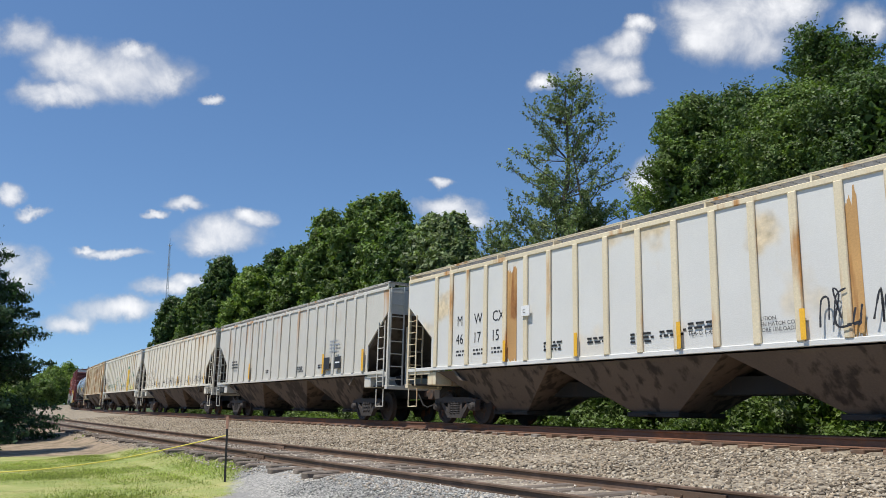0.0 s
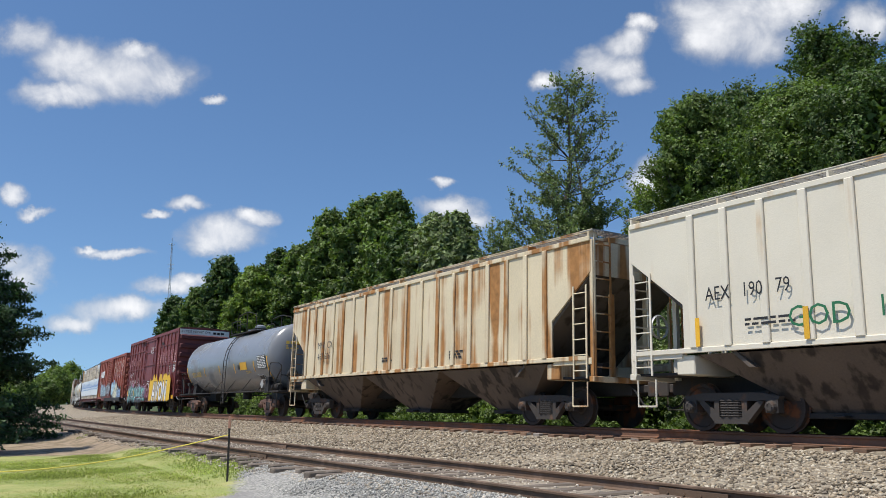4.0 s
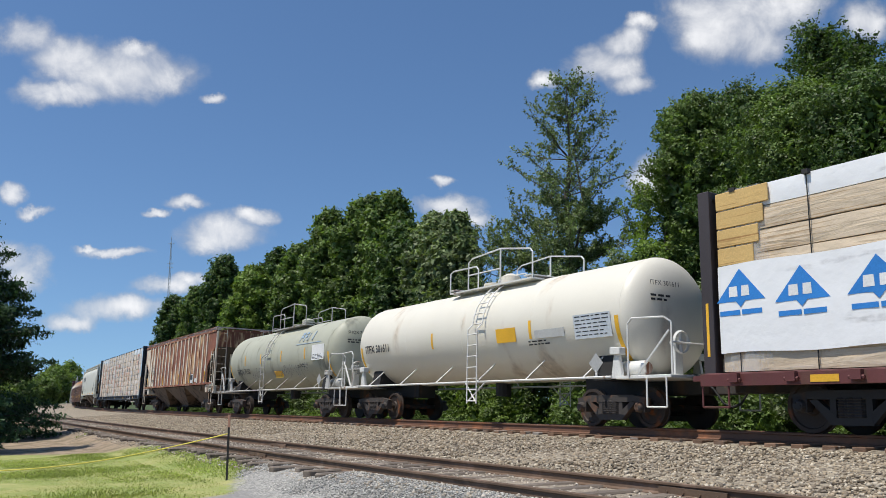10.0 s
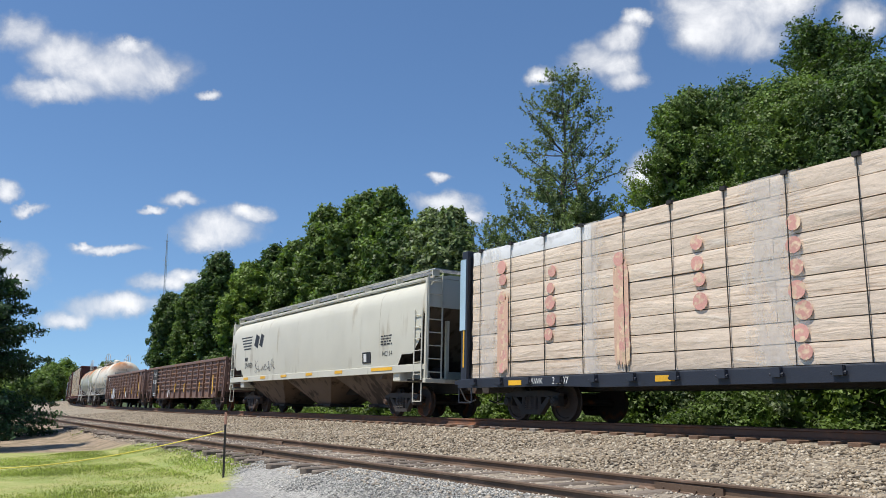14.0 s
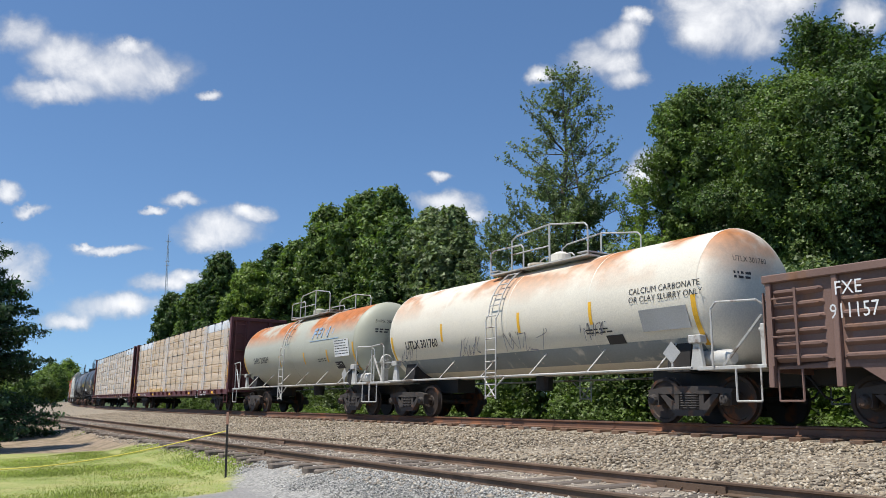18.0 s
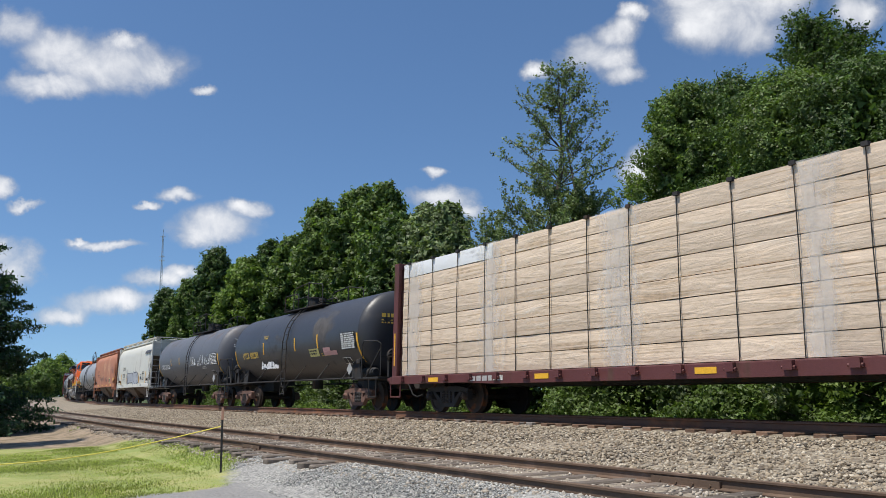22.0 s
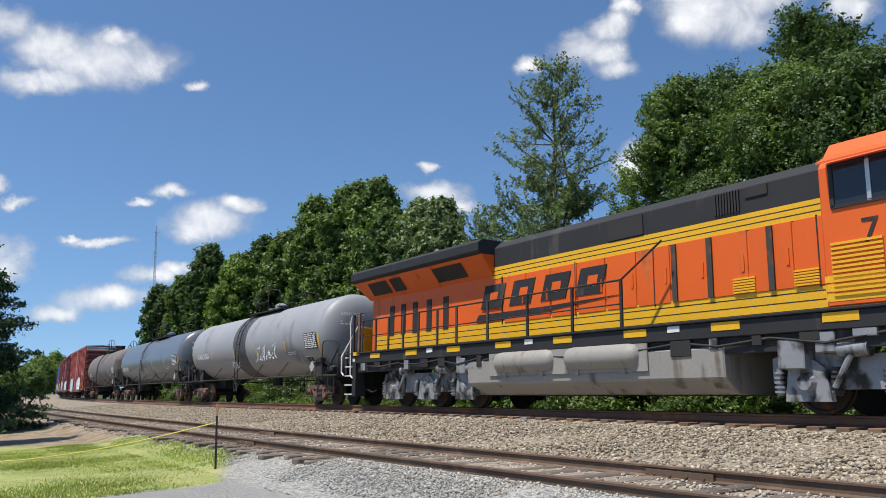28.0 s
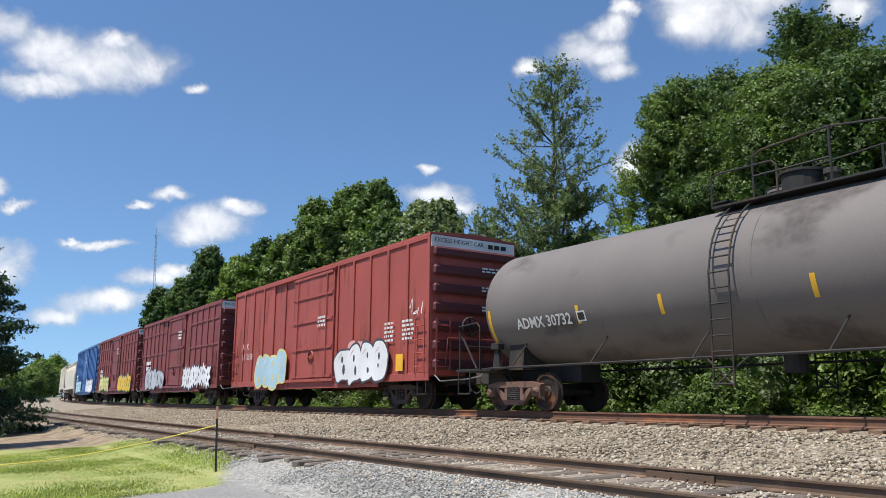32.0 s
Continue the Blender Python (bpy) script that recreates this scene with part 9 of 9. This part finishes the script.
    for x in (-3.7, -.9, 1.5, 5.2):
        part("door_gap", Geo().box(x - .012, x + .012, -HW - .03, -HW - .004, 2.15, 3.4), blk, hood, "dark gap between door banks")
    part("air_intake", Geo().box(.2, 1.24, -HW - .03, -HW, 3.72, 4.15), M["spring"], loco, "dark intake screen")
    g = Geo()
    for i in range(9):
        g.box(3.10 + .066 * i, 3.14 + .066 * i, -HW - .035, -HW, 3.76, 4.18)
    part("louvre", g, M["spring"], loco, "vertical black louvres")
    part("vent", Geo().box(3.80, 4.28, -HW - .03, -HW, 3.98, 4.18), M["spring"], loco)
    for x in (-2.2, -.9):
        part("exhaust_stack", Geo().box(x, x + .8, -.35, .35, 4.38, 4.50), M["dark"], loco, bevel=.02)
    # radiator section with overhanging wings
    part("radiator_body", Geo().box(-10.85, -4.1, -HW + .02, HW - .02, 3.60, 4.0), org, loco)
    part("radiator_wing", Geo().slab([(-1.42, 4.02), (1.42, 4.02), (1.50, 4.10), (1.50, 4.34), (1.36, 4.44), (-1.36, 4.44), (-1.50, 4.34), (-1.50, 4.10)], -11.4, -4.05), blk, loco, "wide black radiator overhang", bevel=.015)
    part("radiator_soffit", Geo().hexa([(-10.95, -.95, 3.45), (-4.1, -.95, 3.45), (-4.1, .95, 3.45), (-10.95, .95, 3.45)], [(-11.38, -1.40, 4.03), (-4.05, -1.40, 4.03), (-4.05, 1.40, 4.03), (-11.38, 1.40, 4.03)]), org, loco, "sloping orange radiator underside")
    for x0, x1 in ((-10.5, -9.3), (-9.1, -8.4), (-6.6, -5.1)):
        part("radiator_screen", Geo().add([(x0, -1.06, 3.56), (x1, -1.06, 3.56), (x1, -1.34, 3.93), (x0, -1.34, 3.93)], [(0, 1, 2, 3)]), M["spring"], loco, "dark radiator screen")
    part("rear_hood_end", Geo().box(-10.92, -10.55, -.9, .9, 1.71, 3.62), org, loco, bevel=.06)
    for x in (-9.6, -8.9, -8.2, -7.4, -6.5):
        part("grille", Geo().box(x, x + .26, -HW - .02, -HW, 2.2, 3.15), M["spring"], loco, "tall dark grille")
    # cab
    cx0, cx1, CW = 5.6, 8.35, 1.50
    cab = part("cab", Geo().slab([(-CW, 1.71), (CW, 1.71), (CW, 4.05), (CW - .38, 4.52), (-CW + .38, 4.52), (-CW, 4.05)], cx0, cx1), org, loco, "orange crew cab", bevel=.03)
    part("cab_roof_unit", Geo().box(6.6, 7.8, -.55, .35, 4.50, 4.66), mat("cream_roof_unit", (.62, .56, .40), .6), cab, "cream air-conditioner box", bevel=.04)
    part("side_window", Geo().box(5.85, 7.75, -CW - .012, -CW + .002, 3.36, 4.0), glass, cab, "dark cab side window")
    for x in (5.80, 6.42, 7.05, 7.72):
        part("window_post", Geo().box(x, x + .07, -CW - .03, -CW, 3.32, 4.04), M["silver"] if x > 6 else blk, cab)
    part("window_sill", Geo().box(5.8, 7.8, -CW - .03, -CW, 3.30, 3.36).box(5.8, 7.8, -CW - .03, -CW, 4.0, 4.05), blk, cab)
    part("sun_visor", Geo().hexa([(5.75, -CW - .28, 4.02), (7.8, -CW - .28, 4.02), (7.8, -CW, 4.16), (5.75, -CW, 4.16)], [(5.75, -CW - .28, 4.05), (7.8, -CW - .28, 4.05), (7.8, -CW, 4.20), (5.75, -CW, 4.20)]), org, cab, "orange sun visor over the window")
    for z0, z1 in ((1.80, 1.93), (1.96, 2.08), (2.11, 2.22)):
        part("belt_stripe", Geo().box(cx0, 9.35, -CW - .006, -CW, z0, z1), yel, cab, "yellow belt stripe")
    for x in (5.75, 6.85):
        g = Geo()
        for i in range(12):
            g.box(x, x + .85, -CW - .03, -CW, 1.88 + .075 * i, 1.92 + .075 * i)
        part("louvre", g, yel, cab, "yellow louvred panel")
    text(loco, "7114", 6.25, 2.66, .42, M["dark"], -CW - .012, 1.05, label="dark painted number")
    # windscreens and nose
    wx = cx1
    ns = part("nose", Geo().hexa([(wx, -CW, 1.71), (9.45, -CW, 1.71), (10.75, -.78, 1.71), (10.75, .78, 1.71), (9.45, CW, 1.71), (wx, CW, 1.71)],
                                [(wx, -CW, 3.55), (9.3, -CW, 3.42), (10.55, -.78, 3.22), (10.55, .78, 3.22), (9.3, CW, 3.42), (wx, CW, 3.55)]), org, loco, "wide faceted orange nose", bevel=.03)
    part("nose_top", Geo().add([(wx + .02, -CW + .06, 3.562), (9.27, -CW + .08, 3.432), (10.5, -.72, 3.238), (10.5, .72, 3.238), (9.27, CW - .08, 3.432), (wx + .02, CW - .06, 3.562)], [(0, 1, 2, 3, 4, 5)]), mat("dark_grey_antiglare", (.07, .065, .065), .7), ns, "dark anti-glare nose top")
    part("windscreen_frame", Geo().hexa([(wx, -CW + .02, 3.50), (9.0, -CW + .25, 3.48), (9.0, CW - .25, 3.48), (wx, CW - .02, 3.50)], [(wx, -CW + .3, 4.50), (8.62, -CW + .45, 4.42), (8.62, CW - .45, 4.42), (wx, CW - .3, 4.50)]), org, cab, bevel=.02)
    for y0, y1 in ((-1.12, -.12), (.12, 1.12)):
        part("windscreen", Geo().add([(8.985, y0, 3.60), (8.985, y1, 3.60), (8.70, y1 * .93, 4.14), (8.70, y0 * .93, 4.14)], [(0, 1, 2, 3)]), glass, cab, "dark windscreen", m=Matrix.Translation((.03, 0, 0)))
        t = part("number_board", Geo().box(8.62, 8.74, y0 + .1, y1 - .1, 4.18, 4.38), M["dark"], cab, "black number board", bevel=.01)
        n = text(loco, "7114", 0, 0, .15, M["white"])
        n.matrix_basis = Matrix.Translation((8.75, y0 + .22, 4.215)) @ Matrix.Rotation(math.pi / 2, 4, "Z") @ Matrix.Rotation(math.pi / 2, 4, "X")
    part("corner_window", Geo().add([(8.45, -1.505, 3.62), (8.92, -1.32, 3.62), (8.68, -1.22, 4.12), (8.42, -1.34, 4.12)], [(0, 1, 2, 3)]), glass, cab, "corner cab window")
    for k in range(3):
        z = 1.80 + .14 * k
        part("nose_stripe", Geo().hexa([(9.46, -CW - .006, z), (10.76, -.79, z), (10.76, -.77, z), (9.46, -CW + .02, z)], [(9.455, -CW - .006, z + .11), (10.745, -.79, z + .11), (10.745, -.77, z + .11), (9.455, -CW + .02, z + .11)]), yel if k else blk, ns, "yellow nose stripe")
    part("nose_door", Geo().box(10.66, 10.70, -.36, .36, 1.8, 3.15), org, ns, "nose door", bevel=.01)
    part("nose_window", Geo().box(10.64, 10.68, .42, .68, 2.75, 3.1), glass, ns)
    # emblem on nose facet and along the hood: plain dark slanted shapes
    d = Vector((1.3, .72, 0)).normalized()
    for i in range(2):
        q = Vector((9.75 + .0, -1.335, 2.50)) + d * (.10 + .52 * i)
        nrm = Vector((d.y, -d.x, 0)) * .03
        g = Geo().add([q + nrm, q + nrm + d * .40, q + nrm + d * .46 + Vector((-.02, 0, .26)), q + nrm + d * .06 + Vector((-.02, 0, .26))], [(0, 1, 2, 3)])
        part("emblem", g, blk, ns, "black slanted emblem letters")
    q = Vector((9.62, -1.405, 2.36)) + Vector((d.y, -d.x, 0)) * .03
    part("emblem", Geo().add([q, q + d * 1.25, q + d * 1.25 + Vector((0, 0, .09)), q + d * .1 + Vector((0, 0, .09))], [(0, 1, 2, 3)]), blk, ns, "black emblem underline")
    for i in range(4):
        x = -4.62 + 1.24 * i
        out = ((0, 0), (.92 - .06 * (i % 2), 0), (1.14 - .06 * (i % 2), .62), (.22, .62))
        part("emblem", Geo().prism([(x + u * .98, 2.60 + v * 1.0) for u, v in out], -HW - .040, -HW - .028), blk, hood, "black slanted emblem block")
        part("emblem", Geo().prism([(x + .40, 2.78), (x + .72, 2.78), (x + .78, 3.02), (x + .46, 3.02)], -HW - .046, -HW - .041), org, hood, "orange field inside the emblem block")
    part("emblem", Geo().prism([(-4.85, 2.28), (-2.2, 2.33), (.5, 2.50), (-2.1, 2.46), (-4.72, 2.46)], -HW - .040, -HW - .028), blk, hood, "black swoosh under the emblem")
    # headlights, ditch lights, anticlimber
    for z in (3.02, 2.72):
        part("headlight", Geo().rod((10.62, -.0, z), (10.72, 0, z), .10, 14).rod((10.60, .26, z), (10.70, .26, z), .10, 14), lamp, ns)
    part("headlight_panel", Geo().box(10.60, 10.64, -.02, .42, 2.55, 3.18), blk, ns)
    part("pilot_platform", Geo().box(9.4, H + .05, -1.3, 1.3, 1.50, 1.60), yel, loco, "yellow front platform edge", bevel=.01)
    part("front_endplate", Geo().box(10.72, 10.84, -.95, -.35, 1.6, 2.55).box(10.72, 10.84, .35, .95, 1.6, 2.55), yel, loco, "yellow pilot posts", bevel=.01)
    for y in (-1.0, 1.0):
        part("ditch_light", Geo().rod((10.95, y, 1.78), (11.1, y, 1.78), .13, 14), lamp, loco)
        part("ditch_light_box", Geo().box(10.7, 10.97, y - .16, y + .16, 1.62, 1.95), yel, loco, bevel=.01)
    part("snow_plow", Geo().hexa([(10.4, -1.35, .18), (10.8, -1.3, .18), (11.15, 0, .18), (10.8, 1.3, .18), (10.4, 1.35, .18)], [(10.4, -1.40, .72), (10.7, -1.38, .75), (10.95, 0, .8), (10.7, 1.38, .75), (10.4, 1.40, .72)]), M["dark"], loco, "dark steel snow plow", bevel=.015)
    part("pilot_plate", Geo().box(10.5, 10.75, -1.38, 1.38, .72, 1.5), blk, loco, bevel=.02)
    for y in (-.8, -.6, .6, .8):
        part("mu_hose", Geo().pipe([(10.8, y, 1.3), (11.0, y, 1.1), (11.08, y + .03, .8), (11.0, y, .6)], .025, 5), M["hose"], loco)
    part("coupler", COUPLER, None, loco, m=Matrix.Translation((H + .42, 0, 0)))
    part("coupler", COUPLER, None, loco, m=Matrix.Translation((-11.7 - .42, 0, 0)) @ Matrix.Rotation(math.pi, 4, "Z"))
    part("rear_platform", Geo().box(-11.72, -10.7, -1.3, 1.3, 1.50, 1.595), blk, loco, bevel=.01)
    part("rear_pilot", Geo().box(-11.55, -11.3, -1.06, 1.06, .55, 1.49), blk, loco, bevel=.02)
    # steps and corner handrails
    for ys in (-1, 1):
        for k in range(5):
            z = .35 + k * .30
            part("step", Geo().box(9.62 + .03 * k, 10.32 + .03 * k, min(ys * 1.18, ys * 1.46), max(ys * 1.18, ys * 1.46), z, z + .035), M["whitepaint"], loco, "white-edged boarding step")
            part("step", Geo().box(-11.72, -11.15, min(ys * 1.18, ys * 1.46), max(ys * 1.18, ys * 1.46), z, z + .035), M["whitepaint"], loco, "white-edged boarding step")
        part("step_well", Geo().box(9.55, 9.62, min(ys * 1.1, ys * 1.46), max(ys * 1.1, ys * 1.46), .32, 1.66).box(10.36, 10.45, min(ys * 1.1, ys * 1.46), max(ys * 1.1, ys * 1.46), .32, 1.66), blk, loco)
        part("corner_rail", Geo().pipe([(9.45, ys * 1.5, .45), (9.45, ys * 1.5, 1.9), (9.85, ys * 1.45, 2.3), (9.85, ys * 1.40, 2.65), (9.72, ys * 1.36, 2.72)], .028, 6), M["whitepaint"], loco)
        part("corner_rail", Geo().pipe([(10.5, ys * 1.5, 1.0), (10.38, ys * 1.5, 1.9), (10.72, ys * 1.3, 2.45), (10.82, ys * 1.05, 2.62), (10.82, ys * .7, 2.62)], .028, 6), M["whitepaint"], loco)
        part("rear_rail", Geo().pipe([(-11.76, ys * 1.48, .98), (-11.88, ys * 1.5, 1.08), (-11.9, ys * 1.5, 1.62), (-11.55, ys * 1.1, 2.62), (-11.5, ys * .9, 2.62)], .026, 6), M["whitepaint"], loco)
        part("rear_rail", Geo().pipe([(-11.08, ys * 1.49, .88), (-11.2, ys * 1.51, .96), (-11.27, ys * 1.51, 2.6), (-11.22, ys * 1.51, 2.88), (-11.1, ys * 1.51, 2.94)], .026, 6), M["whitepaint"], loco)
        part("rear_rail", Geo().rod((-11.12, ys * 1.51, 2.94), (-10.4, ys * 1.51, 2.96), .018, 6), blk, loco)
        part("rear_post", Geo().box(-11.1, -11.0, min(ys * 1.47, ys * 1.53), max(ys * 1.47, ys * 1.53), 1.60, 2.93), blk, loco, bevel=.008)
        part("rear_post", Geo().box(-10.72, -10.6, min(ys * 1.47, ys * 1.53), max(ys * 1.47, ys * 1.53), 1.60, 2.95), M["truckrust"], loco, "faded red-brown handrail post", bevel=.008)
        part("rear_step_well", Geo().box(-11.15, -10.9, min(ys * 1.1, ys * 1.475), max(ys * 1.1, ys * 1.475), .30, 1.60).box(-11.78, -11.15, min(ys * 1.08, ys * 1.14), max(ys * 1.08, ys * 1.14), .42, 1.60), blk, loco, "black boarding step well", bevel=.008)
        part("yellow_edge", Geo().box(-10.98, -10.74, min(ys * 1.5, ys * 1.545), max(ys * 1.5, ys * 1.545), 1.60, 1.72), yel, loco, "yellow walkway edge")
        part("rear_endpost", Geo().box(-11.56, -11.42, min(ys * .5, ys * .95), max(ys * .5, ys * .95), 1.60, 2.60), yel, loco, "yellow end post", bevel=.01)
        part("step_plate", Geo().box(-11.12, -10.95, min(ys * 1.476, ys * 1.482), max(ys * 1.476, ys * 1.482), 1.42, 1.52), M["whitepaint"], loco, "small white plate")
        # walkway handrail
        posts = [-10.4, -9.5, -8.7, -7.82, -6.95, -5.95, -5.0, -3.6, -2.0, -.42, 1.08]
        for x in posts:
            part("handrail_post", Geo().box(x - .035, x + .035, min(ys * 1.50, ys * 1.54), max(ys * 1.50, ys * 1.54), 1.68, 2.72), blk if x > -3 else M["truck"], loco)
        part("handrail", Geo().pipe([(posts[0], ys * 1.52, 2.70), (posts[-1], ys * 1.52, 2.70), (posts[-1] + .95, ys * 1.30, 3.42)], .022, 6), blk, loco)
        part("handrail", Geo().rod((posts[0], ys * 1.52, 2.2), (posts[-1], ys * 1.52, 2.2), .016, 5), blk, loco)
    # fuel tank, air reservoirs
    part("fuel_tank", Geo().slab([(-1.05, .34), (1.05, .34), (1.42, .62), (1.45, 1.20), (-1.45, 1.20), (-1.42, .62)], -4.6, 3.5), gry, loco, "grey fuel tank", bevel=.03)
    part("tank_recess", Geo().box(-3.6, 1.7, -1.47, -1.44, .80, 1.36), gry, loco)
    for x0 in (-3.35, -.75):
        part("air_reservoir", Geo().lathe([(0, 0), (.04, .17), (.14, .25), (.3, .27), (1.95, .27), (2.1, .25), (2.2, .17), (2.24, 0)], 20, "x", (x0, -1.38, 1.12)), gry, loco, "grey cylindrical air reservoir", smooth=True)
        for q in (.4, 1.8):
            part("reservoir_bracket", Geo().box(x0 + q - .06, x0 + q + .06, -1.5, -1.2, .76, .92), gry, loco)
    g = Geo()
    rnd = random.Random(3)
    for i in range(10):
        x = -10.2 + 2.1 * i
        g.pipe([(x, -1.44, 1.28 + rnd.uniform(-.06, .06)), (x + 1.0, -1.46, 1.22 + rnd.uniform(-.08, .05)), (x + 2.1, -1.44, 1.3)], .025, 5)
    part("piping", g, M["dark"], loco, "underframe air and cable piping")
    part("side_skirt", Geo().box(-11.0, 9.3, -1.40, -1.34, 1.06, 1.36), blk, loco, "grimy black pipe and cable ledge", bevel=.01)
    rq = random.Random(12)
    for i in range(22):
        x = -10.6 + .92 * i
        w, dz = rq.uniform(.15, .5), rq.uniform(.10, .3)
        if not -3.6 < x < 1.6:
            part("equipment_box", Geo().box(x, x + w, -1.47, -1.38, 1.34 - dz, 1.36), M["dark"] if i % 3 else sil, loco, bevel=.012)
    for x, w, z0, z1 in ((4.6, .5, .75, 1.25), (5.3, .35, 1.0, 1.35), (7.6, .5, 1.05, 1.4), (-5.1, .4, .9, 1.3)):
        part("equipment_box", Geo().box(x, x + w, -1.46, -1.1, z0, z1), sil, loco, bevel=.02)
    # three-axle trucks
    r = .533
    wm = wheelset_mesh("wheelset", r, M["wheel"])
    fr = Geo()
    fr.prism([(-2.6, .55), (-2.45, .42), (2.45, .42), (2.6, .55), (2.6, .95), (2.2, 1.08), (1.2, .98), (-1.2, .98), (-2.2, 1.08), (-2.6, .95)][::1], 0, .16)
    for x in (-1.9, 0, 1.9):
        fr.prism([(x - .42, .22), (x + .42, .22), (x + .34, .75), (x + .15, .9), (x - .15, .9), (x - .34, .75)], -.10, .02)
        fr.lathe([(-.20, 0), (-.20, .13), (-.10, .17), (0, .17)], 12, "y", (x, 0, r))
    frm = fr.mesh("side_frame", sil, bevel=.015)
    sp = Geo()
    for x in (-2.42, -1.38, -.52, .52, 1.38, 2.42):
        for i in range(5):
            sp.rod((x, -.06, .36 + .08 * i), (x, -.06, .40 + .08 * i), .105, 10)
        sp.rod((x, -.06, .32), (x, -.06, .78), .07, 8)
    spm = sp.mesh("spring_pack", sil)
    bc = Geo().lathe([(-.25, 0), (-.25, .13), (.25, .13), (.25, 0)], 12, "x").mesh("brake_cylinder", sil, smooth=True)
    for tx in (-6.9, 6.9):
        t = part("truck", Geo().box(-1.6, 1.6, -.9, .9, .75, 1.0), M["dark"], loco, "silver three-axle truck", m=Matrix.Translation((tx, 0, 0)))
        for sgn in (-1, 1):
            m = Matrix.Translation((0, -1.16, 0)) if sgn < 0 else Matrix.Translation((0, 1.16, 0)) @ Matrix.Rotation(math.pi, 4, "Z")
            part("side_frame", frm, None, t, m=m), part("spring_pack", spm, None, t, m=m)
            for x in (-1.0, 1.0, 2.3):
                part("brake_cylinder", bc, None, t, m=m @ Matrix.Translation((x, -.16, 1.05)))
            for x in (-1.35, .65):
                part("damper", Geo().rod((x, -.2, .45), (x + .35, -.2, 1.05), .05, 8), sil, t, m=m)
        for x in (-1.9, 0, 1.9):
            w = part("wheelset", wm, None, t, m=Matrix.Translation((x, 0, r)))
            SPIN.append((w, loco, tx + x, x, r))
    TRAIN.append((loco, (a + b) / 2, 13.8))


build_hoppers()
build_tanks()
build_boxcars()
build_centerbeams()
build_gondolas()
build_locomotive()


def motions():
    """The whole train rolls along the curve to the right."""
    for ob, s0, base in TRAIN:
        walk(ob, [(t * 0.5, ride(s0 - gone(t * 0.5), base)) for t in range(65)])
    # wheels roll, one row a frame while they pass near; one turn is 2 pi r of way
    start = {ob: s0 for ob, s0, base in TRAIN}
    for w, car, x_on_car, x_on_truck, r in SPIN:
        at = start[car] - x_on_car
        k0 = max(0, min(960, math.floor((at - 48) / 16.6 * 30)))
        k1 = max(0, min(960, math.ceil((at + 8) / 16.4 * 30)))
        turn = lambda k: Matrix.Translation((x_on_truck, 0, r)) @ Matrix.Rotation(gone(k / 30) / r, 4, "Y")
        ks = sorted({0, k0, k1, 960} | set(range(k0, k1)))
        walk(w, [(k / 30, turn(min(max(k, k0), k1))) for k in ks])


motions()
